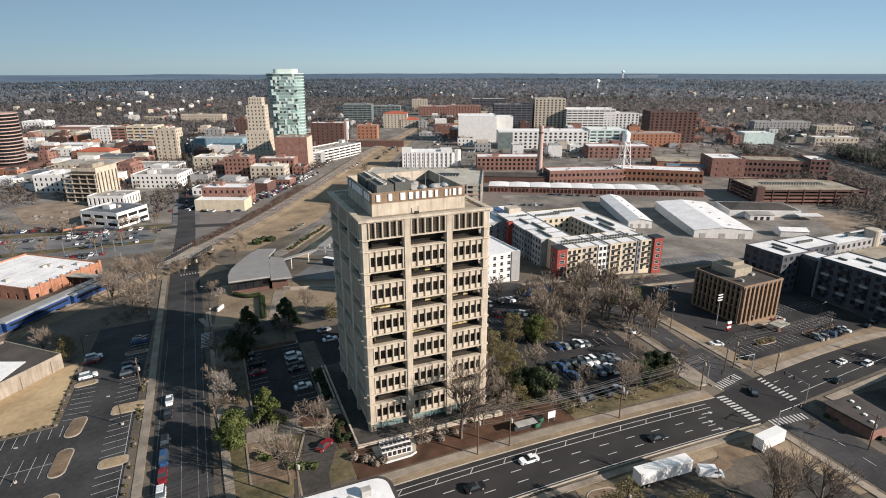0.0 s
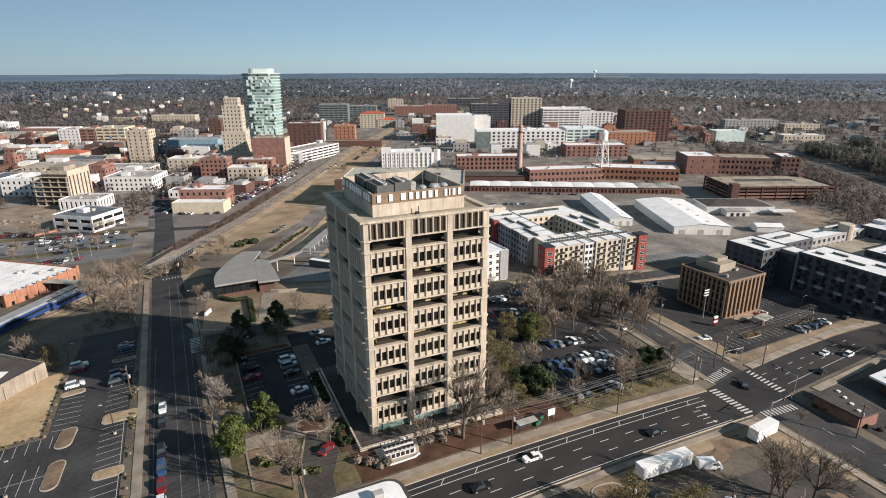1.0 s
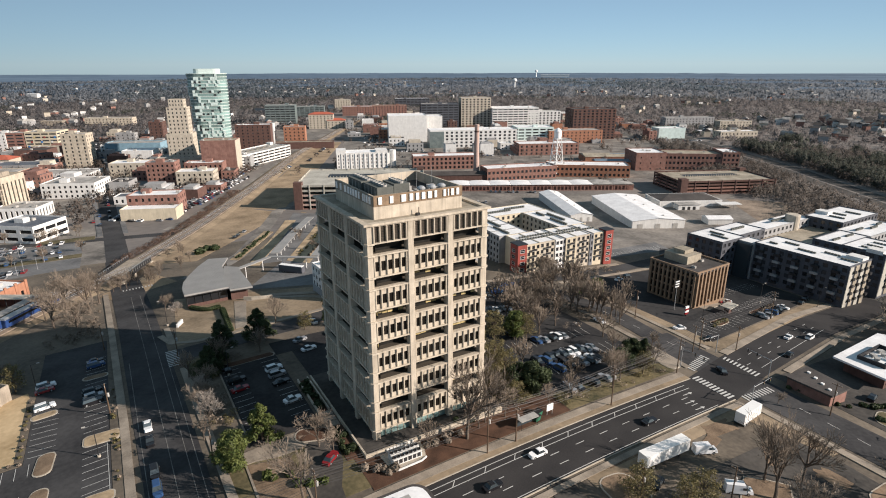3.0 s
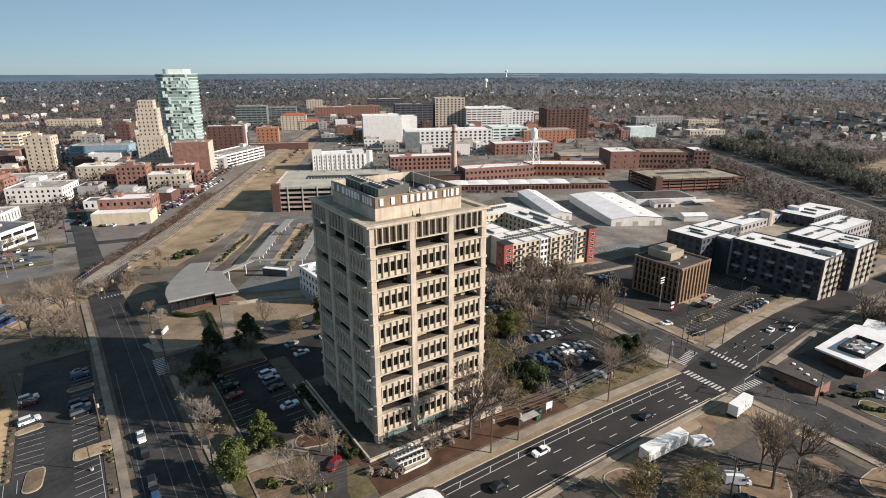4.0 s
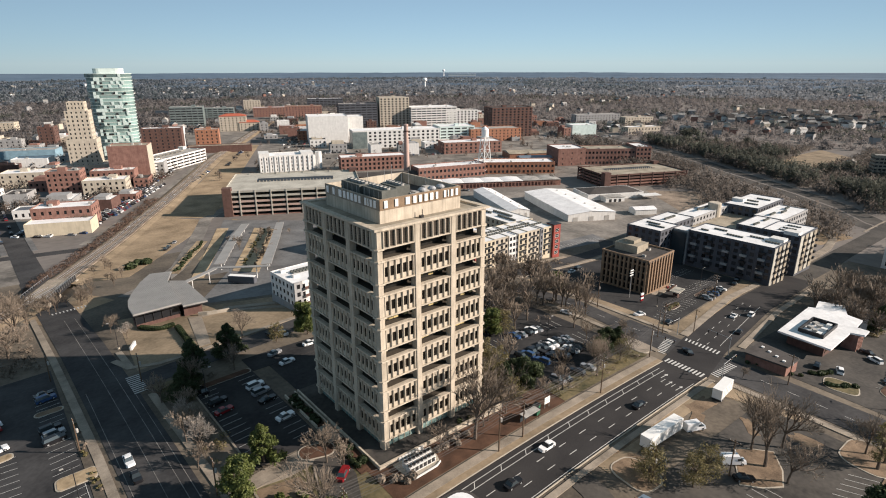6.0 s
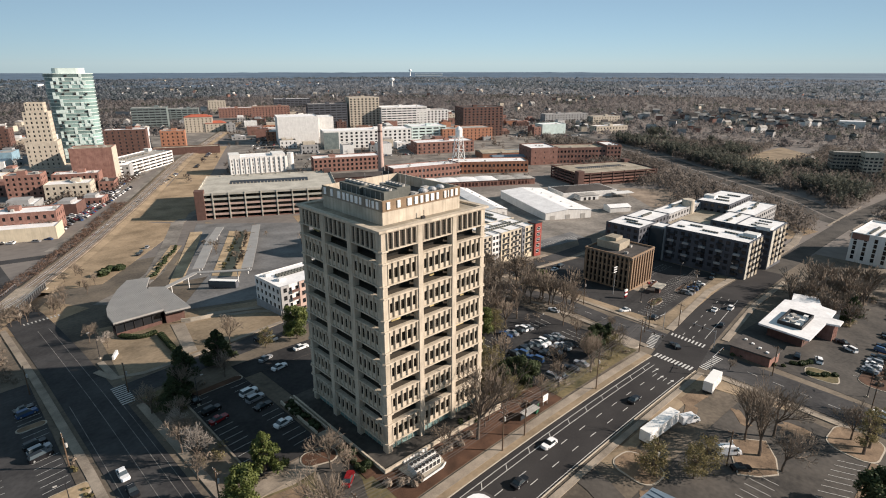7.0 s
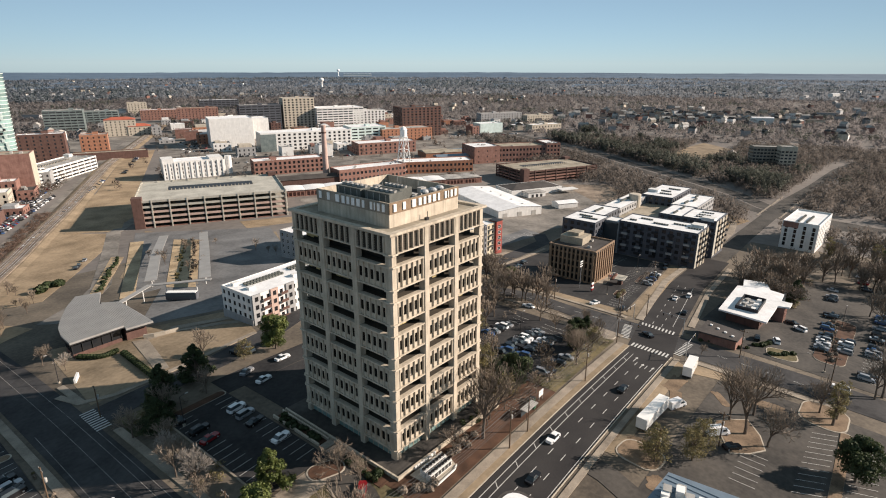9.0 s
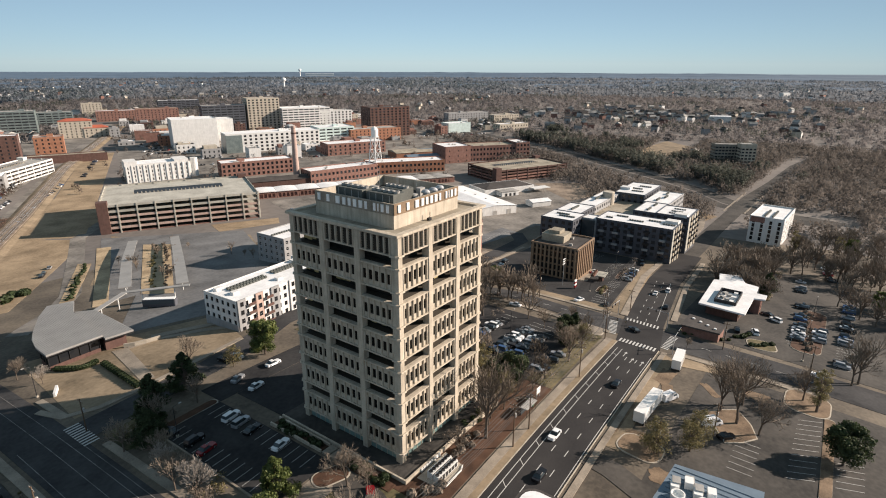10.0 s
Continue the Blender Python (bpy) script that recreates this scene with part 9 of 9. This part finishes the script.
for x, y, s in ((18, 312, 2.6), (22, 318, 2.2), (26, 316, 2.4)):
    shrub(x, y, 0, s)


# ---- far woods ----
def scatter(name, material, label, count, seed, inside, r_range, h_range, tris, size):
    """Thousands of ragged crowns as one sheet of loose twig clumps."""
    r_ = np.random.RandomState(seed)
    got = []
    while len(got) < count:
        got.extend(p for p in inside(r_) if p is not None)
    got = np.array(got[:count])
    zs = np.array([G(x, y) for x, y in got])
    n = len(got)
    rad = r_.uniform(*r_range, n)
    hh = r_.uniform(*h_range, n)
    d = r_.normal(size=(n, tris, 3))
    d /= np.linalg.norm(d, axis=2)[:, :, None]
    d *= r_.uniform(0.35, 1.0, (n, tris, 1))
    c = d * np.stack((rad, rad, hh * 0.5), 1)[:, None, :] + np.stack((got[:, 0], got[:, 1], zs + hh * 0.5), 1)[:, None, :]
    s = (size * rad / np.mean(r_range))[:, None, None, None]
    V = c[:, :, None, :] + r_.normal(size=(n, tris, 3, 3)) * s * np.array((1, 1, 1.3))
    # every leaf of a crown faces outwards, so that a crown is shaded as one soft mass
    out = d / (np.linalg.norm(d, axis=2)[:, :, None] + 1e-6) + np.array((0, 0, 0.7)) + r_.normal(size=d.shape) * 0.22
    out /= np.linalg.norm(out, axis=2)[:, :, None]
    turned = (np.cross(V[:, :, 1] - V[:, :, 0], V[:, :, 2] - V[:, :, 0]) * out).sum(axis=2) < 0
    V[turned] = V[turned][:, ::-1]
    N = np.repeat(out.reshape(-1, 3), 3, axis=0).astype(np.float32)
    V = V.reshape(-1, 3).astype(np.float32)
    me = bpy.data.meshes.new(name)
    k = len(V) // 3
    me.vertices.add(len(V))
    me.vertices.foreach_set("co", V.ravel())
    me.loops.add(3 * k)
    me.loops.foreach_set("vertex_index", np.arange(3 * k, dtype=np.int32))
    me.polygons.add(k)
    me.polygons.foreach_set("loop_start", np.arange(0, 3 * k, 3, dtype=np.int32))
    me.materials.append(M[material])
    me.update()
    me.attributes.new("custom_normal", "FLOAT_VECTOR", "POINT").data.foreach_set("vector", N.ravel())
    tagged(new(name, me), label, "trees", kind="stuff")


def open_ground(x, y):
    """Places that stay free of woods: the town, the railway, yards and roads."""
    if -260 < x < 60 and 318 < y < 820:
        return True
    if y < 1200 and abs((x - 83) - (y - 491) * 0.53) < 45 and y > 220:
        return True
    if 60 <= x < 640 and y > 190 and y < 900 and (y - 190) > (x - 330) * 1.15 and (y - 900) < (x - 250) * 0.3:
        return True
    if 130 < x < 355 and 84 < y < 200:
        return True
    if 200 < x < 420 and 180 < y < 300 and y > 190 + (x - 330) * 0.45:
        return True
    if x < 345 and y < 320 and x > -140:
        return True
    if 370 < x < 760 and 30 < y < 620:
        hx = np.interp(y, (92, 113, 140, 175, 230, 261, 310, 420, 600), (402, 418, 450, 478, 515, 535, 572, 633, 733))
        if -34 < x - hx < 20:
            return True
    if 560 < x < 770 and 206 < y < 262 and abs(y - 215 - (x - 560) * 0.1) < 26:
        return True
    if 330 < x < 700 and abs(y - (106 - max(0, x - 400) * 0.055)) < 9:
        return True
    return False


def ring(r0, r1, n, near):
    def inside(r_):
        a = r_.uniform(radians(-22), radians(122), n)
        d = np.sqrt(r_.uniform(r0 * r0, r1 * r1, n))
        out = []
        for ang, dd in zip(a, d):
            x, y = dd * math.cos(ang), dd * math.sin(ang)
            m_ = noise.noise((x * 0.004, y * 0.004, 3.0)) if not near else noise.noise((x * 0.012, y * 0.012, 7.0))
            out.append(None if open_ground(x, y) or m_ < (-0.75 if near else -0.6) else (x, y))
        return out
    return inside


def town_ring(r_):
    out = []
    for k_ in range(500):
        x, y = (r_.uniform(-260, 640), r_.uniform(330, 1150)) if k_ % 2 else (r_.uniform(-260, 110), r_.uniform(400, 740))
        if y < 505 and x < 330 and not (-55 < x < -30 and y > 440):
            out.append(None)
            continue
        ok = y < 1200 and noise.noise((x * 0.02, y * 0.02, 1.0)) > -0.12 and abs((x - 83) - (y - 491) * 0.53) > 24
        out.append((x, y) if ok else None)
    return out


scatter("woods_near", "near_wood", "bare brown winter woods round the town", 7600, 1, ring(330, 800, 800, True), (3.0, 5.8), (7, 11), 54, 0.5)
scatter("woods_middle", "woods", "bare brown winter woods beyond the town", 16000, 2, ring(800, 1900, 1500, False), (5.0, 9.0), (5, 8), 30, 1.0)
# the farthest crowns use the haze-tinted colours
scatter("woods_far", "woods_hazed", "bare woods reaching to the horizon, greyed by a haze tint", 16000, 3, ring(1800, 3600, 3000, False), (12, 22), (4, 7), 18, 2.6)
scatter("pines_middle", "pines", "dark pine stands among the bare woods", 2100, 4, lambda r_: [p if p and noise.noise((p[0] * 0.006, p[1] * 0.006, 9.0)) > 0.22 else None for p in ring(350, 1900, 800, False)(r_)], (2.4, 4.0), (8, 12), 44, 0.6)
scatter("pines_far", "pines_hazed", "pine woods near the horizon, haze-tinted blue-grey", 3600, 5, lambda r_: [p if p and noise.noise((p[0] * 0.0012, p[1] * 0.0012, 5.0)) > 0.16 else None for p in ring(1700, 3600, 1500, False)(r_)], (8, 15), (7, 10), 14, 2.2)
scatter("street_trees", "street_wood", "bare street trees between downtown buildings", 1700, 6, town_ring, (2.0, 4.0), (5, 10), 60, 0.45)
def verge(r_):
    """Evergreens along the far side of the highway and round the slab block."""
    out = []
    for a, b, c in r_.uniform(0, 1, (400, 3)):
        y = 110 + 330 * a
        hx = np.interp(y, (92, 113, 140, 175, 230, 261, 310, 420, 600), (402, 418, 450, 478, 515, 535, 572, 633, 733))
        x = hx + 24 + 130 * b
        keep = noise.noise((x * 0.02, y * 0.02, 4.0)) > (-0.05 if b < 0.4 else 0.15)
        out.append((x, y) if keep and abs(y - (106 - max(0, x - 400) * 0.055)) > 12 and not (x > 585 and 118 < y < 175) else None)
    return out


scatter("pines_highway", "pines", "dark evergreen belt beside the highway", 900, 9, verge, (2.0, 3.6), (9, 15), 90, 0.5)
def tangle(*rects):
    """Random spots inside a few rectangles of rough ground."""
    areas = [abs((r[2] - r[0]) * (r[3] - r[1])) for r in rects]

    def inside(r_):
        pick = r_.choice(len(rects), 200, p=np.array(areas) / sum(areas))
        return [(r_.uniform(rects[i][0], rects[i][2]), r_.uniform(rects[i][1], rects[i][3])) for i in pick]
    return inside


scatter("undergrowth", "twig", "brown leafless undergrowth along lots and verges", 420, 12, tangle((-4, 126, 1.4, 168), (3, 162, 17, 166), (57, 104, 70, 134), (73, 98, 113, 101.5), (-42, 205, -26, 260), (104, 134, 128, 170), (125, 176, 180, 186), (206, 60, 262, 80)), (0.8, 1.7), (0.8, 2.2), 70, 0.12)
scatter("undergrowth_green", "leaf_olive", "olive evergreen undergrowth along lots and verges", 110, 13, tangle((-4, 126, 1.4, 168), (57, 104, 70, 134), (73, 98, 113, 101.5), (98, 102, 116, 108), (206, 60, 262, 80)), (0.8, 1.5), (0.9, 2.2), 90, 0.11)
scatter("brush_rail", "brush", "purplish brown leafless brush along the railway bank", 900, 8, lambda r_: [(lerp(-12, 83, t) - 0.88 * (5 + 12 * u), lerp(308, 491, t) + 0.47 * (5 + 12 * u)) for t, u in r_.uniform(0, 1, (300, 2))], (0.9, 1.8), (1.0, 2.2), 70, 0.11)


# ---- houses among the woods ----
def house_mesh(w, d, h, rise):
    a = Shape().box(-w / 2, -d / 2, -2, w / 2, d / 2, h)
    b = Shape()
    e = 0.4
    b.face((-w / 2 - e, -d / 2 - e, h), (w / 2 + e, -d / 2 - e, h), (w / 2 + e, 0, h + rise), (-w / 2 - e, 0, h + rise))
    b.face((w / 2 + e, d / 2 + e, h), (-w / 2 - e, d / 2 + e, h), (-w / 2 - e, 0, h + rise), (w / 2 + e, 0, h + rise))
    b.face((-w / 2, -d / 2, h), (-w / 2, 0, h + rise * 0.95), (-w / 2, d / 2, h))
    b.face((w / 2, -d / 2, h), (w / 2, d / 2, h), (w / 2, 0, h + rise * 0.95))
    return a, b


HOUSE = []
for w, d, h, rise, wall, roof, word in ((11, 8, 5.6, 2.8, "white_wall", "roof_dark", "white wooden house with a dark roof"), (13, 9, 4, 2.4, "brick", "roof_grey", "brick bungalow with a grey roof"), (10, 8, 6.4, 3, "cream_wall", "roof_dark", "cream house with a dark roof"), (34, 14, 8.5, 1.2, "white_wall", "roof_white", "pale low warehouse among trees"), (26, 13, 9.5, 2.5, "grey_wall", "roof_grey", "grey terrace of town houses")):
    a, b = house_mesh(w, d, h, rise)
    HOUSE.append((a.mesh("wall", M[wall]), b.mesh("roof", M[roof]), word))
hr = random.Random(17)
placed = 0
while placed < 90:
    ang, dd = radians(hr.uniform(-18, 116)), hr.uniform(420, 2600) if hr.random() < 0.8 else hr.uniform(2000, 3600)
    x, y = dd * math.cos(ang), dd * math.sin(ang)
    dense = noise.noise((x * 0.0022, y * 0.0022, 2.0))
    if open_ground(x, y) or dense < -0.02 or dd < 650 or (520 < x and dd < 900 and dense < 0.2):
        continue
    k = hr.choices(range(5), (6, 3, 5, 0.7, 0.9))[0] if dd > 1000 else hr.choice((0, 1, 2))
    t = thing("house", pose(x, y, G(x, y) + (3.0 if dd > 900 else 1.0), 0, 0, hr.uniform(0, 180)) @ Matrix.Diagonal((1.0, 1.0, 1.1, 1) if dd > 900 else (1, 1, 1, 1)), HOUSE[k][2], "house", "far houses")
    part("wall", HOUSE[k][0], None, t)
    part("roof", HOUSE[k][1], None, t)
    placed += 1

# the many houses too far off to tell apart
many = Shape()


def far_house(x, y, w, d, h, rise, rot):
    c, s_ = math.cos(radians(rot)), math.sin(radians(rot))
    z = G(x, y)

    def tr(pts):
        return [(x + c * a - s_ * b, y + s_ * a + c * b) for a, b in pts]
    many.slot = hr.choices((0, 1, 2, 3), (2, 3, 2, 6))[0]
    many.prism(tr(((-w, -d), (w, -d), (w, d), (-w, d))), z - 1, z + h)
    many.slot = 4 if hr.random() < 0.6 else 5
    many.prism(tr(((-w - 0.4, -d - 0.4), (w + 0.4, -d - 0.4), (w + 0.4, d + 0.4), (-w - 0.4, d + 0.4))), z + h, z + h + rise, tr(((-w - 0.4, -0.1), (w + 0.4, -0.1), (w + 0.4, 0.1), (-w - 0.4, 0.1))))


for i in range(150):
    u_ = hr.gauss(0, 1)
    far_house(1100 - 45 * u_ + hr.gauss(0, 60), 380 + 95 * u_ + hr.gauss(0, 25), hr.uniform(4.5, 7), hr.uniform(3.5, 5), hr.uniform(7.5, 10), hr.uniform(2, 3.5), 30 + hr.choice((0, 90)))
n_ = 0
while n_ < 300:
    ang, dd = radians(hr.uniform(-18, 118)), 900 + 2000 * hr.random() ** 1.4
    x, y = dd * math.cos(ang), dd * math.sin(ang)
    if open_ground(x, y) or noise.noise((x * 0.0022, y * 0.0022, 2.0)) < -0.05:
        continue
    big = hr.random() < 0.07
    far_house(x, y, hr.uniform(10, 20) if big else hr.uniform(4, 6.5), hr.uniform(7, 11) if big else hr.uniform(4, 5), hr.uniform(7, 9.5), 0.8 if big else hr.uniform(2, 3.5), hr.uniform(0, 180))
    n_ += 1
tagged(solid("far_houses", many, [M[k] for k in ("white_wall", "cream_wall", "brick", "grey_wall", "roof_dark", "roof_grey")], Matrix(), "small pale houses and sheds scattered through far woods", "houses"), kind="stuff")

# hospital slab in the eastern woods, far water towers and a far white hall
FAR_OFF = True
hp = thing("apartment_slab", pose(614, 152, G(614, 152), 0, 0, -60), "grey concrete apartment slab among trees", "building")
block(hp, 30, 13, 21, "precast_dark", "roof_grey", (9, 4), 6, 3.2, (2.6, 1.6), 1.4, sides="SW")
block(hp, 15, 13, 23, "precast", "roof_grey", (4, 4), 6, 3.2, (2.6, 1.6), 1.4, sides="SW", at=pose(14, -12, 0))
for x, y, s in ((1442, 1900, 0.86), (2640, 3215, 1.0)):
    w = thing("far_water_tower", pose(x, y, G(x, y)) @ Matrix.Diagonal((s, s, s, 1)), "far white bulb water tower above the woods", "water tower", "far water towers")
    part("stem", Shape().disc_stack(0, 0, ((6, 0), (3.6, 6), (3.4, 30)), 14), M["white_paint"], w)
    part("tank", Shape().disc_stack(0, 0, ((3.4, 29), (9, 33), (10.5, 38), (9, 43), (3, 46)), 18), M["white_paint"], w)
fh_ = thing("far_hall", pose(2560, 2930, G(2560, 2930) + 10, 0, 0, -40), "long white hall on the horizon", "building")
part("wall", Shape().box(-90, -20, -4, 90, 20, 9), M["white_wall"], fh_)
part("roof", Shape().box(-92, -21, 9, 92, 21, 10), M["roof_white"], fh_)
